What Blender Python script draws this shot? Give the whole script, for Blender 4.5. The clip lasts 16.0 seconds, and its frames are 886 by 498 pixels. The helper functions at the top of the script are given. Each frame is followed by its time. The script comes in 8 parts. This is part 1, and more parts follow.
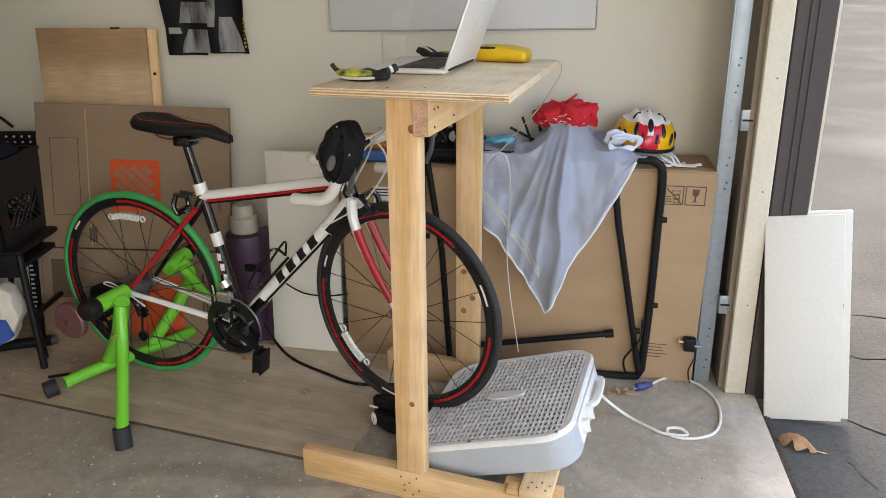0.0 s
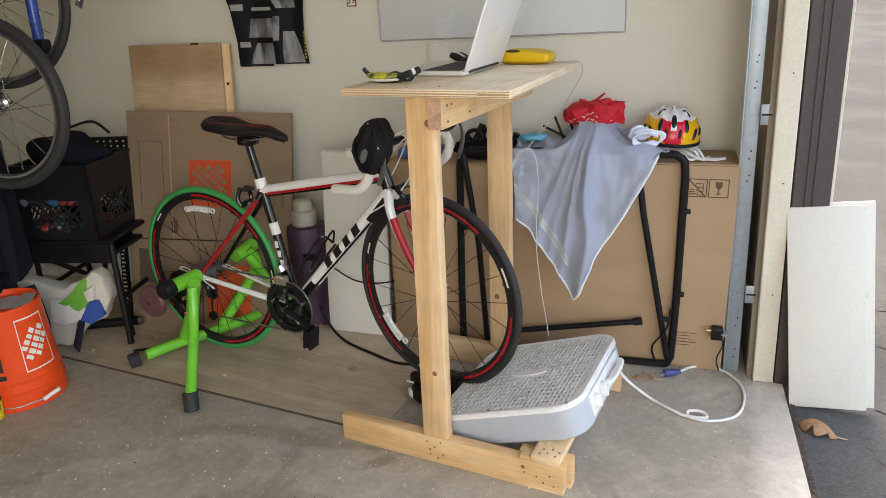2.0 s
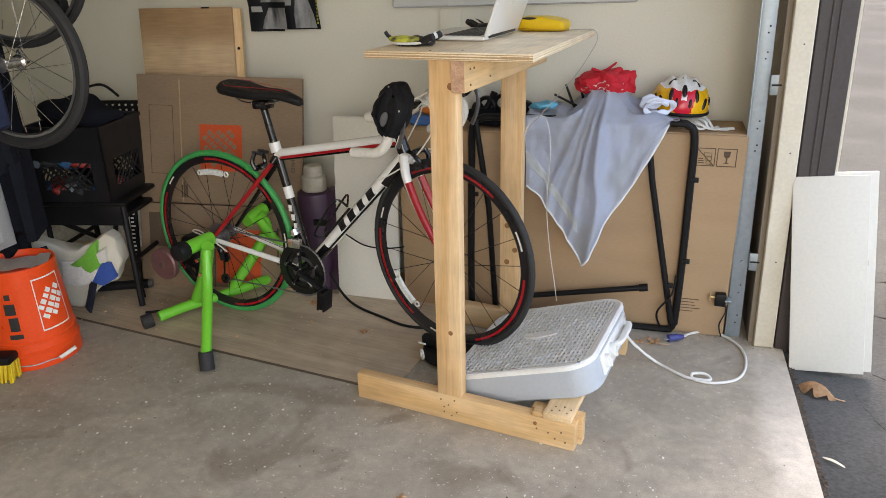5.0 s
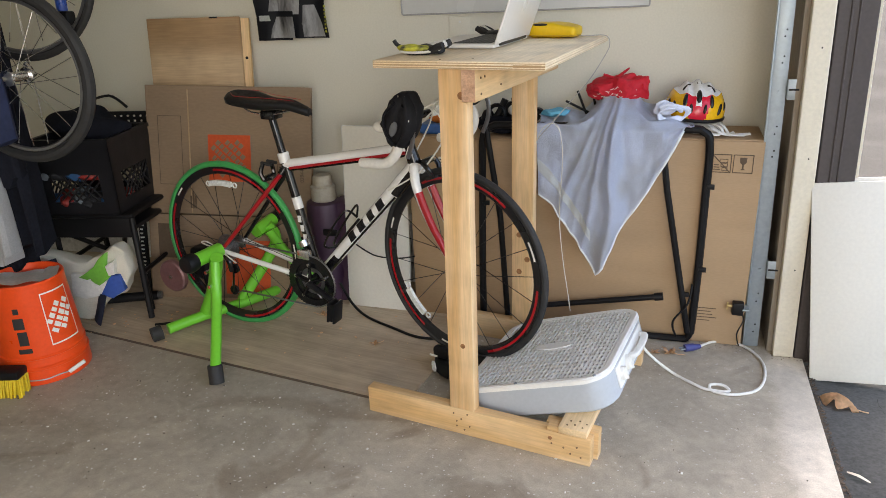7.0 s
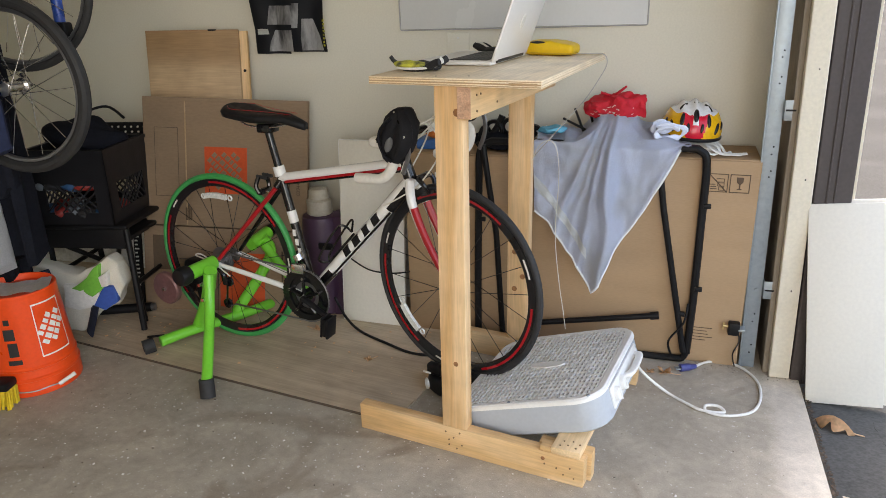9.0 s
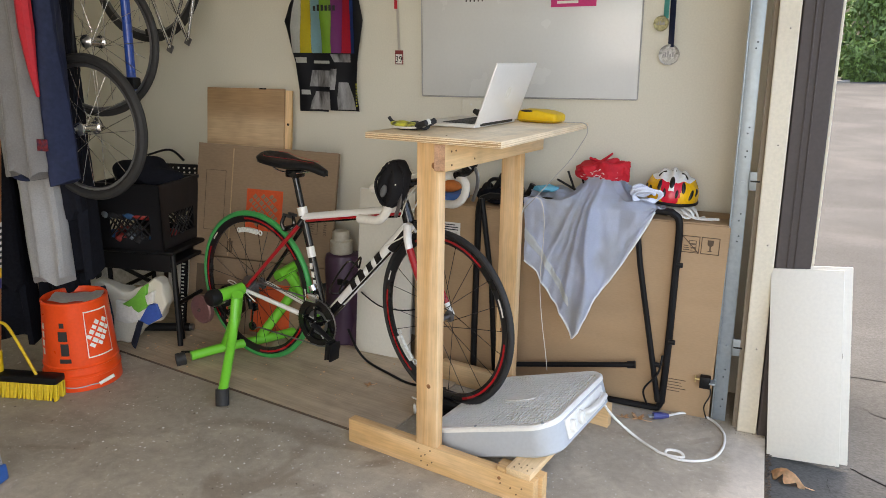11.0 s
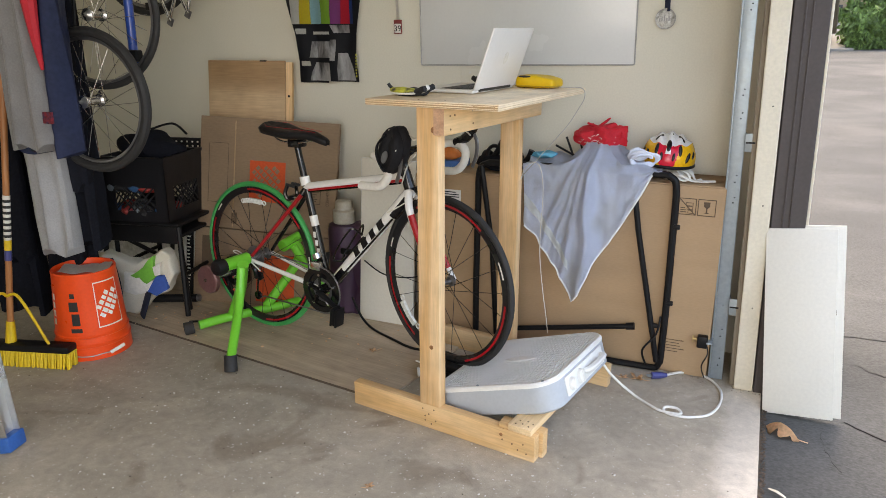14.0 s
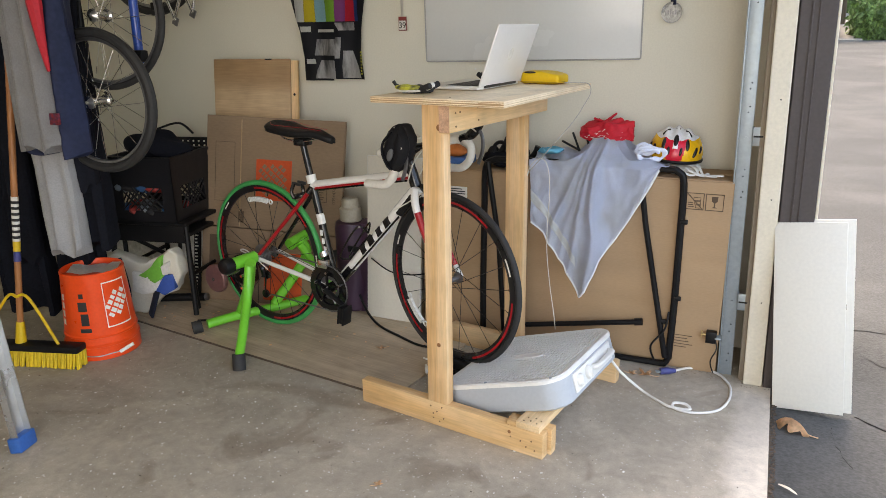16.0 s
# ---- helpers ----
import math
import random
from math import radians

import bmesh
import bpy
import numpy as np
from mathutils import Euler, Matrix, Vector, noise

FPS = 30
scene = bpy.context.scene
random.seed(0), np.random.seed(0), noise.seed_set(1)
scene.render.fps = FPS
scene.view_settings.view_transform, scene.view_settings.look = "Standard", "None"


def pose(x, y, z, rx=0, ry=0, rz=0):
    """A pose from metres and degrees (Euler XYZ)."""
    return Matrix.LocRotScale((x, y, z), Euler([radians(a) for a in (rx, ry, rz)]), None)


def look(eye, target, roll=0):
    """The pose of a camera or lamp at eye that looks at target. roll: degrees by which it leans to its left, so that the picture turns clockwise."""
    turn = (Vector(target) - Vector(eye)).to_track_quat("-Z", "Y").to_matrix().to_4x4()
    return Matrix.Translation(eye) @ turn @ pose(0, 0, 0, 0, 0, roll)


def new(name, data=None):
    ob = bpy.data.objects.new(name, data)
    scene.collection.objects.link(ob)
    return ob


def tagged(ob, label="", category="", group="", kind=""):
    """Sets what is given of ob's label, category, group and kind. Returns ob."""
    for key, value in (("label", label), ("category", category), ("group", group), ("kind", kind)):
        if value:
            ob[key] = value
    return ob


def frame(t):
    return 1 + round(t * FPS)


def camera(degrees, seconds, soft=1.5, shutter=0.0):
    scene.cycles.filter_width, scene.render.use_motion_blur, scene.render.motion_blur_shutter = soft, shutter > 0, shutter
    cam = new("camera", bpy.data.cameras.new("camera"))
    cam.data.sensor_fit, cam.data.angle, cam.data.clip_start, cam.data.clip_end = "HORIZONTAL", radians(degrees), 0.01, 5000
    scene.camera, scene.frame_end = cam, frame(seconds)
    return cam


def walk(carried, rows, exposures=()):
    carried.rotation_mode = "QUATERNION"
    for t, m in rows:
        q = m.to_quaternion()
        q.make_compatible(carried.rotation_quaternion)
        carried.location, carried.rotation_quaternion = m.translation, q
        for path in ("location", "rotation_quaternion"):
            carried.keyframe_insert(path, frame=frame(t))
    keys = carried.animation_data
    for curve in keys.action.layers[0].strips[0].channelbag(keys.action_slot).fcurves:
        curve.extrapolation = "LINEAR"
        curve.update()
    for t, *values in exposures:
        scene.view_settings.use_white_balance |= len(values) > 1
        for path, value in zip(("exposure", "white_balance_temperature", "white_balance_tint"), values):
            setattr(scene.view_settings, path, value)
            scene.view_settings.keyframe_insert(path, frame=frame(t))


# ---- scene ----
cam = camera(63.5, 16.0, soft=0.55)
PATH = [
    (0, (-0.554, -2.585, 1.317), (-0.899, -0.743, 0.617), -0.3),
    (0.5, (-0.54, -2.621, 1.312), (-0.95, -0.789, 0.62), -0.8),
    (1, (-0.409, -2.653, 1.314), (-0.901, -0.837, 0.633), -1.5),
    (1.5, (-0.311, -2.696, 1.303), (-0.867, -0.895, 0.633), -2.0),
    (2, (-0.332, -2.742, 1.311), (-0.917, -0.949, 0.644), -2.4),
    (2.5, (-0.398, -2.807, 1.297), (-0.973, -1.016, 0.619), -2.4),
    (3, (-0.409, -2.823, 1.298), (-0.969, -1.032, 0.605), -2.3),
    (3.5, (-0.402, -2.813, 1.295), (-0.946, -1.022, 0.591), -1.9),
    (4, (-0.398, -2.812, 1.294), (-0.938, -1.025, 0.575), -1.6),
    (6.3, (-0.391, -2.833, 1.29), (-0.961, -1.061, 0.56), -1.8),
    (6.5, (-0.4, -2.788, 1.293), (-0.976, -1.016, 0.567), -2.0),
    (7, (-0.408, -2.781, 1.298), (-0.987, -1.006, 0.58), -2.2),
    (7.5, (-0.414, -2.778, 1.299), (-0.997, -1.001, 0.591), -2.3),
    (8, (-0.414, -2.779, 1.297), (-1.0, -0.999, 0.598), -2.2),
    (8.5, (-0.415, -2.77, 1.293), (-0.994, -0.985, 0.601), -1.7),
    (9, (-0.401, -2.762, 1.304), (-0.979, -0.974, 0.619), -1.4),
    (9.5, (-0.394, -2.82, 1.34), (-0.95, -1.017, 0.679), -0.0),
    (9.7, (-0.363, -2.85, 1.324), (-0.935, -1.036, 0.706), 1.4),
    (11.8, (0.041, -2.978, 1.316), (-0.791, -1.23, 0.814), -0.8),
    (12, (0.037, -2.987, 1.304), (-0.781, -1.234, 0.798), -0.6),
    (12.5, (0.012, -3.006, 1.295), (-0.783, -1.248, 0.767), -0.5),
    (13, (0.0, -3.008, 1.291), (-0.787, -1.254, 0.739), -0.4),
    (13.5, (-0.011, -3.005, 1.29), (-0.789, -1.252, 0.721), -0.3),
    (14, (-0.018, -2.999, 1.292), (-0.793, -1.249, 0.712), -0.2),
    (14.5, (-0.02, -2.999, 1.295), (-0.8, -1.254, 0.706), -0.3),
    (15, (-0.024, -2.995, 1.291), (-0.807, -1.252, 0.701), -0.4),
    (15.5, (-0.021, -2.999, 1.296), (-0.809, -1.258, 0.707), -0.6),
    (16, (-0.017, -2.993, 1.296), (-0.81, -1.255, 0.705), -0.9),
]
walk(cam, [(t, look(eye, target, roll)) for t, eye, target, roll in PATH],
     exposures=((0.0, 2.70, 7850, 14), (16.0, 2.70, 7850, 14)))

# ---- world, sun, exposure ----
world = bpy.data.worlds.new("overcast_sky")
scene.world = world
world.use_nodes = True
wn, wl = world.node_tree.nodes, world.node_tree.links
sky = wn.new("ShaderNodeTexSky")
sky.sky_type, sky.sun_disc = "NISHITA", False
sky.sun_elevation, sky.sun_rotation = radians(55), radians(-20)
sky.air_density, sky.dust_density, sky.ozone_density = 1.0, 3.5, 1.0
wl.new(sky.outputs[0], wn["Background"].inputs[0])
wn["Background"].inputs[1].default_value = 0.15
sun = new("sun", bpy.data.lights.new("sun", "SUN"))
sun.data.energy, sun.data.angle, sun.data.color = 0.6, radians(25), (1.0, 0.95, 0.88)
sun.matrix_world = look((-4, 11, 17), (0, 0, 0))
# the sky's light through the part of the garage opening beside and behind the camera
opening = new("opening_light", bpy.data.lights.new("opening_light", "AREA"))
opening.data.shape, opening.data.size, opening.data.size_y = "RECTANGLE", 1.95, 1.9
opening.data.energy, opening.data.color = 9, (0.95, 0.97, 1.0)
opening.matrix_world = look((-0.01, -4.3, 1.2), (-1.5, -2.2, 0.1))


# ---- materials ----
def surface(name, base, rough=0.6, metal=0.0, var=0.12, scale=6.0, fine=90.0, bump=0.15, stretch=(1, 1, 1),
            tint=None, tint_amount=0.0, spec=0.5, island=0.0, sheen=0.0):
    """A surface with mottling at two scales, a tint in patches and a fine relief, in the object's own metres."""
    m = bpy.data.materials.new(name)
    m.use_nodes = True
    n, l = m.node_tree.nodes, m.node_tree.links
    b = n["Principled BSDF"]
    b.inputs["Roughness"].default_value, b.inputs["Metallic"].default_value = rough, metal
    b.inputs["Specular IOR Level"].default_value = spec
    b.inputs["Sheen Weight"].default_value = sheen
    co = n.new("ShaderNodeTexCoord")
    mp = n.new("ShaderNodeMapping")
    mp.inputs["Scale"].default_value = stretch
    l.new(co.outputs["Object"], mp.inputs["Vector"])
    big, small = n.new("ShaderNodeTexNoise"), n.new("ShaderNodeTexNoise")
    for t, s in ((big, scale), (small, fine)):
        t.inputs["Scale"].default_value, t.inputs["Detail"].default_value = s, 5.0
        l.new(mp.outputs[0], t.inputs["Vector"])
    mix = n.new("ShaderNodeMath")
    mix.operation = "ADD"
    l.new(big.outputs["Fac"], mix.inputs[0])
    l.new(small.outputs["Fac"], mix.inputs[1])
    rng = n.new("ShaderNodeMapRange")
    rng.inputs["From Min"].default_value, rng.inputs["From Max"].default_value = 0.7, 1.3
    rng.inputs["To Min"].default_value, rng.inputs["To Max"].default_value = 1 - var, 1 + var
    l.new(mix.outputs[0], rng.inputs["Value"])
    col = n.new("ShaderNodeMix")
    col.data_type = "RGBA"
    col.inputs[6].default_value = (*base, 1)
    col.inputs[7].default_value = (*(tint or base), 1)
    if tint:
        pat = n.new("ShaderNodeMapRange")
        pat.inputs["From Min"].default_value, pat.inputs["From Max"].default_value = 0.45, 0.7
        pat.inputs["To Max"].default_value = tint_amount
        t2 = n.new("ShaderNodeTexNoise")
        t2.inputs["Scale"].default_value, t2.inputs["Detail"].default_value = scale * 0.6, 6.0
        t2.inputs["Distortion"].default_value = 0.4
        l.new(mp.outputs[0], t2.inputs["Vector"])
        l.new(t2.outputs["Fac"], pat.inputs["Value"])
        l.new(pat.outputs[0], col.inputs[0])
    else:
        col.inputs[0].default_value = 0
    mul = n.new("ShaderNodeVectorMath")
    mul.operation = "SCALE"
    l.new(col.outputs[2], mul.inputs[0])
    l.new(rng.outputs[0], mul.inputs["Scale"])
    out = mul.outputs[0]
    if island:
        geo = n.new("ShaderNodeNewGeometry")
        r2 = n.new("ShaderNodeMapRange")
        r2.inputs["To Min"].default_value, r2.inputs["To Max"].default_value = 1 - island, 1 + island
        l.new(geo.outputs["Random Per Island"], r2.inputs["Value"])
        m2 = n.new("ShaderNodeVectorMath")
        m2.operation = "SCALE"
        l.new(out, m2.inputs[0])
        l.new(r2.outputs[0], m2.inputs["Scale"])
        out = m2.outputs[0]
    l.new(out, b.inputs["Base Color"])
    rr = n.new("ShaderNodeMapRange")
    rr.inputs["From Min"].default_value, rr.inputs["From Max"].default_value = 0.3, 0.7
    rr.inputs["To Min"].default_value, rr.inputs["To Max"].default_value = max(rough - 0.08, 0.02), min(rough + 0.08, 1)
    l.new(big.outputs["Fac"], rr.inputs["Value"])
    l.new(rr.outputs[0], b.inputs["Roughness"])
    if bump:
        bp = n.new("ShaderNodeBump")
        bp.inputs["Strength"].default_value, bp.inputs["Distance"].default_value = bump, 0.004
        l.new(mix.outputs[0], bp.inputs["Height"])
        l.new(bp.outputs[0], b.inputs["Normal"])
    return m


def wood(name, base, dark, rings=14.0, along="X", rough=0.6, wave=3.0):
    """Sawn softwood: long streaks of darker grain along one axis, fine fibres, a few stains."""
    m = bpy.data.materials.new(name)
    m.use_nodes = True
    n, l = m.node_tree.nodes, m.node_tree.links
    b = n["Principled BSDF"]
    b.inputs["Roughness"].default_value = rough
    co, mp = n.new("ShaderNodeTexCoord"), n.new("ShaderNodeMapping")
    mp.inputs["Scale"].default_value = {"X": (0.06, 1, 1), "Y": (1, 0.06, 1), "Z": (1, 1, 0.06)}[along]
    l.new(co.outputs["Object"], mp.inputs["Vector"])
    w, f, s = n.new("ShaderNodeTexNoise"), n.new("ShaderNodeTexNoise"), n.new("ShaderNodeTexNoise")
    w.inputs["Scale"].default_value, w.inputs["Detail"].default_value, w.inputs["Distortion"].default_value = rings, 2.0, wave * 0.2
    f.inputs["Scale"].default_value, f.inputs["Detail"].default_value = 160.0, 4.0
    s.inputs["Scale"].default_value, s.inputs["Detail"].default_value = 9.0, 5.0
    l.new(mp.outputs[0], w.inputs["Vector"])
    l.new(mp.outputs[0], f.inputs["Vector"])
    l.new(co.outputs["Object"], s.inputs["Vector"])
    saw = n.new("ShaderNodeMath")
    saw.operation = "MULTIPLY"
    saw.inputs[1].default_value = 6.0
    l.new(w.outputs["Fac"], saw.inputs[0])
    frac = n.new("ShaderNodeMath")
    frac.operation = "PINGPONG"
    frac.inputs[1].default_value = 1.0
    l.new(saw.outputs[0], frac.inputs[0])
    ramp = n.new("ShaderNodeValToRGB")
    ramp.color_ramp.elements[0].color, ramp.color_ramp.elements[1].color = (*base, 1), (*dark, 1)
    ramp.color_ramp.elements[0].position, ramp.color_ramp.elements[1].position = 0.35, 1.0
    l.new(frac.outputs[0], ramp.inputs[0])
    add = n.new("ShaderNodeMath")
    add.operation = "ADD"
    l.new(f.outputs["Fac"], add.inputs[0])
    l.new(s.outputs["Fac"], add.inputs[1])
    rng = n.new("ShaderNodeMapRange")
    rng.inputs["From Min"].default_value, rng.inputs["From Max"].default_value = 0.6, 1.4
    rng.inputs["To Min"].default_value, rng.inputs["To Max"].default_value = 0.74, 1.18
    l.new(add.outputs[0], rng.inputs["Value"])
    mul = n.new("ShaderNodeVectorMath")
    mul.operation = "SCALE"
    l.new(ramp.outputs[0], mul.inputs[0])
    l.new(rng.outputs[0], mul.inputs["Scale"])
    l.new(mul.outputs[0], b.inputs["Base Color"])
    bp = n.new("ShaderNodeBump")
    bp.inputs["Strength"].default_value, bp.inputs["Distance"].default_value = 0.12, 0.002
    l.new(f.outputs["Fac"], bp.inputs["Height"])
    l.new(bp.outputs[0], b.inputs["Normal"])
    return m


PAINT_WALL = surface("wall_paint", (0.70, 0.67, 0.57), 0.75, var=0.05, scale=1.2, fine=140, bump=0.12, tint=(0.60, 0.57, 0.47), tint_amount=0.5)
ASPHALT = surface("asphalt", (0.060, 0.062, 0.060), 0.9, spec=0.1, var=0.30, scale=1.5, fine=120, bump=0.5, stretch=(0.75, 1.0, 1), tint=(0.096, 0.097, 0.092), tint_amount=0.9)
PLY_FLOOR = wood("floor_plywood", (0.57, 0.455, 0.325), (0.43, 0.335, 0.235), 5.0, "X", 0.7)
PINE = wood("pine", (0.80, 0.56, 0.315), (0.68, 0.42, 0.19), 8.0, "X", 0.55)
PINE_UP = wood("pine_upright", (0.80, 0.55, 0.31), (0.68, 0.41, 0.185), 8.0, "Z", 0.55)
PINE_DEEP = wood("pine_crosswise", (0.80, 0.58, 0.34), (0.70, 0.46, 0.23), 8.0, "Y", 0.55)
BIRCH = wood("birch_plywood", (0.86, 0.72, 0.53), (0.77, 0.60, 0.40), 2.2, "Y", 0.5)
# dusty cardboard, also darkened to hold the dimmer light at the garage's left
CARDBOARD_OLD_SHADED = surface("dusty_shaded_cardboard", (0.285, 0.195, 0.125), 0.9, var=0.10, scale=3, fine=45, bump=0.1, stretch=(1, 1, 3), tint=(0.225, 0.155, 0.10), tint_amount=0.7)
CARDBOARD = surface("cardboard", (0.41, 0.27, 0.155), 0.85, var=0.07, scale=3, fine=60, bump=0.08, stretch=(1, 1, 4), tint=(0.35, 0.225, 0.125), tint_amount=0.5)
BLACK = surface("black_plastic", (0.008, 0.008, 0.009), 0.45, var=0.2, bump=0.05, spec=0.22)
STEEL = surface("galvanised_steel", (0.33, 0.38, 0.41), 0.45, 0.55, var=0.08, scale=30, fine=60, bump=0.05)
WHITE_PLASTIC = surface("white_plastic", (0.72, 0.72, 0.69), 0.4, var=0.05, bump=0.03)
CREAM_PAINT = surface("cream_paint", (0.72, 0.66, 0.53), 0.6, var=0.08, scale=4, bump=0.12, tint=(0.55, 0.48, 0.36), tint_amount=0.4)
DARK_TRIM = surface("dark_brown_paint", (0.066, 0.054, 0.052), 0.6, var=0.15, scale=5, bump=0.1)
PANEL_PAINT = surface("panel_paint", (0.74, 0.71, 0.63), 0.55, var=0.05, scale=2, bump=0.05, tint=(0.62, 0.58, 0.50), tint_amount=0.4)


def stained_concrete():
    """Worn slab: cloudy patches, dark spills, fine grit and pale specks."""
    m = bpy.data.materials.new("stained_concrete")
    m.use_nodes = True
    n, l = m.node_tree.nodes, m.node_tree.links
    b = n["Principled BSDF"]
    b.inputs["Roughness"].default_value = 0.7
    b.inputs["Specular IOR Level"].default_value = 0.22
    co = n.new("ShaderNodeTexCoord")

    def layer(scale, detail, lo, hi, dark, pale, distort=0.0):
        t = n.new("ShaderNodeTexNoise")
        t.inputs["Scale"].default_value, t.inputs["Detail"].default_value, t.inputs["Distortion"].default_value = scale, detail, distort
        l.new(co.outputs["Object"], t.inputs["Vector"])
        r = n.new("ShaderNodeMapRange")
        r.inputs["From Min"].default_value, r.inputs["From Max"].default_value = lo, hi
        r.inputs["To Min"].default_value, r.inputs["To Max"].default_value = dark, pale
        l.new(t.outputs["Fac"], r.inputs["Value"])
        return r.outputs[0], t.outputs["Fac"]

    sep = n.new("ShaderNodeSeparateXYZ")
    l.new(co.outputs["Object"], sep.inputs[0])
    wob = n.new("ShaderNodeTexNoise")
    wob.inputs["Scale"].default_value, wob.inputs["Detail"].default_value = 7.0, 6.0
    l.new(co.outputs["Object"], wob.inputs["Vector"])
    edge = n.new("ShaderNodeMath")
    edge.operation = "MULTIPLY_ADD"
    edge.inputs[1].default_value = 0.10
    l.new(wob.outputs["Fac"], edge.inputs[0])
    l.new(sep.outputs["X"], edge.inputs[2])
    worn = n.new("ShaderNodeMapRange")
    worn.inputs["From Min"].default_value, worn.inputs["From Max"].default_value = 0.012, 0.055
    l.new(edge.outputs[0], worn.inputs["Value"])
    tone = n.new("ShaderNodeMix")
    tone.data_type = "RGBA"
    tone.inputs[6].default_value = (0.415, 0.363, 0.288, 1)
    tone.inputs[7].default_value = (0.56, 0.50, 0.415, 1)
    l.new(worn.outputs[0], tone.inputs[0])
    out = tone.outputs[2]
    grit = None
    for spec in ((0.8, 4, 0.35, 0.65, 0.84, 1.16, 0.5), (2.6, 9, 0.40, 0.62, 0.91, 1.07, 1.6), (14, 8, 0.35, 0.65, 0.92, 1.07, 1.2), (48, 6, 0.3, 0.7, 0.93, 1.07), (230, 3, 0.3, 0.7, 0.90, 1.10)):
        f, grit = layer(*spec)
        mul = n.new("ShaderNodeVectorMath")
        mul.operation = "SCALE"
        l.new(out, mul.inputs[0])
        l.new(f, mul.inputs["Scale"])
        out = mul.outputs[0]
    spill, _ = layer(2.3, 5, 0.62, 0.70, 0.0, 0.45, 1.4)
    mx = n.new("ShaderNodeMix")
    mx.data_type = "RGBA"
    mx.inputs[7].default_value = (0.15, 0.105, 0.07, 1)
    l.new(spill, mx.inputs[0])
    l.new(out, mx.inputs[6])
    speck, _ = layer(70, 3, 0.655, 0.69, 0.0, 0.75)
    m2 = n.new("ShaderNodeMix")
    m2.data_type = "RGBA"
    m2.inputs[7].default_value = (0.62, 0.58, 0.51, 1)
    l.new(speck, m2.inputs[0])
    l.new(mx.outputs[2], m2.inputs[6])
    l.new(m2.outputs[2], b.inputs["Base Color"])
    bp = n.new("ShaderNodeBump")
    bp.inputs["Strength"].default_value, bp.inputs["Distance"].default_value = 0.3, 0.003
    l.new(grit, bp.inputs["Height"])
    l.new(bp.outputs[0], b.inputs["Normal"])
    return m


CONCRETE = stained_concrete()


# ---- mesh helpers ----
def box(bm, x0, x1, y0, y1, z0, z1, m=None):
    """Adds a box to a bmesh; returns its vertices."""
    vs = bmesh.ops.create_cube(bm, size=1)["verts"]
    bmesh.ops.scale(bm, vec=(x1 - x0, y1 - y0, z1 - z0), verts=vs)
    bmesh.ops.translate(bm, vec=((x0 + x1) / 2, (y0 + y1) / 2, (z0 + z1) / 2), verts=vs)
    if m:
        bmesh.ops.transform(bm, matrix=m, verts=vs)
    return vs


def soften(bm, width=0.003, segments=2):
    """Rounds all sharp edges of a bmesh."""
    es = [e for e in bm.edges if len(e.link_faces) == 2 and e.calc_face_angle(0) > 0.5]
    bmesh.ops.bevel(bm, geom=es, offset=width, segments=segments, profile=0.5, affect="EDGES", clamp_overlap=True)
    return bm


def block(x0, x1, y0, y1, z0, z1, r=0.003, segments=2):
    bm = bmesh.new()
    box(bm, x0, x1, y0, y1, z0, z1)
    return soften(bm, r, segments) if r else bm


def rod(bm, a, b, r0, r1=None, sides=12, caps=True):
    """Adds a straight round bar from a to b."""
    a, b = Vector(a), Vector(b)
    d = b - a
    m = Matrix.Translation((a + b) / 2) @ d.to_track_quat("Z", "Y").to_matrix().to_4x4()
    return bmesh.ops.create_cone(bm, cap_ends=caps, segments=sides, radius1=r0, radius2=r0 if r1 is None else r1, depth=d.length, matrix=m)["verts"]


def smooth_path(points, steps=6, closed=False):
    """Catmull-Rom through the points."""
    p = [Vector(q) for q in points]
    n = len(p)
    out = []
    for i in range(n if closed else n - 1):
        a, b, c, d = (p[(i - 1) % n] if closed or i else p[0], p[i], p[(i + 1) % n], p[(i + 2) % n] if closed or i + 2 < n else p[-1])
        for k in range(steps):
            t = k / steps
            out.append(0.5 * (2 * b + (c - a) * t + (2 * a - 5 * b + 4 * c - d) * t * t + (3 * b - a - 3 * c + d) * t ** 3))
    if not closed:
        out.append(p[-1])
    return out


def tube(bm, points, radius, sides=8, closed=False, flat=1.0):
    """Sweeps a round or flattened section along points; radius may be a list."""
    p = [Vector(q) for q in points]
    n = len(p)
    rad = radius if isinstance(radius, (list, tuple)) else [radius] * n
    rings, up = [], None
    for i in range(n):
        d = (p[(i + 1) % n] - p[i - 1]) if closed or 0 < i < n - 1 else (p[1] - p[0] if i == 0 else p[-1] - p[-2])
        d.normalize()
        if up is None:
            up = d.orthogonal().normalized() if abs(d.z) > 0.95 else Vector((0, 0, 1)).cross(d).cross(d).normalized() * -1
        up = (up - d * up.dot(d)).normalized()
        side = d.cross(up)
        rings.append([bm.verts.new(p[i] + rad[i] * (math.cos(a) * side + flat * math.sin(a) * up)) for a in [2 * math.pi * k / sides for k in range(sides)]])
    for i in range(n if closed else n - 1):
        a, b = rings[i], rings[(i + 1) % n]
        for k in range(sides):
            bm.faces.new((a[k], a[(k + 1) % sides], b[(k + 1) % sides], b[k]))
    if not closed:
        bm.faces.new(rings[0][::-1])
        bm.faces.new(rings[-1])
    return bm


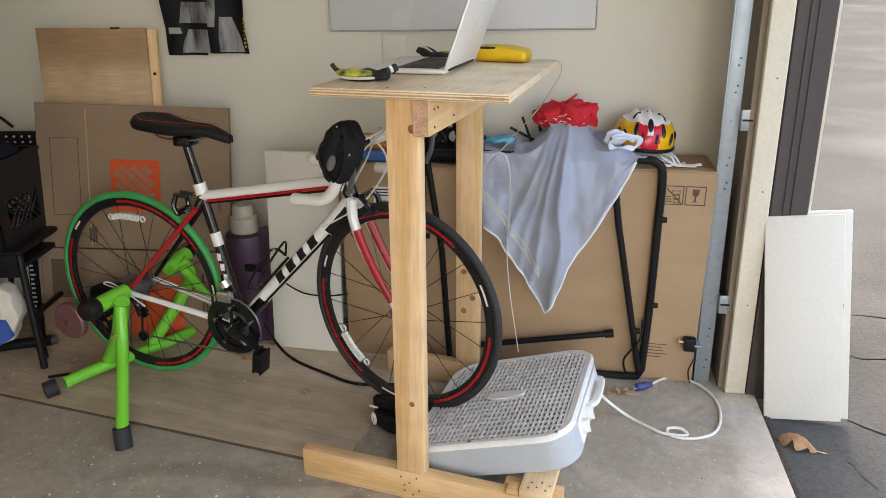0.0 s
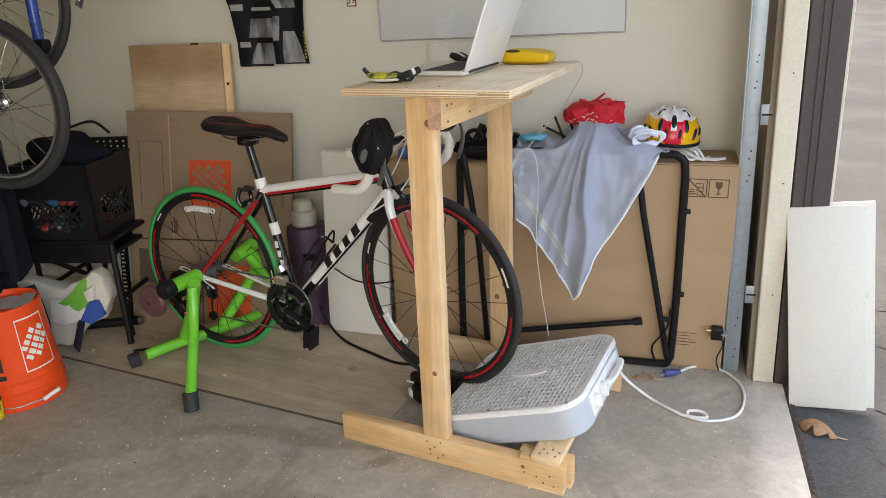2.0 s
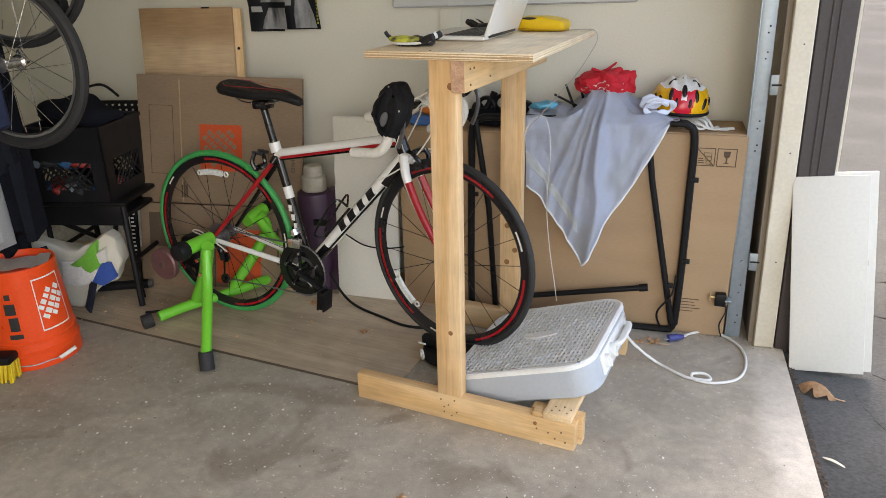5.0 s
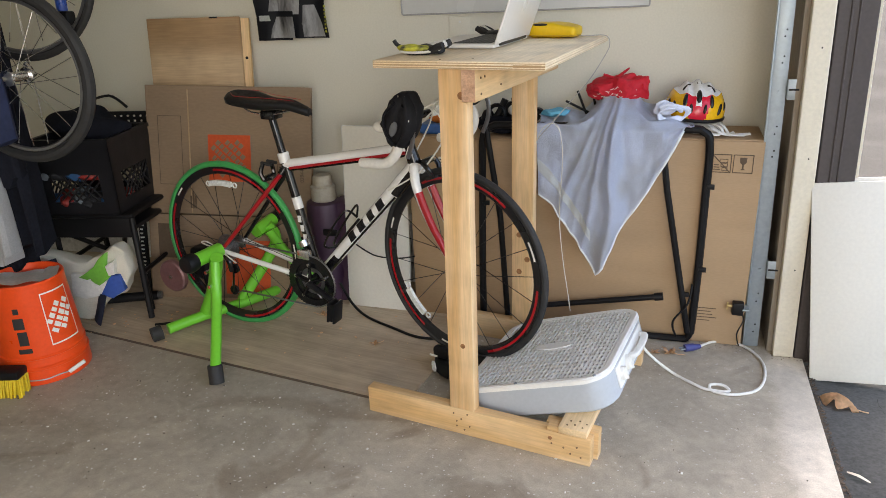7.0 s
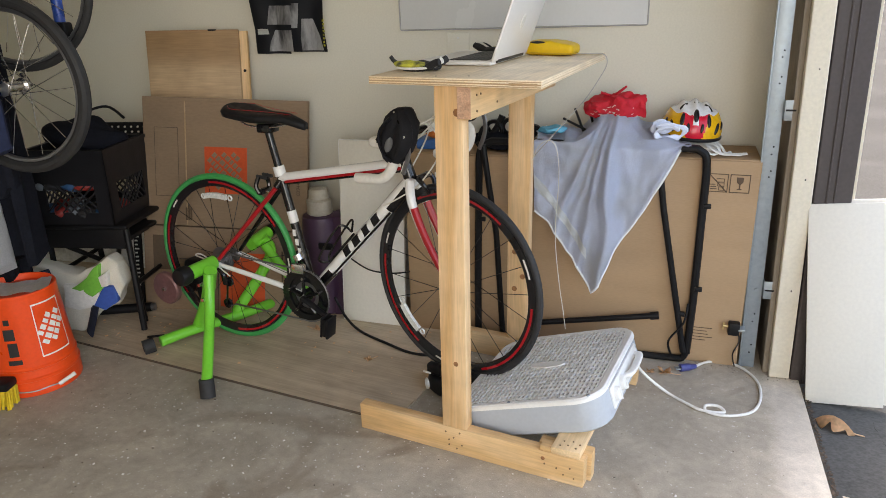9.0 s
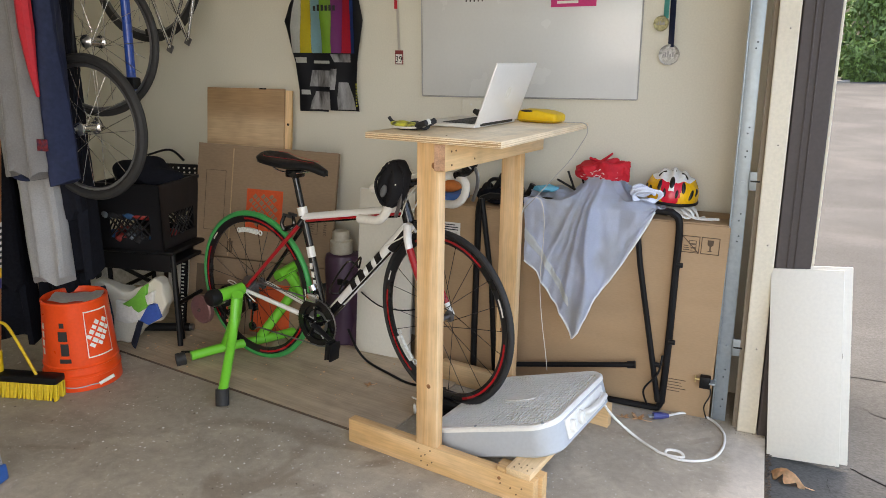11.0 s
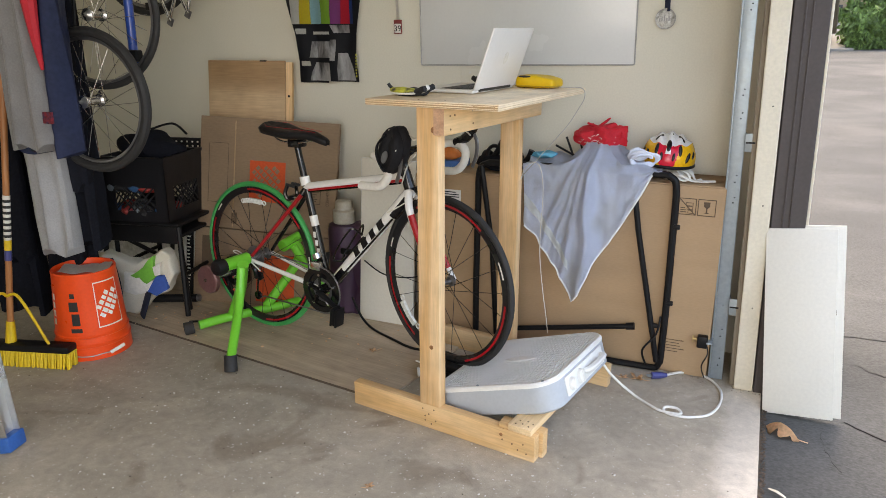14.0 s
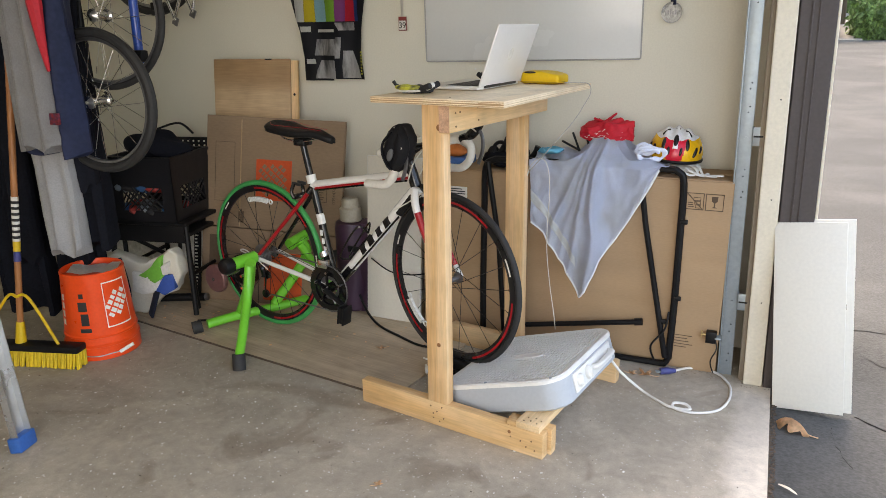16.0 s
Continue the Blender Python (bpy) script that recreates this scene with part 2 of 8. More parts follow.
def torus(bm, major, minor, m=None, seg=64, sides=10, squash=1.0):
    """A ring in the xz plane, axis along y; squash widens it along y."""
    rings = []
    for i in range(seg):
        a = 2 * math.pi * i / seg
        ring = []
        for k in range(sides):
            b = 2 * math.pi * k / sides
            r = major + minor * math.cos(b)
            v = Vector((r * math.cos(a), minor * squash * math.sin(b), r * math.sin(a)))
            ring.append(bm.verts.new(m @ v if m else v))
        rings.append(ring)
    for i in range(seg):
        a, b = rings[i], rings[(i + 1) % seg]
        for k in range(sides):
            bm.faces.new((a[k], b[k], b[(k + 1) % sides], a[(k + 1) % sides]))
    return bm


def lathe(bm, profile, m=None, seg=40, closed=False):
    """Turns (radius, z) pairs about the z axis."""
    rings = []
    for r, z in profile:
        ring = [Vector((r * math.cos(2 * math.pi * k / seg), r * math.sin(2 * math.pi * k / seg), z)) for k in range(seg)]
        rings.append([bm.verts.new(m @ v if m else v) for v in ring])
    for a, b in zip(rings, rings[1:]):
        for k in range(seg):
            bm.faces.new((a[k], a[(k + 1) % seg], b[(k + 1) % seg], b[k]))
    if profile[0][0] > 1e-4:
        bm.faces.new(rings[0][::-1])
    if profile[-1][0] > 1e-4:
        bm.faces.new(rings[-1])
    return bm


def finish(name, bm, material, smooth=True, angle=35):
    bmesh.ops.recalc_face_normals(bm, faces=bm.faces)
    me = bpy.data.meshes.new(name)
    if smooth:
        for f in bm.faces:
            f.smooth = True
        for e in bm.edges:
            e.smooth = len(e.link_faces) == 2 and e.calc_face_angle(0) < radians(angle)
    bm.to_mesh(me)
    bm.free()
    for k in material if isinstance(material, (list, tuple)) else (material,):
        me.materials.append(k)
    return me


def part(name, bm, material, parent, label="", smooth=True, angle=35):
    """Links a bmesh as one mesh object under a thing or a part."""
    ob = new(name, finish(name, bm, material, smooth, angle))
    ob.parent = parent
    return tagged(ob, label) if label else ob


def thing(name, label, category, at=None, group="", kind=""):
    ob = tagged(new(name), label, category, group, kind)
    ob.empty_display_size = 0.05
    if at:
        ob.matrix_world = at
    return ob


def solid(name, bm, material, label, category, at=None, group="", kind="", smooth=True, angle=35):
    """A thing that is one mesh."""
    ob = tagged(new(name, finish(name, bm, material, smooth, angle)), label, category, group, kind)
    if at:
        ob.matrix_world = at
    return ob


# ---- the garage ----
def structure(name, bm, material, label, category, smooth=False):
    return solid(name, bm, material, label, category, kind="structure", smooth=smooth)


WEST, SOUTH, CEIL = -4.2, -5.6, 2.55
structure("floor", block(WEST, 0.093, SOUTH, 0.0, -0.12, 0.0, 0), CONCRETE, "stained grey concrete garage floor", "floor")
bm = bmesh.new()
rows = []
for y in [-160, -40, -10, -2, 1.5, 3, 5, 7, 9, 11, 13, 15, 17, 30, 160]:
    t = min(1, max(0, (y - 1.5) / 15.5))
    rise = -0.012 + 0.882 * (t * t * (3 - 2 * t) * 0.5 + t * 0.5)
    rows.append([bm.verts.new((x, y, rise)) for x in (0.09, 2, 6, 20, 160)])
for a, b in zip(rows, rows[1:]):
    for i in range(4):
        bm.faces.new((a[i], a[i + 1], b[i + 1], b[i]))
structure("ground", bm, ASPHALT, "grey weathered asphalt driveway with cracks", "ground", smooth=True)
structure("wall_north", block(WEST - 0.15, -0.0, 0.0, 0.15, -0.12, CEIL, 0), PAINT_WALL, "cream painted plaster garage wall", "wall")
structure("wall_west", block(WEST - 0.15, WEST, SOUTH, 0.0, -0.12, CEIL, 0), PAINT_WALL, "cream painted plaster garage wall", "wall")
structure("wall_south", block(WEST - 0.15, 0.0, SOUTH - 0.15, SOUTH, -0.12, CEIL, 0), PAINT_WALL, "cream painted plaster garage wall", "wall")
structure("ceiling", block(WEST - 0.15, 0.2, SOUTH - 0.15, 0.15, CEIL, CEIL + 0.1, 0), PAINT_WALL, "plain painted garage ceiling", "ceiling")
structure("door_header", block(-0.0, 0.2, SOUTH - 0.15, 0.15, 2.15, CEIL, 0), PAINT_WALL, "painted beam above the garage opening", "beam")
structure("wall_pier_south", block(0.0, 0.2, SOUTH - 0.15, SOUTH + 0.3, -0.12, 2.15, 0), PAINT_WALL, "painted end of the garage front wall", "wall")
STUD = surface("weathered_timber", (0.27, 0.225, 0.175), 0.8, var=0.2, scale=5, stretch=(3, 3, 0.4), bump=0.2)
LEANING = pose(0, 0, 0, 0, -1.4, 0)
pier = structure("wall_pier_north", block(-0.02, 0.065, -0.30, 0.0, -0.12, 2.15, 0.003), STUD, "bare weathered timber stud beside the garage door", "wall")
jamb = structure("door_jamb", block(-0.003, 0.062, -0.335, -0.302, 0.001, 2.15, 0.004), CREAM_PAINT, "cream painted timber jamb of the garage door", "door jamb")
trim = structure("trim", block(0.066, 0.175, -0.33, 0.6, -0.03, 2.3, 0.004), DARK_TRIM, "dark brown painted timber trim of the garage front", "trim")
for k, (gx, gw) in enumerate(((0.100, 0.006), (0.122, 0.005))):
    part("bead", block(gx, gx + gw, -0.335, -0.329, -0.01, 2.3, 0.002), DARK_TRIM, trim)
part("edge_strip", block(0.1755, 0.184, -0.322, 0.6, -0.01, 2.3, 0.002), CREAM_PAINT, trim, "pale painted edge strip")
for ob in (pier, jamb, trim):
    ob.matrix_world = LEANING
for z in (0.33, 0.71, 1.05, 1.42):
    bm = bmesh.new()
    rod(bm, (0.035, -0.3365, z), (0.035, -0.3345, z), 0.0025, sides=8)
    part("nail_head", bm, BLACK, jamb)
SHEET = structure("plywood_floor_sheet", block(-3.4, -1.16, -0.93, -0.02, 0.0005, 0.009, 0.001), PLY_FLOOR, "thin dusty plywood sheet lying on the concrete", "plywood")
# dark brown strip paints the shadow line along the sheet's front edge
part("edge_shadow_strip", block(-3.4, -1.16, -0.9325, -0.9303, 0.0004, 0.0088, 0), surface("wood_edge_shadow", (0.09, 0.065, 0.045), 0.9, var=0.3, scale=20), SHEET, "dark strip painting in the shadow line of the plywood edge")
SHEET.matrix_world = Matrix.Translation((-1.3, -0.93, 0)) @ pose(0, 0, 0, 0, 0, -7.5) @ Matrix.Translation((1.3, 0.93, 0))

# ---- desk ----
DESK = pose(-1.258, -0.997, 0, 0, 0, -8.7)
PLY_EDGE_PALE = surface("plywood_edge_pale", (0.66, 0.50, 0.32), 0.7, var=0.15, stretch=(1, 1, 8))
PLY_EDGE_DARK = surface("plywood_edge", (0.42, 0.27, 0.14), 0.7, var=0.2, stretch=(1, 1, 8))
END_GRAIN = surface("end_grain", (0.56, 0.34, 0.22), 0.85, var=0.22, scale=60, fine=240, bump=0.5, tint=(0.42, 0.23, 0.14), tint_amount=0.8)
SCREW = surface("dark_screw", (0.20, 0.12, 0.06), 0.5, 0.4, bump=0)
KNOT = surface("wood_knot", (0.30, 0.13, 0.05), 0.6, var=0.3, scale=60)


def dots(name, spots, r, axis, parent, material, deep=0.0016):
    for x, y, z in spots:
        d = {"y": (0, deep, 0), "z": (0, 0, deep), "x": (deep, 0, 0)}[axis]
        bm = bmesh.new()
        rod(bm, (x - d[0], y - d[1], z - d[2]), (x + d[0], y + d[1], z + d[2]), r, r, 10)
        part(name, bm, material, parent)


def make_desk():
    desk = thing("standing_desk", "home-made standing desk of raw pine lumber with a plywood top", "desk", DESK)
    top = part("desktop", block(0, 0.455, 0, 0.725, 1.0785, 1.098, 0.0015), BIRCH, desk, "pale birch plywood top")
    top.matrix_local = DESK.inverted() @ pose(-1.145, -1.043, 0, 0, 0, -6)
    for z, h in ((1.0815, 0.0012), (1.0873, 0.0018), (1.0935, 0.0010)):
        part("ply_layer", block(0.001, 0.454, -0.0006, 0.0005, z - h, z + h, 0), PLY_EDGE_DARK, top)
        part("ply_layer", block(0.4545, 0.4556, 0.001, 0.724, z - h * 0.5, z + h * 0.5, 0), PLY_EDGE_PALE, top)
    part("edge_void", block(0.375, 0.445, -0.0009, 0.0005, 1.0845, 1.0905, 0.0006), PLY_EDGE_DARK, top, "dark filled void in the plywood edge")
    rail = part("front_rail", block(0, 0.717, 0, 0.038, 0, 0.089, 0.004), PINE, desk)
    post = bmesh.new()
    face = post.faces.new([post.verts.new((x, 0.0, z)) for x, z in ((0.289, 0.089), (0.368, 0.089), (0.368, 0.996), (0.3565, 0.996), (0.3565, 1.078), (0.289, 1.078))])
    ext = bmesh.ops.extrude_face_region(post, geom=[face])
    bmesh.ops.translate(post, vec=(0, 0.038, 0), verts=[v for v in ext["geom"] if isinstance(v, bmesh.types.BMVert)])
    post = part("front_post", soften(post, 0.003), PINE_UP, desk)
    beam = part("crossbeam", block(0.358, 0.397, -0.012, 0.66, 0.998, 1.078, 0.004), PINE_DEEP, desk)
    part("end_grain", block(0.3595, 0.3955, -0.0128, -0.0115, 1.0, 1.0765, 0), END_GRAIN, beam, "rough reddish sawn end")
    part("rear_post", block(0.257, 0.335, 0.600, 0.638, 0.089, 1.078, 0.003), PINE_UP, desk)
    part("rear_rail", block(0.0, 0.735, 0.600, 0.638, 0, 0.089, 0.004), PINE, desk)
    brace = part("brace", block(0.623, 0.705, -0.002, 0.60, 0.0895, 0.113, 0.003), PINE_DEEP, desk)
    part("offcut", block(0.575, 0.728, 0.039, 0.076, 0.0, 0.091, 0.003), PINE, desk)
    part("spacer", block(0.59, 0.622, 0.001, 0.037, 0.0895, 0.104, 0.002), PINE, desk)
    dots("screw", [(x, -0.0005, z) for x, z in ((0.30, 0.07), (0.325, 0.055), (0.345, 0.075), (0.31, 0.028), (0.335, 0.02), (0.352, 0.035), (0.31, 0.045),
                                               (0.605, 0.05), (0.64, 0.045), (0.66, 0.03), (0.678, 0.055), (0.69, 0.025))], 0.0026, "y", rail, SCREW)
    dots("screw", [(x, y, 0.113) for x, y in ((0.645, 0.012), (0.665, 0.02), (0.688, 0.014), (0.65, 0.035), (0.674, 0.042), (0.695, 0.034))], 0.0026, "z", brace, SCREW)
    dots("screw", [(0.3975, y, z) for y, z in ((0.02, 1.055), (0.022, 1.015), (0.045, 1.055), (0.15, 1.06), (0.155, 1.02))], 0.003, "x", desk, SCREW)
    dots("knot", [(0.337, -0.0003, 0.303)], 0.0075, "y", post, KNOT, 0.0008)
    dots("knot", [(0.352, -0.0003, 1.012)], 0.010, "y", post, KNOT, 0.0008)
    dots("knot", [(0.285, 0.5997, 0.43), (0.315, 0.5997, 0.34), (0.285, 0.5997, 0.29)], 0.010, "y", desk, KNOT, 0.0008)
    dots("knot", [(0.60, -0.0003, 0.066)], 0.006, "y", rail, KNOT, 0.0008)
    dots("screw", [(0.175, 0.03, 1.0982), (0.255, 0.05, 1.0982), (0.26, 0.62, 1.0982)], 0.0028, "z", top, SCREW, 0.001)
    return desk


make_desk()

# ---- box fan ----
FAN_WHITE = surface("fan_plastic", (0.80, 0.80, 0.77), 0.38, var=0.05, scale=8, bump=0.03, tint=(0.60, 0.60, 0.56), tint_amount=0.4)
# blue-grey carries the shade on the sides of the white fan's housing
FAN_SHELL_SHADED = surface("fan_shell_shaded", (0.44, 0.475, 0.51), 0.42, var=0.05, scale=6, bump=0.03)
FAN_INSIDE_SHADE = surface("fan_inside_shade", (0.012, 0.012, 0.012), 0.8)
GREY_BLADE = surface("fan_blade", (0.08, 0.085, 0.09), 0.5)


def rounded_ring(w, d, r, n=8):
    pts = []
    for cx, cy, a0 in ((w / 2 - r, d / 2 - r, 0), (-w / 2 + r, d / 2 - r, 90), (-w / 2 + r, -d / 2 + r, 180), (w / 2 - r, -d / 2 + r, 270)):
        for k in range(n + 1):
            a = radians(a0 + 90 * k / n)
            pts.append((cx + r * math.cos(a), cy + r * math.sin(a)))
    return pts


def shell(bm, rings):
    """Joins equal rings of (x, y, z) with quads."""
    vs = [[bm.verts.new(p) for p in ring] for ring in rings]
    n = len(vs[0])
    for a, b in zip(vs, vs[1:]):
        for k in range(n):
            bm.faces.new((a[k], a[(k + 1) % n], b[(k + 1) % n], b[k]))
    return vs


def make_fan():
    fan = thing("box_fan", "white plastic box fan lying tilted on the desk's foot", "fan", pose(-0.711, -0.753, 0.172, -1.2, -18, -8))
    W, D, H = 0.47, 0.51, 0.105
    bm = bmesh.new()
    ring = lambda w, d, r, z: [(x, y, z) for x, y in rounded_ring(w, d, r)]
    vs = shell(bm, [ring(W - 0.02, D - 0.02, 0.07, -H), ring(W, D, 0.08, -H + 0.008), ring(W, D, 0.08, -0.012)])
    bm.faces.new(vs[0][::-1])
    part("housing", bm, FAN_SHELL_SHADED, fan, "housing with rounded corners, its side shade painted in as pale blue-grey")
    bm = bmesh.new()
    shell(bm, [ring(W + 0.004, D + 0.004, 0.082, -0.014), ring(W + 0.004, D + 0.004, 0.082, -0.004), ring(W - 0.006, D - 0.006, 0.078, 0.001), ring(W - 0.04, D - 0.04, 0.06, 0.0), ring(W - 0.042, D - 0.042, 0.06, -0.012)])
    part("bezel", bm, FAN_WHITE, fan)
    # near-black sheet across the housing stands in for the shade within
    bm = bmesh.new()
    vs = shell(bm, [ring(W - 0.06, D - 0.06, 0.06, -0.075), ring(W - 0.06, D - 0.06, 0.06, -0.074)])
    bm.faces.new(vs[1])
    part("inner_shade_sheet", bm, FAN_INSIDE_SHADE, fan, "near-black sheet standing in for the shade behind the grille")
    bm = bmesh.new()
    n = 31
    for k in range(n):
        x = -W / 2 + 0.026 + (W - 0.052) * k / (n - 1)
        cut = max(0, abs(x) - (W / 2 - 0.075))
        half = D / 2 - 0.021 - (0.055 - math.sqrt(max(0, 0.055 ** 2 - cut ** 2))) * (1 if cut else 0)
        box(bm, x - 0.0028, x + 0.0028, -half, half, -0.0085, -0.0005)
    for k in range(19):
        y = -D / 2 + 0.035 + (D - 0.07) * k / 18
        box(bm, -W / 2 + 0.024, W / 2 - 0.024, y - 0.0022, y + 0.0022, -0.005, -0.0008)
    tagged(part("grille", bm, FAN_WHITE, fan, "fine white slatted grille", smooth=False), kind="stuff")
    bm = bmesh.new()
    vs = shell(bm, [[(0.06 * math.cos(a), 0.022 * math.sin(a), z) for a in [2 * math.pi * k / 32 for k in range(32)]] for z in (-0.004, 0.003)])
    bm.faces.new(vs[1])
    part("badge", bm, FAN_WHITE, fan, "blank oval badge").rotation_euler = (0, 0, radians(0))
    for ang in (0, 72, 144, 216, 288):
        bm = bmesh.new()
        pts = []
        for r in (0.05, 0.12, 0.2):
            pts.append([(r * math.cos(a), r * math.sin(a), -0.04 - 0.02 * s) for a, s in ((-0.4, 0), (0, 0.5), (0.45, 1))])
        g = [[bm.verts.new(p) for p in row] for row in pts]
        for a, b in zip(g, g[1:]):
            for k in range(2):
                bm.faces.new((a[k], a[k + 1], b[k + 1], b[k]))
        bmesh.ops.solidify(bm, geom=bm.faces[:], thickness=0.002)
        bmesh.ops.rotate(bm, cent=(0, 0, 0), matrix=Matrix.Rotation(radians(ang), 3, "Z"), verts=bm.verts)
        part("blade", bm, GREY_BLADE, fan)
    plate = part("control_panel", block(W / 2 - 0.002, W / 2 + 0.006, -0.16, 0.16, -0.085, -0.02, 0.004), FAN_WHITE, fan)
    bm = bmesh.new()
    tube(bm, smooth_path([(W / 2 + 0.004, 0.135, -0.05), (W / 2 + 0.022, 0.125, -0.05), (W / 2 + 0.026, 0.06, -0.05), (W / 2 + 0.022, -0.005, -0.05), (W / 2 + 0.004, -0.015, -0.05)]), 0.012, 10, flat=0.8)
    part("handle", bm, FAN_WHITE, fan, "moulded carrying handle")
    for y, r in ((-0.055, 0.024), (-0.125, 0.022)):
        bm = bmesh.new()
        rod(bm, (W / 2 + 0.004, y, -0.052), (W / 2 + 0.018, y, -0.052), r, r * 0.85, 24)
        box(bm, W / 2 + 0.014, W / 2 + 0.023, y - 0.004, y + 0.004, -0.052 - r * 0.9, -0.052 + r * 0.9)
        part("knob", soften(bm, 0.002), FAN_WHITE, fan, "round speed knob")
    for k, (x, y) in enumerate(((-0.04, -D / 2 + 0.011), (0.2, -D / 2 + 0.02), (-0.2, D / 2 - 0.02))):
        bm = bmesh.new()
        rod(bm, (x, y, 0), (x, y, 0.003), 0.005, sides=10)
        part("screw", bm, STEEL, fan)


make_fan()
CORD_WHITE = surface("white_cord", (0.75, 0.74, 0.70), 0.45, bump=0)
PLUG_BLUE = surface("blue_plug", (0.05, 0.06, 0.22), 0.4)


def make_fan_cord():
    cord = thing("power_cord", "white power cord lying looped on the concrete", "cord")
    bm = bmesh.new()
    tube(bm, smooth_path([(-0.455, -0.60, 0.15), (-0.416, -0.567, 0.08), (-0.338, -0.543, 0.008), (-0.266, -0.600, 0.006), (-0.226, -0.622, 0.006), (-0.163, -0.621, 0.008), (-0.179, -0.597, 0.014),
                          (-0.218, -0.602, 0.013), (-0.211, -0.628, 0.006), (-0.146, -0.633, 0.006), (-0.075, -0.587, 0.006), (-0.042, -0.49, 0.006), (-0.047, -0.375, 0.006),
                          (-0.105, -0.285, 0.006), (-0.191, -0.280, 0.006), (-0.25, -0.345, 0.012)], 7), 0.0048, 8)
    part("cable", bm, CORD_WHITE, cord)
    bm = bmesh.new()
    rod(bm, (-0.245, -0.345, 0.014), (-0.268, -0.358, 0.015), 0.008, 0.013, 12)
    rod(bm, (-0.268, -0.358, 0.015), (-0.298, -0.374, 0.015), 0.0135, 0.0135, 12)
    plug = part("plug", bm, PLUG_BLUE, cord, "dark blue plug with metal prongs")
    for dy in (-0.006, 0.006):
        bm = bmesh.new()
        box(bm, 0, 0.018, -0.0008, 0.0008, -0.003, 0.003, pose(-0.298 + dy * 0.5, -0.374 - dy, 0.015, 0, 0, 208))
        part("prong", bm, STEEL, plug)


make_fan_cord()

# ---- cardboard boxes and boards against the wall ----
PRINT_DARK = surface("dark_print", (0.10, 0.065, 0.04), 0.8, bump=0)
PRINT_ORANGE = surface("orange_print", (0.62, 0.085, 0.02), 0.75, var=0.1, bump=0)
LABEL_WHITE = surface("paper_label", (0.75, 0.73, 0.68), 0.7, bump=0.02)
TAPE = surface("packing_tape", (0.44, 0.30, 0.175), 0.25, bump=0.02)
INK = surface("ink", (0.02, 0.02, 0.02), 0.7, bump=0)


def flat(x0, x1, z0, z1, y, t=0.0012):
    """A thin print on a face that looks along -y."""
    return block(x0, x1, y - t, y, z0, z1, 0)


def outline(x0, x1, z0, z1, y, w=0.003, t=0.0012):
    bm = bmesh.new()
    box(bm, x0, x1, y - t, y, z1 - w, z1)
    box(bm, x0, x1, y - t, y, z0, z0 + w)
    box(bm, x0, x0 + w, y - t, y, z0 + w, z1 - w)
    box(bm, x1 - w, x1, y - t, y, z0 + w, z1 - w)
    return bm


def bars(x0, x1, z0, z1, y, rows, w=0.004, upright=False, t=0.0012):
    """Unreadable print as plain bars."""
    bm = bmesh.new()
    rnd = random.Random(rows * 31 + int(abs(x0) * 1000))
    for k in range(rows):
        f = 0.6 + 0.4 * rnd.random()
        if upright:
            x = x0 + (x1 - x0) * (k + 0.5) / rows
            box(bm, x - w / 2, x + w / 2, y - t, y, z0, z0 + (z1 - z0) * f)
        else:
            z = z0 + (z1 - z0) * (k + 0.5) / rows
            box(bm, x0, x0 + (x1 - x0) * f, y - t, y, z - w / 2, z + w / 2)
    return bm


def slanted_marks(x0, x1, z0, z1, y, rows, t=0.0012, angle=-42, material=None):
    """Rows of slanting blank blocks inside a square, clipped to it."""
    bm = bmesh.new()
    cx, cz, s = (x0 + x1) / 2, (z0 + z1) / 2, min(x1 - x0, z1 - z0) * 0.5
    rnd = random.Random(7)
    ca, sa = math.cos(radians(angle)), math.sin(radians(angle))
    for k in range(rows):
        v = (k + 0.5) / rows * 2 - 1
        reach = (1 - abs(v)) * 1.05 + 0.12
        u = -reach
        while u < reach - 0.12:
            w = 0.13 + 0.12 * rnd.random()
            vs = box(bm, u * s, (u + w) * s, -t, 0, (v - 0.7 / rows) * s, (v + 0.7 / rows) * s)
            for q in vs:
                q.co = Vector((cx + q.co.x * ca - q.co.z * sa, y + q.co.y, cz + q.co.x * sa + q.co.z * ca))
            u += w + 0.06
    return bm


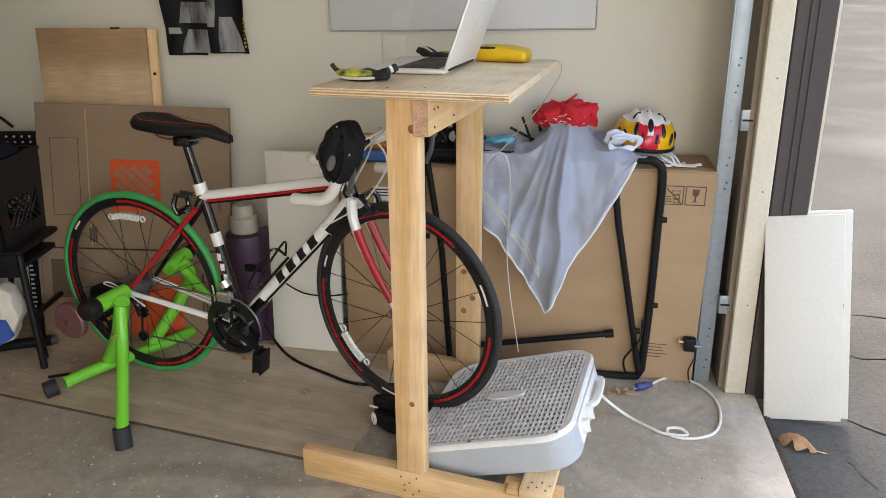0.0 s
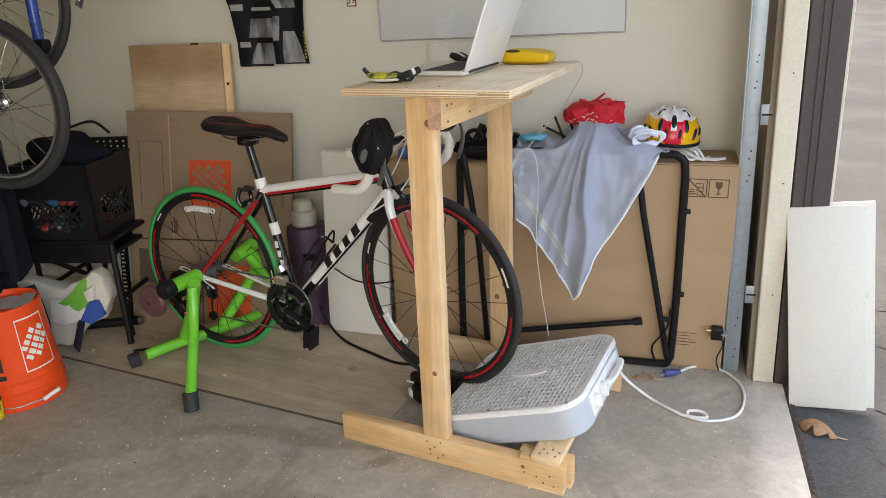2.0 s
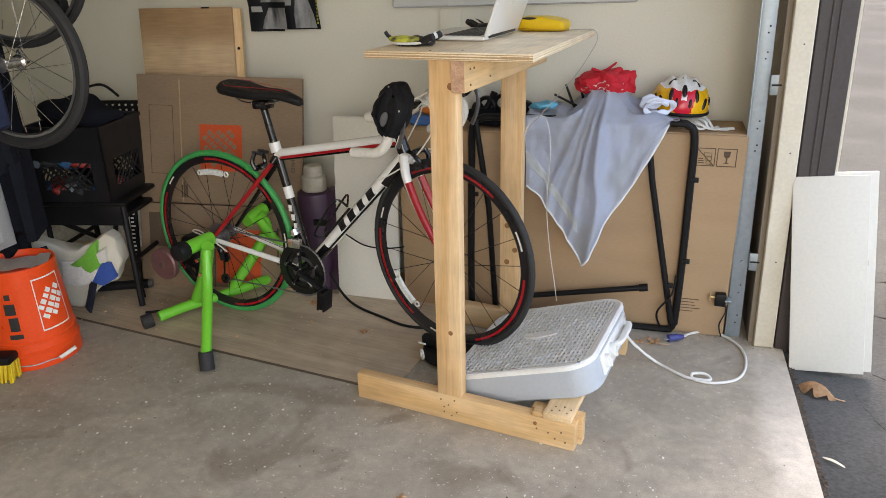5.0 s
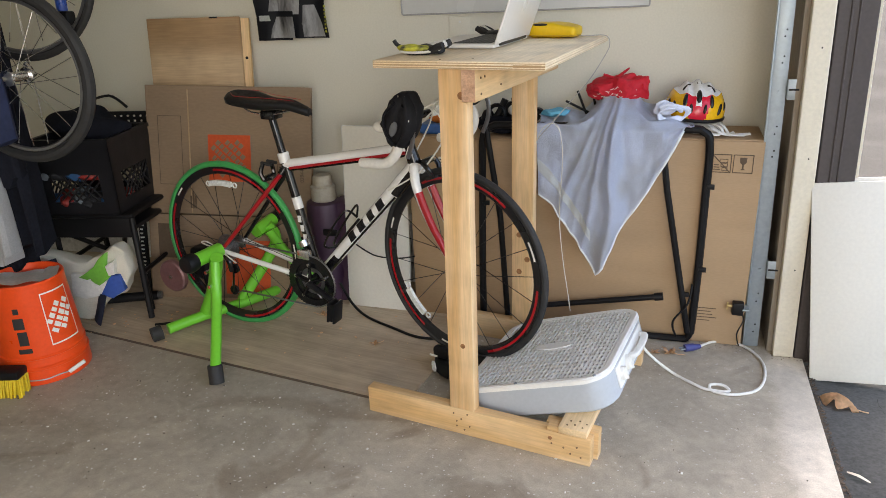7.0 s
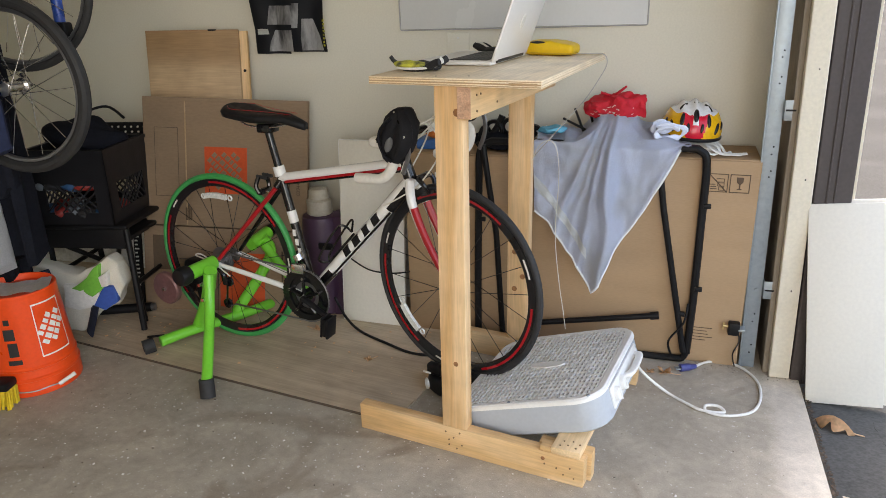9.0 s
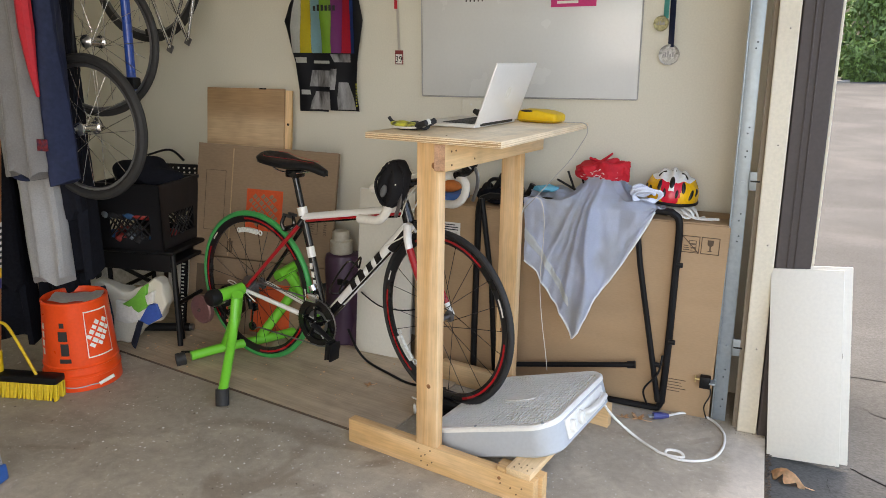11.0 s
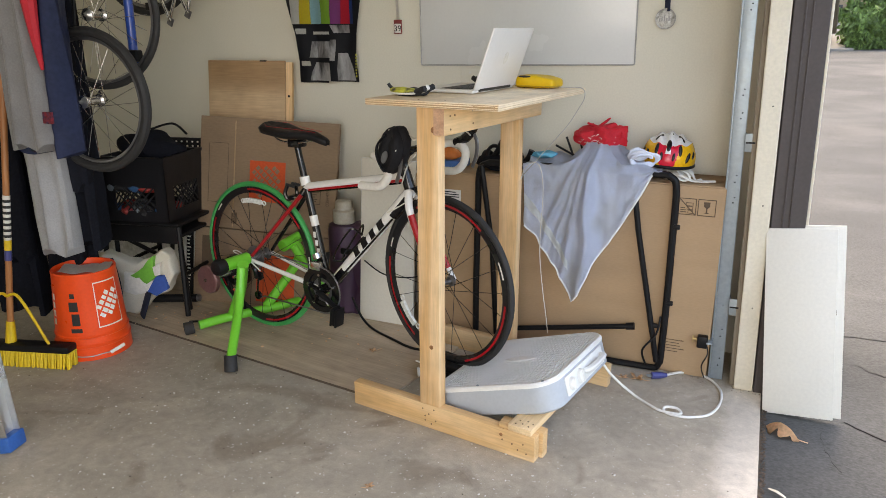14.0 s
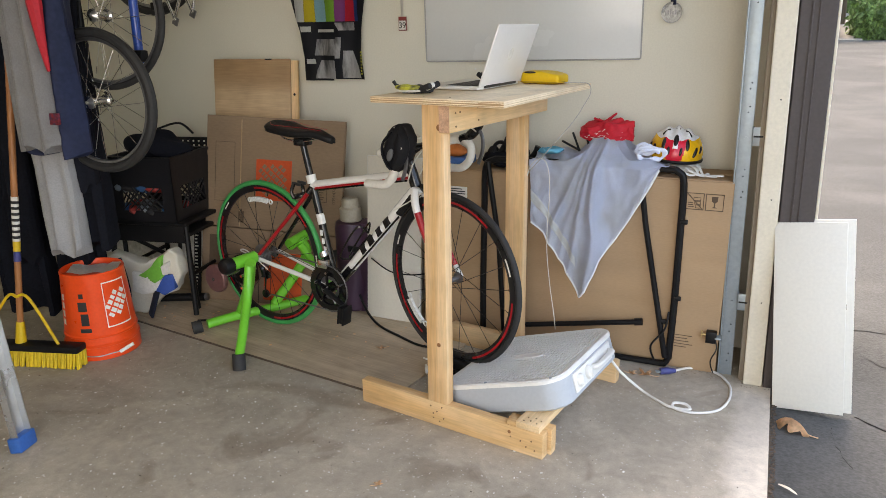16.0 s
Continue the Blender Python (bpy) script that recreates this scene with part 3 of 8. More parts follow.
def make_flat_box():
    ob = thing("flattened_box", "flattened brown moving box with orange print leaning on the wall", "cardboard box", pose(-2.525, -0.415, 0.009, -10.5, 2.0, 10.5))
    W, H = 0.715, 0.915
    body = part("upper_panel", block(0, W, 0, 0.03, 0.375, H, 0.003), CARDBOARD_OLD_SHADED, ob)
    low = part("lower_panel", block(-0.012, W + 0.002, -0.004, 0.03, 0, 0.371, 0.003), CARDBOARD_OLD_SHADED, ob)
    part("backing", block(0.008, W - 0.01, 0.031, 0.055, 0, H - 0.012, 0.003), CARDBOARD_OLD_SHADED, ob)
    part("print_frame", outline(0.05, 0.155, 0.50, 0.79, -0.0005, 0.002), PRINT_DARK, body)
    sq = part("orange_square", flat(0.27, 0.455, 0.52, 0.715, -0.0002), PRINT_ORANGE, body, "faded orange square print")
    part("slanted_print", slanted_marks(0.275, 0.45, 0.525, 0.71, -0.0016, 6), CARDBOARD_OLD_SHADED, sq)
    sq2 = part("orange_square", flat(0.33, 0.53, 0.03, 0.27, -0.0042), PRINT_ORANGE, low, "faded orange square print")
    part("print_frame", outline(0.57, 0.64, 0.53, 0.60, -0.0005, 0.0025), PRINT_DARK, body)
    part("small_print", bars(0.578, 0.632, 0.538, 0.592, -0.0005, 5, 0.004), PRINT_DARK, body)
    txt = bpy.data.curves.new("box_number", "FONT")
    txt.body, txt.size, txt.extrude = "03944764", 0.022, 0.0004
    to = new("box_number", txt)
    tme = bpy.data.meshes.new_from_object(to)
    bpy.data.objects.remove(to)
    tme.materials.append(PRINT_DARK)
    pn = new("printed_number", tme)
    pn.parent = body
    pn.matrix_local = pose(0.683, -0.0008, 0.525, 90, -90, 0)
    part("upright_print", bars(0.18, 0.21, 0.40, 0.48, -0.0005, 3, 0.008, True), PRINT_DARK, body)
    part("print_patch", flat(0.03, 0.12, 0.18, 0.33, -0.0042), PRINT_DARK, low)
    part("upright_print", bars(0.60, 0.68, 0.12, 0.30, -0.0042, 6, 0.006, True), PRINT_DARK, low)
    part("tape_seam", flat(0.185, 0.190, 0.38, 0.90, -0.0004), TAPE, body)


make_flat_box()
OLD_PLY = wood("pine_plywood", (0.52, 0.36, 0.215), (0.33, 0.19, 0.09), 1.6, "X", 0.65, 5.0)
board = thing("plywood_board", "striped pine plywood board leaning behind the flattened box", "board", pose(-2.515, -0.295, 0.009, -7.5, 0, 9))
part("front_sheet", block(0, 0.41, 0, 0.018, 0, 1.165, 0.002), OLD_PLY, board)
part("rear_sheet", block(0.02, 0.44, 0.02, 0.038, 0, 1.16, 0.002), PINE_UP, board)
part("notch", block(0.28, 0.315, -0.001, 0.004, 1.160, 1.1665, 0), BLACK, board)
bm = bmesh.new()
rod(bm, (0.424, 0.018, 1.0), (0.424, 0.0205, 1.0), 0.006, sides=12)
part("bolt_hole", bm, BLACK, board)

wp = thing("melamine_board", "off-white melamine board leaning behind the bicycle", "board", pose(-1.638, -0.30, 0.009, -5, 0, 0))
part("sheet", block(0, 0.27, 0, 0.018, 0, 0.748, 0.002), PANEL_PAINT, wp)
part("edge_band", block(0, 0.27, 0.001, 0.017, 0.7485, 0.7505, 0), WHITE_PLASTIC, wp)
part("edge_band", block(-0.0022, -0.0004, 0.001, 0.017, 0, 0.748, 0), WHITE_PLASTIC, wp)


def carton(name, label, x0, x1, y0, y1, h):
    ob = thing(name, label, "cardboard box")
    body = part("body", block(x0, x1, y0, y1, 0.0, h - 0.006, 0.004), CARDBOARD, ob)
    ym = (y0 + y1) / 2
    part("top_flap", block(x0 + 0.003, x1 - 0.003, y0 + 0.002, ym - 0.002, h - 0.0055, h - 0.001, 0.001), CARDBOARD, ob)
    part("top_flap", block(x0 + 0.003, x1 - 0.003, ym + 0.002, y1 - 0.002, h - 0.0055, h - 0.001, 0.001), CARDBOARD, ob)
    return ob, body


tall, body = carton("large_carton", "large brown shipping carton printed with handling symbols", -0.925, -0.105, -0.283, -0.05, 0.755)
for x in (-0.266, -0.198):
    part("symbol_frame", outline(x, x + 0.063, 0.642, 0.705, -0.2832, 0.0028), PRINT_DARK, body)
bm = bmesh.new()
rod(bm, (-0.262, -0.284, 0.702), (-0.207, -0.284, 0.645), 0.0016, sides=6)
part("symbol_stroke", bm, PRINT_DARK, body)
for k in range(3):
    part("symbol_stack", outline(-0.232 - 0.004 * k, -0.214, 0.648 + 0.014 * k, 0.661 + 0.014 * k, -0.2832, 0.002), PRINT_DARK, body)
part("symbol_stack", bars(-0.258, -0.236, 0.649, 0.672, -0.2832, 3, 0.003), PRINT_DARK, body)
bm = bmesh.new()
lathe(bm, [(0.001, 0), (0.010, 0.0), (0.0025, 0.004), (0.0025, 0.018), (0.010, 0.025), (0.011, 0.042), (0.0005, 0.042)], pose(-0.1665, -0.2835, 0.653) @ Matrix.Diagonal((1, 0.06, 1, 1)), 16)
part("symbol_glass", bm, PRINT_DARK, body)
part("small_print", bars(-0.265, -0.19, 0.085, 0.145, -0.2832, 5, 0.0025), PRINT_DARK, body)
part("paper_tab", flat(-0.68, -0.65, 0.325, 0.40, -0.2835), LABEL_WHITE, body)
mid, body = carton("carton", "brown shipping carton with a paper address label", -1.345, -0.93, -0.29, -0.05, 0.735)
lab = part("paper_label", flat(-1.225, -1.135, 0.59, 0.66, -0.2905), LABEL_WHITE, body, "white printed paper label")
part("label_print", bars(-1.22, -1.14, 0.625, 0.655, -0.2918, 3, 0.004), INK, lab)
part("label_print", bars(-1.22, -1.15, 0.594, 0.62, -0.2918, 14, 0.0025, True), INK, lab)


# ---- folded table frame ----
def make_frame():
    ob = thing("folding_table_frame", "black steel tube frame of a folded table leaning on the carton", "table frame")
    bm = bmesh.new()
    tube(bm, smooth_path([(-0.28, -0.30, 0.04), (-0.275, -0.302, 0.25), (-0.275, -0.302, 0.55), (-0.277, -0.302, 0.74), (-0.30, -0.302, 0.782), (-0.35, -0.302, 0.79), (-0.6, -0.304, 0.79), (-0.95, -0.308, 0.79),
                          (-1.01, -0.31, 0.785), (-1.045, -0.31, 0.75), (-1.05, -0.31, 0.60), (-1.055, -0.31, 0.25), (-1.055, -0.31, 0.04)], 5), 0.0135, 10)
    part("outer_tube", bm, BLACK, ob)
    bm = bmesh.new()
    tube(bm, smooth_path([(-0.28, -0.30, 0.06), (-0.29, -0.30, 0.022), (-0.33, -0.302, 0.015), (-0.6, -0.304, 0.015), (-1.0, -0.31, 0.015), (-1.055, -0.31, 0.05)], 5), 0.0125, 10)
    part("foot_tube", bm, BLACK, ob)
    bm = bmesh.new()
    tube(bm, [(-0.425, -0.315, 0.74), (-0.40, -0.318, 0.58), (-0.30, -0.318, 0.09), (-0.292, -0.315, 0.05)], 0.011, 10)
    part("strut", bm, BLACK, ob)
    bm = bmesh.new()
    tube(bm, [(-1.03, -0.328, 0.78), (-0.98, -0.328, 0.45), (-0.955, -0.325, 0.05)], 0.011, 10)
    part("strut", bm, BLACK, ob)
    bm = bmesh.new()
    rod(bm, (-0.39, -0.322, 0.186), (-0.93, -0.322, 0.085), 0.0105)
    bar = part("cross_bar", bm, BLACK, ob)
    bm = bmesh.new()
    rod(bm, (-0.385, -0.322, 0.187), (-0.415, -0.322, 0.1813), 0.0145)
    part("end_cap", bm, BLACK, bar)
    for x, z in ((-0.262, 0.6), (-0.262, 0.3), (-0.31, 0.2), (-1.035, 0.5)):
        part("rivet_plate", block(x - 0.012, x + 0.012, -0.325, -0.312, z - 0.008, z + 0.008, 0.002), BLACK, ob)
    bm = bmesh.new()
    tube(bm, smooth_path([(-0.29, -0.315, 0.24), (-0.30, -0.33, 0.17), (-0.345, -0.34, 0.10), (-0.33, -0.32, 0.03)]), 0.004, 6)
    part("wire_catch", bm, BLACK, ob)


make_frame()

# ---- wall fittings ----
WB = surface("whiteboard_face", (0.66, 0.67, 0.66), 0.22, var=0.02, bump=0.0)
ALU = surface("aluminium", (0.62, 0.63, 0.64), 0.32, 0.85, var=0.05, bump=0.02)
wb = thing("whiteboard", "large blank whiteboard with a thin metal rim on the wall", "whiteboard", pose(-1.444, 0, 1.15, 0, -0.85, 0))
part("face", block(0.004, 0.934, -0.012, -0.001, 0.004, 0.61, 0.002), WB, wb)
bm = bmesh.new()
tube(bm, [(x, -0.0115, z) for x, z in [(px + 0.469, pz + 0.307) for px, pz in rounded_ring(0.936, 0.612, 0.007, 3)]], 0.0026, 6, closed=True)
part("rim", bm, surface("grey_rim", (0.40, 0.40, 0.40), 0.5), wb)
MAGENTA = surface("magenta_card", (0.55, 0.02, 0.16), 0.5, bump=0)
card = part("sticker", flat(0.575, 0.757, 0.358, 0.41, -0.0122), MAGENTA, wb, "magenta sticker with white lettering bars")
part("sticker_print", bars(0.60, 0.70, 0.368, 0.40, -0.0136, 2, 0.010), LABEL_WHITE, card)
part("marker_writing", bars(0.20, 0.29, 0.39, 0.425, -0.0122, 5, 0.006, True), INK, wb, "black marker writing")
cover = thing("outlet_cover", "blank white wall plate on the wall", "wall plate")
part("plate", block(-1.255, -1.165, -0.007, -0.001, 1.03, 1.142, 0.003), PAINT_WALL, cover)
for dz in (1.05, 1.122):
    bm = bmesh.new()
    rod(bm, (-1.21, -0.0085, dz), (-1.21, -0.006, dz), 0.004)
    part("screw", bm, WHITE_PLASTIC, cover)


def make_track():
    ob = thing("door_track", "galvanised steel garage door track with punched holes", "track", pose(-0.069, -0.275, 0, 0, -1.15, 0))
    H = 2.1
    part("rail", block(-0.022, 0.022, -0.0015, 0.0015, 0.002, H, 0.0007), STEEL, ob)
    part("flange", block(-0.022, -0.019, 0.0016, 0.045, 0.002, H, 0.0007), STEEL, ob)
    part("flange", block(0.019, 0.022, 0.0016, 0.03, 0.002, H, 0.0007), STEEL, ob)
    part("lip", block(-0.029, -0.0225, -0.006, 0.002, 0.002, H, 0.002), STEEL, ob)
    hole_z = [0.06, 0.09, 0.18, 0.21, 0.70, 0.72, 0.775, 0.80, 1.0, 1.02, 1.08, 1.10, 1.36, 1.38]
    dots("punched_hole", [(0.002 + 0.004 * (k % 2), -0.0017, z) for k, z in enumerate(hole_z)], 0.0028, "y", ob, BLACK, 0.0006)
    for z in (0.31, 0.92):
        br = part("bracket", block(0.023, 0.072, -0.024, -0.020, z - 0.032, z + 0.032, 0.001), STEEL, ob)
        part("bracket_leg", block(0.0225, 0.026, -0.0195, 0.03, z - 0.03, z + 0.03, 0.001), STEEL, br)
        part("slot", block(0.026, 0.056, -0.0252, -0.0242, z - 0.003, z + 0.003, 0), BLACK, br)
        bm = bmesh.new()
        rod(bm, (0.002, -0.0075, z - 0.01), (0.002, -0.001, z - 0.01), 0.0065, sides=8)
        part("bolt", bm, STEEL, ob)


make_track()


def make_sensor():
    ob = thing("door_sensor", "small dark garage door sensor with a brass wing nut", "sensor")
    part("arm", block(-0.118, -0.094, -0.318, -0.262, 0.155, 0.162, 0.001), STEEL, ob)
    part("body", block(-0.150, -0.112, -0.318, -0.288, 0.135, 0.182, 0.004), BLACK, ob)
    bm = bmesh.new()
    rod(bm, (-0.150, -0.303, 0.165), (-0.166, -0.303, 0.165), 0.005)
    for s in (-1, 1):
        box(bm, -0.168, -0.163, -0.305, -0.301, 0.165, 0.165 + s * 0.014)
    part("wing_nut", bm, surface("brass", (0.55, 0.42, 0.2), 0.35, 0.9), ob)
    bm = bmesh.new()
    tube(bm, smooth_path([(-0.118, -0.292, 0.15), (-0.108, -0.30, 0.11), (-0.125, -0.31, 0.06), (-0.112, -0.29, 0.004)]), 0.0025, 6)
    part("wire", bm, BLACK, ob)


make_sensor()


# ---- panels leaning outside ----
def make_panels():
    ob = thing("painted_panels", "two cream painted boards leaning on the door trim", "board", pose(0.100, -0.452, -0.012, -10.0, -6.4, -5))
    part("front_board", block(0, 0.222, 0, 0.014, 0, 0.658, 0.002), PANEL_PAINT, ob)
    part("rear_board", block(0.02, 0.246, 0.016, 0.034, 0.004, 0.668, 0.002), PANEL_PAINT, ob)
    part("chip", block(0.2205, 0.2235, 0.002, 0.012, 0.365, 0.382, 0.001), STUD, ob)


make_panels()

# ---- road bicycle ----
RUBBER = surface("tyre_rubber", (0.02, 0.02, 0.021), 0.7, var=0.2, scale=40, bump=0.1)
GREEN_TYRE = surface("green_tyre", (0.03, 0.34, 0.09), 0.55, var=0.1, scale=20, tint=(0.03, 0.24, 0.08), tint_amount=0.4)
RIM_BLACK = surface("black_rim", (0.018, 0.018, 0.02), 0.3, 0.3, bump=0)
RED_DECAL = surface("red_paint", (0.40, 0.010, 0.016), 0.3, var=0.05, bump=0)
FRAME_BLACK = surface("black_gloss_paint", (0.008, 0.008, 0.009), 0.18, var=0.05, bump=0)
FRAME_WHITE = surface("white_gloss_paint", (0.78, 0.78, 0.76), 0.22, var=0.03, bump=0)
CHROME = surface("bright_metal", (0.62, 0.62, 0.62), 0.22, 0.95, bump=0)
GREY_METAL = surface("grey_metal", (0.20, 0.20, 0.21), 0.35, 0.8, bump=0)
BAR_TAPE = surface("white_bar_tape", (0.70, 0.68, 0.63), 0.65, var=0.08, scale=30, bump=0.2)
SADDLE = surface("saddle_leather", (0.010, 0.010, 0.011), 0.55, var=0.15, scale=60, bump=0.1, spec=0.3)
REFLECTOR = surface("clear_reflector", (0.70, 0.72, 0.70), 0.2, var=0.2, scale=120, bump=0.2)
CABLE = surface("pale_cable_housing", (0.66, 0.64, 0.58), 0.4, bump=0)
SPOKE = surface("black_spoke", (0.02, 0.02, 0.022), 0.3, 0.6, bump=0)
BIKE = pose(-1.99, -0.545, 0, 0, 0, -8.93)


def arc_band(bm, r0, r1, y, a0, a1, n=24, thick=0.0008):
    """A flat ring piece between two angles, facing along y, on the side of y's sign."""
    s = 1 if y > 0 else -1
    g = []
    for k in range(n + 1):
        a = radians(a0 + (a1 - a0) * k / n)
        g.append([bm.verts.new((r * math.cos(a), y + s * d, r * math.sin(a))) for r, d in ((r0, 0), (r0, thick), (r1, thick), (r1, 0))])
    for a, b in zip(g, g[1:]):
        for k in range(4):
            bm.faces.new((a[k], a[(k + 1) % 4], b[(k + 1) % 4], b[k]))
    bm.faces.new(g[0])
    bm.faces.new(g[-1][::-1])
    return bm


def road_wheel(name, parent, at, tyre_mat, spokes, phase, reflector_angle, rear):
    w = new(name)
    w.parent = parent
    w.matrix_local = at
    bm = bmesh.new()
    torus(bm, 0.3205, 0.0118, None, 80, 10)
    part("tyre", bm, tyre_mat, w, "green rubber trainer tyre" if rear else "black rubber road tyre")
    bm = bmesh.new()
    rings = []
    for k in range(72):
        a = 2 * math.pi * k / 72
        rings.append([bm.verts.new((r * math.cos(a), y, r * math.sin(a))) for r, y in ((0.311, -0.009), (0.311, 0.009), (0.292, 0.009), (0.283, 0.004), (0.283, -0.004), (0.292, -0.009))])
    for k in range(72):
        a, b = rings[k], rings[(k + 1) % 72]
        for i in range(6):
            bm.faces.new((a[i], b[i], b[(i + 1) % 6], a[(i + 1) % 6]))
    rim = part("rim", bm, RIM_BLACK, w, "black rim with red decals")
    for a0, a1 in ((22, 88), (142, 208), (262, 328)):
        for y in (-0.0092, 0.0092):
            part("decal", arc_band(bmesh.new(), 0.2955, 0.3035, y, a0 + phase, a1 + phase), RED_DECAL, rim)
    for a0, a1 in ((6, 14), (104, 118), (226, 238)):
        part("lettering_bar", arc_band(bmesh.new(), 0.298, 0.304, -0.0092, a0 + phase, a1 + phase, 8), LABEL_WHITE, rim)
    bm = bmesh.new()
    m = pose(0, 0, 0, 90, 0, 0)
    lathe(bm, [(0.006, -0.055), (0.008, -0.05), (0.022 if not rear else 0.028, -0.036), (0.022, -0.031), (0.011, -0.026), (0.011, 0.026), (0.022, 0.031), (0.022, 0.036), (0.008, 0.05), (0.006, 0.055)], m, 20)
    part("hub", bm, GREY_METAL, w)
    rnd = random.Random(3)
    for k in range(spokes):
        a = 2 * math.pi * k / spokes + radians(phase)
        side = 1 if k % 2 else -1
        lead = (0.9 if (k // 2) % 2 else -0.9) if rear or side else 0
        h = Vector((0.02 * math.cos(a + lead * 1.4), side * 0.033, 0.02 * math.sin(a + lead * 1.4)))
        bm = bmesh.new()
        rod(bm, h, (0.286 * math.cos(a), side * 0.002, 0.286 * math.sin(a)), 0.0012, sides=5)
        part("spoke", bm, SPOKE, w)
    bm = bmesh.new()
    arc_band(bm, 0.242, 0.262, -0.012, reflector_angle - 12, reflector_angle + 12, 10, 0.012)
    ref = part("reflector", bm, REFLECTOR, w, "clear plastic spoke reflector")
    for s in (-1, 1):
        a = radians(reflector_angle + s * 15)
        bm = bmesh.new()
        torus(bm, 0.009, 0.003, Matrix.Translation((0.252 * math.cos(a), -0.012, 0.252 * math.sin(a))), 12, 6)
        part("reflector_clip", bm, REFLECTOR, ref)
    return w


def make_bicycle():
    b = thing("road_bicycle", "white, black and red road bicycle clamped in a trainer", "bicycle", BIKE)
    BB, SC, HT, HB, RA, FA = Vector((0.397, 0, 0.272)), Vector((0.297, 0, 0.70)), Vector((0.797, 0, 0.802)), Vector((0.826, 0, 0.718)), Vector((0, 0, 0.345)), Vector((0.983, 0, 0.398))
    frame_ = new("frame")
    frame_.parent = b
    tagged(frame_, "aluminium frame painted white, black and red")

    def pipe(name, a, c, r0, r1, mat, flat_=1.0, parent=frame_):
        bm = bmesh.new()
        n = 8
        tube(bm, [a.lerp(c, k / n) for k in range(n + 1)], [r0 + (r1 - r0) * k / n for k in range(n + 1)], 14, flat=flat_)
        return part(name, bm, mat, parent)

    pipe("seat_tube", BB, SC.lerp(BB, -0.03), 0.0165, 0.016, FRAME_BLACK)
    top = pipe("top_tube", SC + Vector((0, 0, -0.012)), HT + Vector((0.002, 0, -0.022)), 0.0165, 0.020, FRAME_WHITE)
    lo = SC + Vector((0.03, -0.0165, -0.02))
    bm = bmesh.new()
    d = HT + Vector((0.0, -0.0195, -0.032))
    tube(bm, [lo, lo.lerp(d, 0.5), d], [0.005, 0.005, 0.006], 6)
    part("red_stripe", bm, RED_DECAL, top)
    bm = bmesh.new()
    tube(bm, [lo + Vector((0, 0.002, -0.007)), d + Vector((0, 0.002, -0.010))], 0.004, 6)
    part("black_stripe", bm, FRAME_BLACK, top)
    dt = pipe("down_tube", BB, HB + Vector((-0.006, 0, 0.006)), 0.021, 0.024, FRAME_WHITE)
    pipe("down_tube_upper", BB.lerp(HB, 0.80), HB + Vector((-0.004, 0, 0.006)), 0.0235, 0.0245, FRAME_BLACK, parent=dt)
    pipe("down_tube_lower", BB, BB.lerp(HB, 0.22), 0.0218, 0.0222, FRAME_BLACK, parent=dt)
    ax = (HB - BB).normalized()
    up = Vector((-ax.z, 0, ax.x))
    for k, wd in enumerate((0.030, 0.034, 0.028, 0.034)):
        c = BB.lerp(HB, 0.41 + 0.095 * k)
        bm = bmesh.new()
        m = Matrix.Translation(c + Vector((0, -0.0185, 0)) + up * 0.004) @ Matrix((( ax.x, 0, up.x, 0), (0, 1, 0, 0), (ax.z, 0, up.z, 0), (0, 0, 0, 1)))
        vs = box(bm, -wd / 2, wd / 2, -0.006, 0.006, -0.012, 0.016)
        for v in vs:
            v.co.x += 0.35 * v.co.z
        bmesh.ops.transform(bm, matrix=m, verts=vs)
        part("lettering_block", bm, FRAME_BLACK, dt)
    bm = bmesh.new()
    c0, c1 = BB.lerp(HB, 0.20) + Vector((0, -0.0225, 0)) - up * 0.004, BB.lerp(HB, 0.80) + Vector((0, -0.0235, 0)) - up * 0.004
    tube(bm, [c0 - up * 0.012, c1 - up * 0.012], 0.004, 6)
    part("dark_stripe", bm, FRAME_BLACK, dt)
    pipe("head_tube", HB, HT, 0.022, 0.020, FRAME_BLACK)
    for s in (-1, 1):
        st = pipe("seat_stay", SC + Vector((-0.012, s * 0.018, -0.045)), RA + Vector((0.006, s * 0.062, 0.01)), 0.0085, 0.0075, RED_DECAL if s < 0 else FRAME_BLACK)
        cs = pipe("chain_stay", BB + Vector((-0.02, s * 0.032, 0.0)), RA + Vector((0.0, s * 0.064, -0.004)), 0.0115, 0.0085, FRAME_WHITE)
    pipe("stay_bridge", SC + Vector((-0.012, -0.018, -0.045)), SC + Vector((0.004, 0, -0.015)), 0.012, 0.014, FRAME_BLACK)
    for z in (0.36, 0.44, 0.52):
        c = BB.lerp(SC, z)
        bm = bmesh.new()
        box(bm, -0.007, 0.007, -0.018, -0.0155, -0.012, 0.012, Matrix.Translation(c))
        part("lettering_block", bm, FRAME_WHITE, frame_)
    pipe("white_band", BB.lerp(SC, 0.60), BB.lerp(SC, 0.70), 0.0172, 0.0172, FRAME_WHITE)
    bm = bmesh.new()
    lathe(bm, [(0.021, -0.036), (0.021, 0.036)], pose(BB.x, 0, BB.z, 90, 0, 0), 20)
    part("bottom_bracket", bm, FRAME_BLACK, frame_)
    # fork
    fork = new("fork")
    fork.parent = b
    tagged(fork, "white and red fork with straight blades")
    crown = HB + Vector((0.006, 0, -0.018))
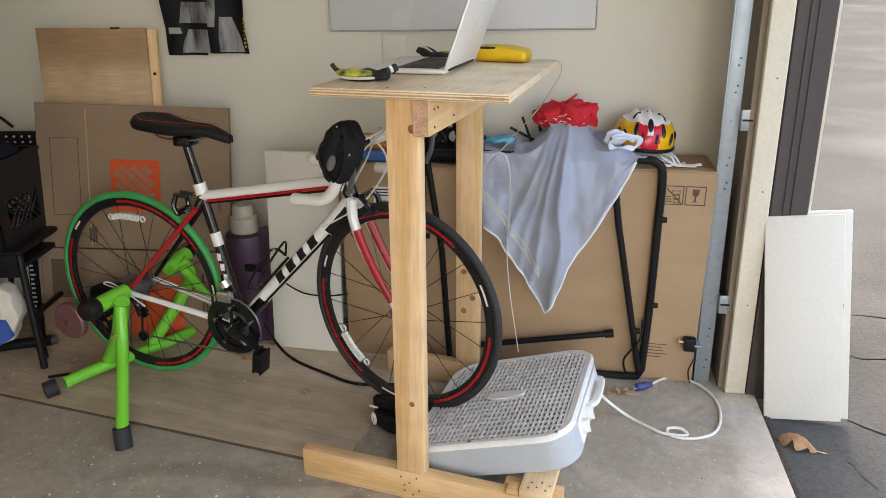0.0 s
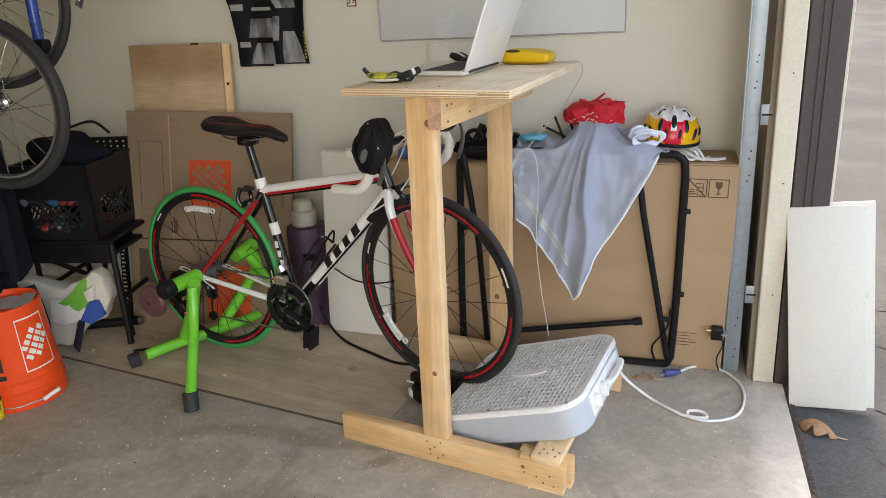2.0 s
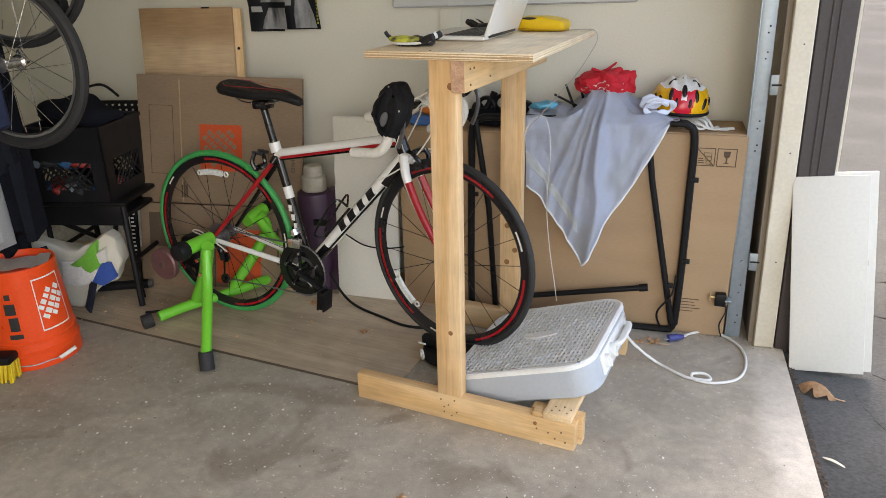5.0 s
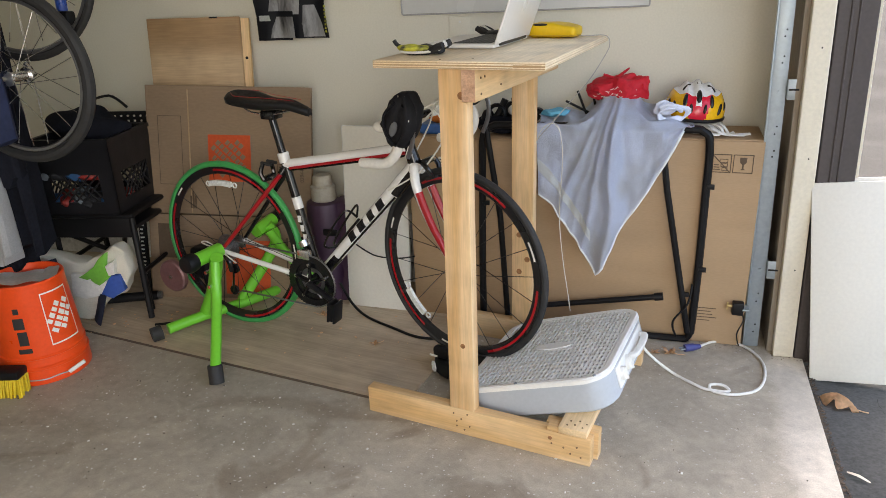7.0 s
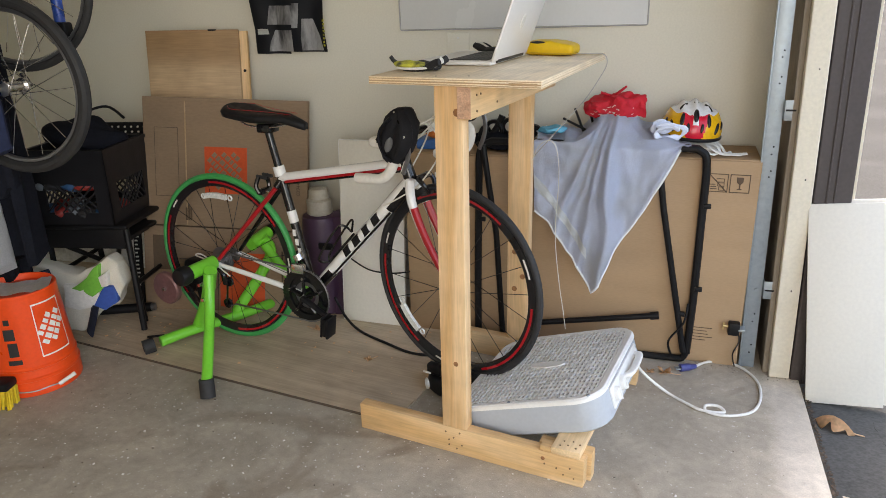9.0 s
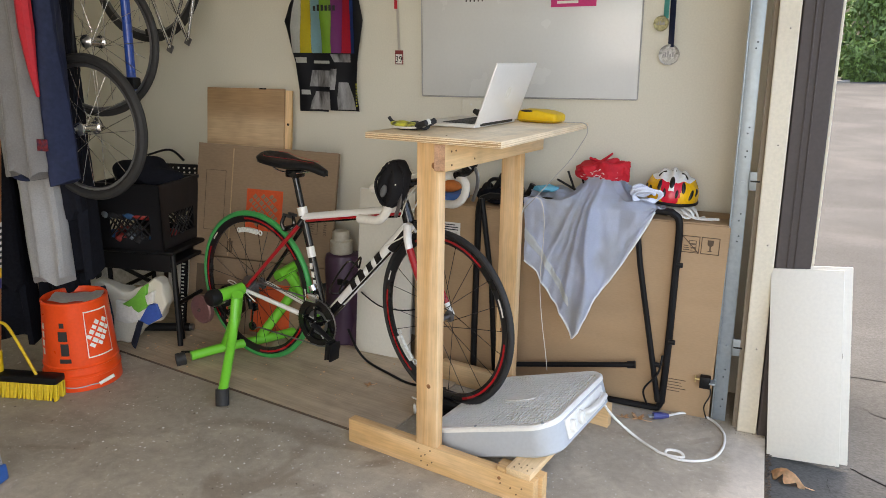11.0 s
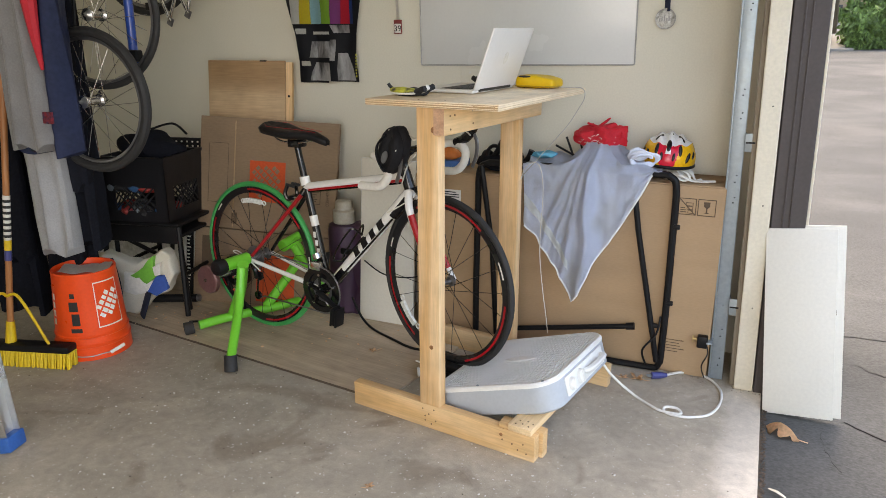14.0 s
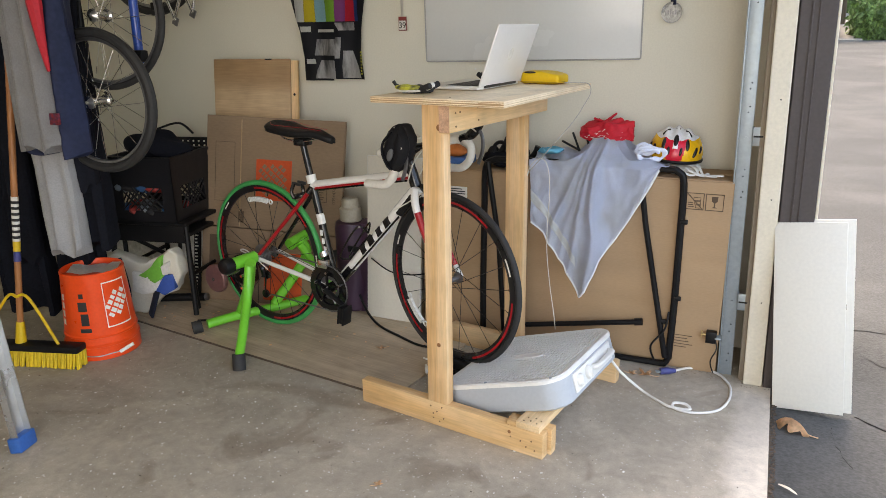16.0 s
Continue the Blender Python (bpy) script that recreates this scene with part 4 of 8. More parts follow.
    for s in (-1, 1):
        bm = bmesh.new()
        pts = smooth_path([crown + Vector((-0.002, s * 0.022, 0.03)), crown + Vector((0.012, s * 0.041, -0.03)), crown.lerp(FA, 0.45) + Vector((-0.012, s * 0.047, 0)), crown.lerp(FA, 0.8) + Vector((-0.008, s * 0.048, 0)), FA + Vector((0, s * 0.049, 0))], 5)
        n = len(pts)
        tube(bm, pts, [0.0165 - 0.008 * k / n for k in range(n)], 10, flat=1.0)
        bl = part("fork_blade", bm, FRAME_WHITE, fork)
        bm = bmesh.new()
        mid = pts[int(n * 0.30):int(n * 0.82)]
        tube(bm, [p + Vector((0.003, s * -0.0 - 0.002, 0)) for p in mid], [0.0158 - 0.0065 * (0.3 + 0.52 * k / len(mid)) for k in range(len(mid))], 10)
        part("red_panel", bm, RED_DECAL, bl)
    bm = bmesh.new()
    rod(bm, crown + Vector((-0.004, -0.028, 0.022)), crown + Vector((-0.004, 0.028, 0.022)), 0.019, sides=14)
    part("fork_crown", bm, FRAME_WHITE, fork)

    def brake(name, at, turn):
        br = new(name)
        br.parent = b
        br.matrix_local = Matrix.Translation(at) @ pose(0, 0, 0, 0, turn, 0)
        bm = bmesh.new()
        tube(bm, smooth_path([(0.0, -0.034, 0.012), (0.012, -0.036, -0.012), (0.012, -0.022, -0.042)]), [0.008] * 13, 8)
        part("caliper_arm", bm, FRAME_BLACK, br)
        bm = bmesh.new()
        tube(bm, smooth_path([(0.006, 0.03, 0.016), (0.014, 0.034, -0.012), (0.012, 0.022, -0.042)]), [0.008] * 13, 8)
        part("caliper_arm", bm, FRAME_BLACK, br)
        part("bridge", block(-0.006, 0.016, -0.034, 0.032, 0.002, 0.022, 0.006), FRAME_BLACK, br)
        for s in (-1, 1):
            part("brake_pad", block(-0.02, 0.026, s * 0.016 - 0.005, s * 0.016 + 0.005, -0.048, -0.036, 0.003), RUBBER, br)
        bm = bmesh.new()
        rod(bm, (-0.02, 0, 0.012), (0.03, 0, 0.012), 0.006)
        part("pivot_bolt", bm, CHROME, br)

    brake("front_brake", crown + Vector((0.038, 0, 0.035)), -20)
    brake("rear_brake", SC + Vector((-0.075, 0, -0.055)), 185)
    # wheels
    fw = road_wheel("front_wheel", b, pose(FA.x - 0.012, 0, FA.z, 0, 0, -12), RUBBER, 20, 150, 222, False)
    rw = road_wheel("rear_wheel", b, pose(RA.x, 0, RA.z), GREEN_TYRE, 24, 130, 92, True)
    # saddle and post
    bm = bmesh.new()
    rod(bm, SC.lerp(BB, -0.02), SC.lerp(BB, -0.37), 0.0135, sides=16)
    post = part("seat_post", bm, FRAME_BLACK, b)
    bm = bmesh.new()
    rod(bm, SC.lerp(BB, -0.08), SC.lerp(BB, -0.22), 0.0138, 0.0138, 16)
    part("scale_band", bm, RIM_BLACK, post)
    bm = bmesh.new()
    rod(bm, SC.lerp(BB, 0.01), SC.lerp(BB, -0.07), 0.0205, sides=16)
    part("seat_clamp", bm, FRAME_WHITE, b)
    saddle = new("saddle")
    saddle.parent = b
    tagged(saddle, "black padded saddle with thin red edging")
    bm = bmesh.new()
    rings = []
    n = 16
    for k in range(n + 1):
        t = k / n
        u = 0.108 + 0.318 * t
        half = 0.075 * (1 - t) ** 1.5 + 0.019 + 0.012 * math.sin(math.pi * t) if t < 0.98 else 0.012
        half *= min(1, (t + 0.03) / 0.12) ** 0.5
        z = 0.918 - 0.014 * t + 0.010 * math.cos(2 * math.pi * t) * (1 - t) - 0.022 * max(0, t - 0.72) / 0.28
        th = 0.062 - 0.022 * t
        ring = []
        for a in range(16):
            q = 2 * math.pi * a / 16
            cy, cz = math.cos(q), math.sin(q)
            groove = -0.010 * math.exp(-(cy * half / 0.012) ** 2) if cz > 0 and 0.05 < t < 0.8 else 0
            ring.append(bm.verts.new((u, half * cy, z + groove + (th * 0.22 * cz if cz > 0 else th * 0.9 * cz * (0.35 + 0.65 * abs(cy) ** 2)))))
        rings.append(ring)
    for a, c in zip(rings, rings[1:]):
        for k in range(16):
            bm.faces.new((a[k], a[(k + 1) % 16], c[(k + 1) % 16], c[k]))
    bm.faces.new(rings[0][::-1])
    bm.faces.new(rings[-1])
    part("shell", bm, SADDLE, saddle, angle=60)
    for s in (-1, 1):
        bm = bmesh.new()
        tube(bm, smooth_path([(0.118, s * 0.03, 0.938), (0.16, s * 0.062, 0.932), (0.22, s * 0.045, 0.927), (0.30, s * 0.026, 0.922), (0.38, s * 0.018, 0.916)]), 0.0009, 6)
        part("red_edging", bm, RED_DECAL, saddle)
        bm = bmesh.new()
        tube(bm, smooth_path([(0.155, s * 0.03, 0.90), (0.19, s * 0.024, 0.872), (0.27, s * 0.022, 0.868), (0.33, s * 0.02, 0.876), (0.39, s * 0.012, 0.892)]), 0.0035, 8)
        part("saddle_rail", bm, CHROME, saddle)
    part("rail_clamp", block(0.232, 0.29, -0.028, 0.028, 0.848, 0.878, 0.006), FRAME_BLACK, saddle)
    # crankset on the near side
    cr = new("crankset")
    cr.parent = b
    cr.matrix_local = Matrix.Translation(BB)
    tagged(cr, "black triple crankset with chainrings")
    for r, y, teeth in ((0.100, -0.050, 50), (0.078, -0.044, 39), (0.060, -0.038, 30)):
        bm = bmesh.new()
        rings = []
        for k in range(teeth * 2):
            a = math.pi * k / teeth
            ro = r + (0.0035 if k % 2 else 0)
            rings.append([bm.verts.new((q * math.cos(a), y + d, q * math.sin(a))) for q, d in ((ro, 0.001), (ro, -0.001), (r - 0.026, -0.001), (r - 0.026, 0.001))])
        for k in range(len(rings)):
            a, c = rings[k], rings[(k + 1) % len(rings)]
            for i in range(4):
                bm.faces.new((a[i], c[i], c[(i + 1) % 4], a[(i + 1) % 4]))
        part("chainring", bm, FRAME_BLACK if r > 0.07 else GREY_METAL, cr, smooth=False)
    for k in range(5):
        a = radians(72 * k + 20)
        bm = bmesh.new()
        tube(bm, [(0.015 * math.cos(a), -0.058, 0.015 * math.sin(a)), (0.07 * math.cos(a), -0.055, 0.07 * math.sin(a))], [0.014, 0.009], 8, flat=0.5)
        part("spider_arm", bm, FRAME_BLACK, cr)
        bm = bmesh.new()
        rod(bm, (0.067 * math.cos(a), -0.062, 0.067 * math.sin(a)), (0.067 * math.cos(a), -0.05, 0.067 * math.sin(a)), 0.006, sides=10)
        part("ring_bolt", bm, CHROME, cr)
    arm = Vector((0.90, 0, -0.42)).normalized() * 0.150
    for s in (-1, 1):
        bm = bmesh.new()
        tube(bm, [(0, s * 0.07, 0), arm * (-s) * 0.5 + Vector((0, s * 0.076, 0)), arm * (-s) + Vector((0, s * 0.08, 0))], [0.015, 0.0115, 0.013], 10, flat=0.7)
        part("crank_arm", bm, BLACK, cr)
        c = arm * (-s) + Vector((0, s * 0.115, 0))
        bm = bmesh.new()
        for q in (-1, 1):
            box(bm, q * 0.012 - 0.004, q * 0.012 + 0.004, -0.026, 0.026, -0.040, 0.036, Matrix.Translation(c) @ pose(0, 0, 0, 0, 8, 0))
            box(bm, -0.008, 0.008, q * 0.022 - 0.004, q * 0.022 + 0.004, -0.034, 0.030, Matrix.Translation(c) @ pose(0, 0, 0, 0, 8, 0))
        ped = part("pedal", soften(bm, 0.002), BLACK, cr, "black clip-in pedal")
        bm = bmesh.new()
        rod(bm, c + Vector((0, -s * 0.04, 0)), c + Vector((0, s * 0.02, 0)), 0.007)
        part("spindle", bm, CHROME, ped)
    # chain, cassette, derailleurs
    bm = bmesh.new()
    ch = [(0.397 + 0.100 * math.cos(a), -0.05, 0.272 + 0.100 * math.sin(a)) for a in [radians(100 - 200 * k / 14) for k in range(15)]]
    ch += [(0.05, -0.045, 0.175), (0.022, -0.045, 0.16), (0.002, -0.045, 0.18), (0.02, -0.045, 0.235), (0.03, -0.045, 0.27), (-0.02, -0.045, 0.30), (-0.038, -0.045, 0.345), (0.0, -0.045, 0.383)]
    tube(bm, ch, 0.0034, 6, closed=True, flat=1.0)
    part("chain", bm, GREY_METAL, b)
    bm = bmesh.new()
    for k in range(7):
        r = 0.052 - 0.0045 * k
        rod(bm, (0, -0.030 - 0.004 * k, 0.345), (0, -0.0325 - 0.004 * k, 0.345), r, r, 26)
    part("cassette", bm, GREY_METAL, b)
    dr = new("rear_derailleur")
    dr.parent = b
    bm = bmesh.new()
    tube(bm, smooth_path([(0.006, -0.062, 0.325), (0.03, -0.068, 0.30), (0.028, -0.06, 0.262)]), 0.011, 8)
    part("derailleur_body", bm, FRAME_BLACK, dr)
    bm = bmesh.new()
    tube(bm, [(0.03, -0.052, 0.275), (0.014, -0.052, 0.17)], 0.010, 8, flat=0.4)
    part("cage", bm, FRAME_BLACK, dr)
    for p in ((0.03, 0.265), (0.012, 0.172)):
        bm = bmesh.new()
        rod(bm, (p[0], -0.05, p[1]), (p[0], -0.04, p[1]), 0.019, sides=14)
        part("jockey_wheel", bm, FRAME_BLACK, dr)
    fd = part("front_derailleur", block(0.345, 0.40, -0.058, -0.036, 0.355, 0.392, 0.006), CHROME, b, "bright metal front derailleur")
    bm = bmesh.new()
    rod(bm, (0.37, -0.03, 0.40), (0.36, -0.03, 0.42), 0.02)
    part("derailleur_clamp", bm, CHROME, fd)
    # bars
    bars_ = new("handlebar")
    bars_.parent = b
    bars_.matrix_local = Matrix.Translation((0.76, 0, 0)) @ pose(0, 0, 0, 0, 0, -10)
    tagged(bars_, "drop handlebar wrapped in white tape")
    bm = bmesh.new()
    tube(bm, [(0.038, 0.006, 0.80), (0.030, 0.005, 0.838), (0.05, 0.004, 0.868), (0.076, 0, 0.885)], [0.018, 0.018, 0.016, 0.017], 12)
    part("stem", bm, FRAME_BLACK, bars_)
    bm = bmesh.new()
    tube(bm, [(0.078, -0.18, 0.887), (0.078, 0.18, 0.887)], 0.0125, 12)
    part("flat_bar", bm, FRAME_BLACK, bars_)
    for s in (-1, 1):
        bm = bmesh.new()
        y = s * 0.195
        tube(bm, smooth_path([(0.078, s * 0.07, 0.887), (0.080, s * 0.16, 0.888), (0.10, y, 0.892), (0.145, y, 0.890), (0.168, y, 0.862), (0.158, y, 0.82), (0.12, y, 0.788), (0.06, y, 0.780), (0.022, y, 0.777)], 5), 0.0155, 12)
        dr_ = part("drop", bm, BAR_TAPE, bars_, "curved drop in white tape")
        bm = bmesh.new()
        tube(bm, smooth_path([(0.12, y, 0.895), (0.165, y, 0.915), (0.198, y, 0.945), (0.21, y, 0.962)]), [0.017] * 6 + [0.019] * 6 + [0.017] * 6 + [0.012], 10)
        part("brake_hood", bm, FRAME_BLACK, bars_)
        bm = bmesh.new()
        tube(bm, smooth_path([(0.20, y, 0.945), (0.222, y, 0.91), (0.218, y + 0.004, 0.86), (0.195, y + 0.008, 0.81)]), 0.0055, 8, flat=1.4)
        part("brake_lever", bm, GREY_METAL, bars_)
        bm = bmesh.new()
        tube(bm, smooth_path([(0.20, y - s * 0.01, 0.93), (0.24, y - s * 0.10, 0.96), (0.19, s * 0.04, 0.95), (0.11, -s * 0.03, 0.86), (0.05, -s * 0.024, 0.76)]), 0.0026, 6)
        part("cable_housing", bm, CABLE, bars_)
    bm = bmesh.new()
    tube(bm, smooth_path([(0.83, -0.03, 0.94), (0.93, -0.05, 0.91), (0.95, -0.04, 0.84), (0.87, -0.03, 0.73), (0.80, -0.026, 0.68), (0.73, -0.024, 0.64)]), 0.0028, 6)
    part("cable_housing", bm, CABLE, b)
    bm = bmesh.new()
    tube(bm, smooth_path([(0.06, -0.066, 0.30), (-0.05, -0.075, 0.37), (-0.09, -0.075, 0.365), (0.0, -0.07, 0.345)]), 0.0028, 6)
    part("cable_housing", bm, CABLE, b)
    # cage
    bm = bmesh.new()
    c0, c1 = BB.lerp(HB, 0.24) + up * 0.028, BB.lerp(HB, 0.50) + up * 0.03
    for s in (-1, 1):
        tube(bm, smooth_path([c0 + up * 0.0, c0 + up * 0.03 + Vector((0, s * 0.036, 0)), c1 + up * 0.05 + Vector((0, s * 0.038, 0)), c1 + up * 0.012]), 0.004, 6)
    tube(bm, [c0, c1], 0.006, 6)
    part("bottle_cage", bm, FRAME_BLACK, b)


make_bicycle()


# ---- cap hanging on the handlebar ----
CAP_BLACK = surface("black_nylon", (0.010, 0.010, 0.012), 0.7, var=0.2, scale=25, bump=0.25, spec=0.2)
CAP_GREY = surface("grey_lining", (0.11, 0.113, 0.115), 0.85)


def sag(bm, seed, amount, scale):
    for v in bm.verts:
        n = noise.noise_vector(v.co * scale + Vector((seed, seed * 0.7, 0)))
        v.co += n * amount


def make_cap():
    ob = thing("cycling_hat", "black fabric hat with a grey lining hung on the handlebar", "hat", Matrix.Translation((-0.0315, -0.2203, 0.1014)) @ Matrix.Scale(0.9217, 4))
    bm = bmesh.new()
    rings = []
    n = 40
    levels = ((0.795, -1.208, 0.012, 0.012), (0.812, -1.203, 0.036, 0.026), (0.84, -1.195, 0.052, 0.036), (0.87, -1.188, 0.060, 0.042), (0.90, -1.185, 0.063, 0.044), (0.928, -1.178, 0.056, 0.042), (0.95, -1.174, 0.046, 0.036), (0.965, -1.168, 0.034, 0.027), (0.974, -1.162, 0.014, 0.012))
    for z, cx, w, d in levels:
        ring = []
        for k in range(n):
            a = 2 * math.pi * k / n
            crease = 1 - 0.22 * math.exp(-((math.cos(a) * 0.5 + 0.10 - (z - 0.88) * 1.5) / 0.10) ** 2) * (math.sin(a) < 0)
            ring.append(bm.verts.new((cx + w * math.cos(a), -0.735 + d * crease * math.sin(a), z)))
        rings.append(ring)
    for a, b in zip(rings, rings[1:]):
        for k in range(n):
            bm.faces.new((a[k], a[(k + 1) % n], b[(k + 1) % n], b[k]))
    bm.faces.new(rings[0][::-1])
    bm.faces.new(rings[-1])
    bmesh.ops.subdivide_edges(bm, edges=bm.edges[:], cuts=1, use_grid_fill=True)
    sag(bm, 3, 0.008, 24)
    sag(bm, 5, 0.003, 70)
    part("crown", bm, CAP_BLACK, ob, angle=70)
    bm = bmesh.new()
    tube(bm, smooth_path([(-1.168, -0.766, 0.966), (-1.148, -0.780, 0.93), (-1.146, -0.786, 0.885), (-1.160, -0.784, 0.845), (-1.188, -0.776, 0.812)], 6), [0.012 + 0.012 * math.sin(math.pi * k / 24) for k in range(25)], 10, flat=0.45)
    part("brim", bm, CAP_BLACK, ob, "folded black brim")
    bm = bmesh.new()
    tube(bm, smooth_path([(-1.20, -0.766, 0.945), (-1.232, -0.772, 0.91), (-1.238, -0.772, 0.87), (-1.222, -0.772, 0.83), (-1.20, -0.772, 0.812)], 6), 0.009, 8, flat=0.5)
    part("strap", bm, CAP_BLACK, ob)
    bm = bmesh.new()
    bmesh.ops.create_icosphere(bm, subdivisions=3, radius=1, matrix=pose(-1.207, -0.772, 0.864, 0, 20, 0) @ Matrix.Diagonal((0.012, 0.007, 0.024, 1)))
    part("lining", bm, CAP_GREY, ob)
    bm = bmesh.new()
    for k in range(2):
        box(bm, -0.0055 + 0.006 * k, -0.0012 + 0.006 * k, -0.004, 0.004, -0.0065, 0.0065, pose(-1.150, -0.797, 0.893, 0, 28, -6))
    part("badge_mark", bm, LABEL_WHITE, ob)
    for x in (-1.185, -1.165):
        bm = bmesh.new()
        rod(bm, (x, -0.768, 0.962), (x, -0.774, 0.963), 0.003, sides=10)
        part("eyelet", bm, CHROME, ob)


make_cap()

# ---- turbo trainer ----
TRAINER_GREEN = surface("green_enamel", (0.15, 0.58, 0.045), 0.35, var=0.06, scale=12, bump=0.02)
FLYWHEEL = surface("flywheel_metal", (0.20, 0.10, 0.10), 0.45, 0.3, var=0.15, scale=30)


def make_trainer():
    ob = thing("bike_trainer", "bright green steel bicycle trainer with rubber feet", "bike trainer", BIKE)
    A = Vector((0.0, -0.13, 0.352))
    B = Vector((0.0, 0.15, 0.352))

    def bar(name, pts, r, mat=TRAINER_GREEN, parent=ob, label=""):
        bm = bmesh.new()
        tube(bm, smooth_path(pts, 5), r, 14)
        return part(name, bm, mat, parent, label)

    near = bar("near_leg", [A + Vector((0.055, -0.035, -0.01)), (0.085, -0.22, 0.20), (0.212, -0.395, 0.05)], 0.019)
    bar("rubber_foot", [(0.207, -0.39, 0.065), (0.219, -0.404, 0.004)], 0.026, RUBBER, near, "black rubber foot")
    bar("near_upright", [A + Vector((0.05, -0.02, 0.0)), (-0.04, -0.10, 0.20), (-0.14, -0.07, 0.055)], 0.024)
    bar("cross_tube", [(-0.198, -0.215, 0.04), (-0.14, -0.09, 0.05), (-0.06, 0.10, 0.05), (-0.02, 0.30, 0.04)], 0.021)
    for p in ((-0.211, -0.235, 0.035), (-0.015, 0.325, 0.035)):
        s = Vector((-0.02, -0.035, -0.003)) if p[1] < 0 else Vector((0.01, 0.03, -0.003))
        bar("rubber_foot", [Vector(p), Vector(p) + s], 0.029, RUBBER, ob, "black rubber foot")
    bar("far_upright", [B + Vector((0.02, 0.03, 0.02)), (0.03, 0.20, 0.28), (-0.08, 0.08, 0.06)], 0.022)
    far = bar("far_leg", [B + Vector((0.03, 0.02, 0.0)), (0.10, 0.25, 0.17), (0.17, 0.37, 0.04)], 0.019)
    bar("rubber_foot", [(0.165, 0.36, 0.05), (0.176, 0.376, 0.004)], 0.026, RUBBER, far, "black rubber foot")
    head = bar("near_clamp", [A + Vector((-0.005, -0.075, -0.002)), A + Vector((0.0, 0.05, 0.0))], 0.027)
    bar("far_clamp", [B + Vector((0.0, -0.02, 0.0)), B + Vector((0.0, 0.09, 0.02))], 0.027)
    bm = bmesh.new()
    lathe(bm, [(0.012, -0.035), (0.034, -0.03), (0.037, 0.0), (0.03, 0.014), (0.016, 0.02)], Matrix.Translation(A + Vector((-0.008, -0.105, -0.003))) @ pose(0, 0, 0, 90, 0, 0), 12)
    part("clamp_knob", bm, BLACK, head, "black ribbed clamp knob")
    bm = bmesh.new()
    rod(bm, A + Vector((0, 0.05, 0)), A + Vector((0, 0.072, 0)), 0.016)
    part("skewer_cup", bm, CHROME, head)
    part("switch_plate", block(-0.016, 0.016, -0.158, -0.155, 0.347, 0.36, 0.002), BLACK, head)
    bm = bmesh.new()
    rod(bm, B + Vector((0, 0.09, 0.02)), B + Vector((0.0, 0.135, 0.03)), 0.026, 0.023)
    part("end_cap", bm, BLACK, ob)
    bm = bmesh.new()
    lathe(bm, [(0.006, -0.016), (0.060, -0.014), (0.066, -0.008), (0.066, 0.008), (0.060, 0.014), (0.006, 0.016)], pose(-0.245, -0.10, 0.215, 90, 0, 0), 36)
    fly = part("flywheel", bm, FLYWHEEL, ob, "dull red metal flywheel")
    bm = bmesh.new()
    rod(bm, (-0.245, -0.122, 0.215), (-0.245, -0.105, 0.215), 0.008)
    part("axle_nut", bm, CHROME, fly)
    bm = bmesh.new()
    rod(bm, (-0.245, -0.09, 0.215), (-0.245, 0.09, 0.215), 0.016)
    part("roller", bm, CHROME, ob)
    bm = bmesh.new()
    box(bm, -0.29, -0.20, 0.03, 0.12, 0.14, 0.28)
    part("resistance_unit", soften(bm, 0.02, 3), BLACK, ob)
    bar("unit_arm", [(-0.23, 0.05, 0.19), (-0.16, 0.0, 0.11), (-0.12, -0.02, 0.06)], 0.016, BLACK)
    for p in ((0.01, -0.10, 0.30), (-0.02, -0.13, 0.28), (0.055, -0.195, 0.26)):
        bm = bmesh.new()
        rod(bm, (p[0], p[1] - 0.02, p[2]), (p[0], p[1] + 0.01, p[2]), 0.007, sides=8)
        part("bolt", bm, CHROME, ob)


make_trainer()


def make_block():
    ob = thing("wheel_block", "black plastic riser block under the front wheel", "riser block", BIKE @ pose(0.98, 0, 0.0, 0, 0, -6))
    bm = bmesh.new()
    lathe(bm, [(0.115, 0.009), (0.12, 0.016), (0.112, 0.05), (0.105, 0.056), (0.095, 0.058)], Matrix.Diagonal((1.0, 0.72, 1, 1)), 40)
    part("base", bm, BLACK, ob)
    for s in (-1, 1):
        part("cheek", block(-0.105, 0.105, s * 0.032 - 0.016, s * 0.032 + 0.016, 0.056, 0.098, 0.012, 3), BLACK, ob)
    part("saddle_floor", block(-0.10, 0.10, -0.0165, 0.0165, 0.056, 0.064, 0.003), BLACK, ob)
    bm = bmesh.new()
    torus(bm, 0.016, 0.004, pose(-0.085, -0.070, 0.036, 0, 0, -40), 20, 6)
    part("ring_mark", bm, WHITE_PLASTIC, ob)
    part("lettering_bar", block(-0.10, -0.07, -0.071, -0.067, 0.076, 0.082, 0.001), LABEL_WHITE, ob)


make_block()

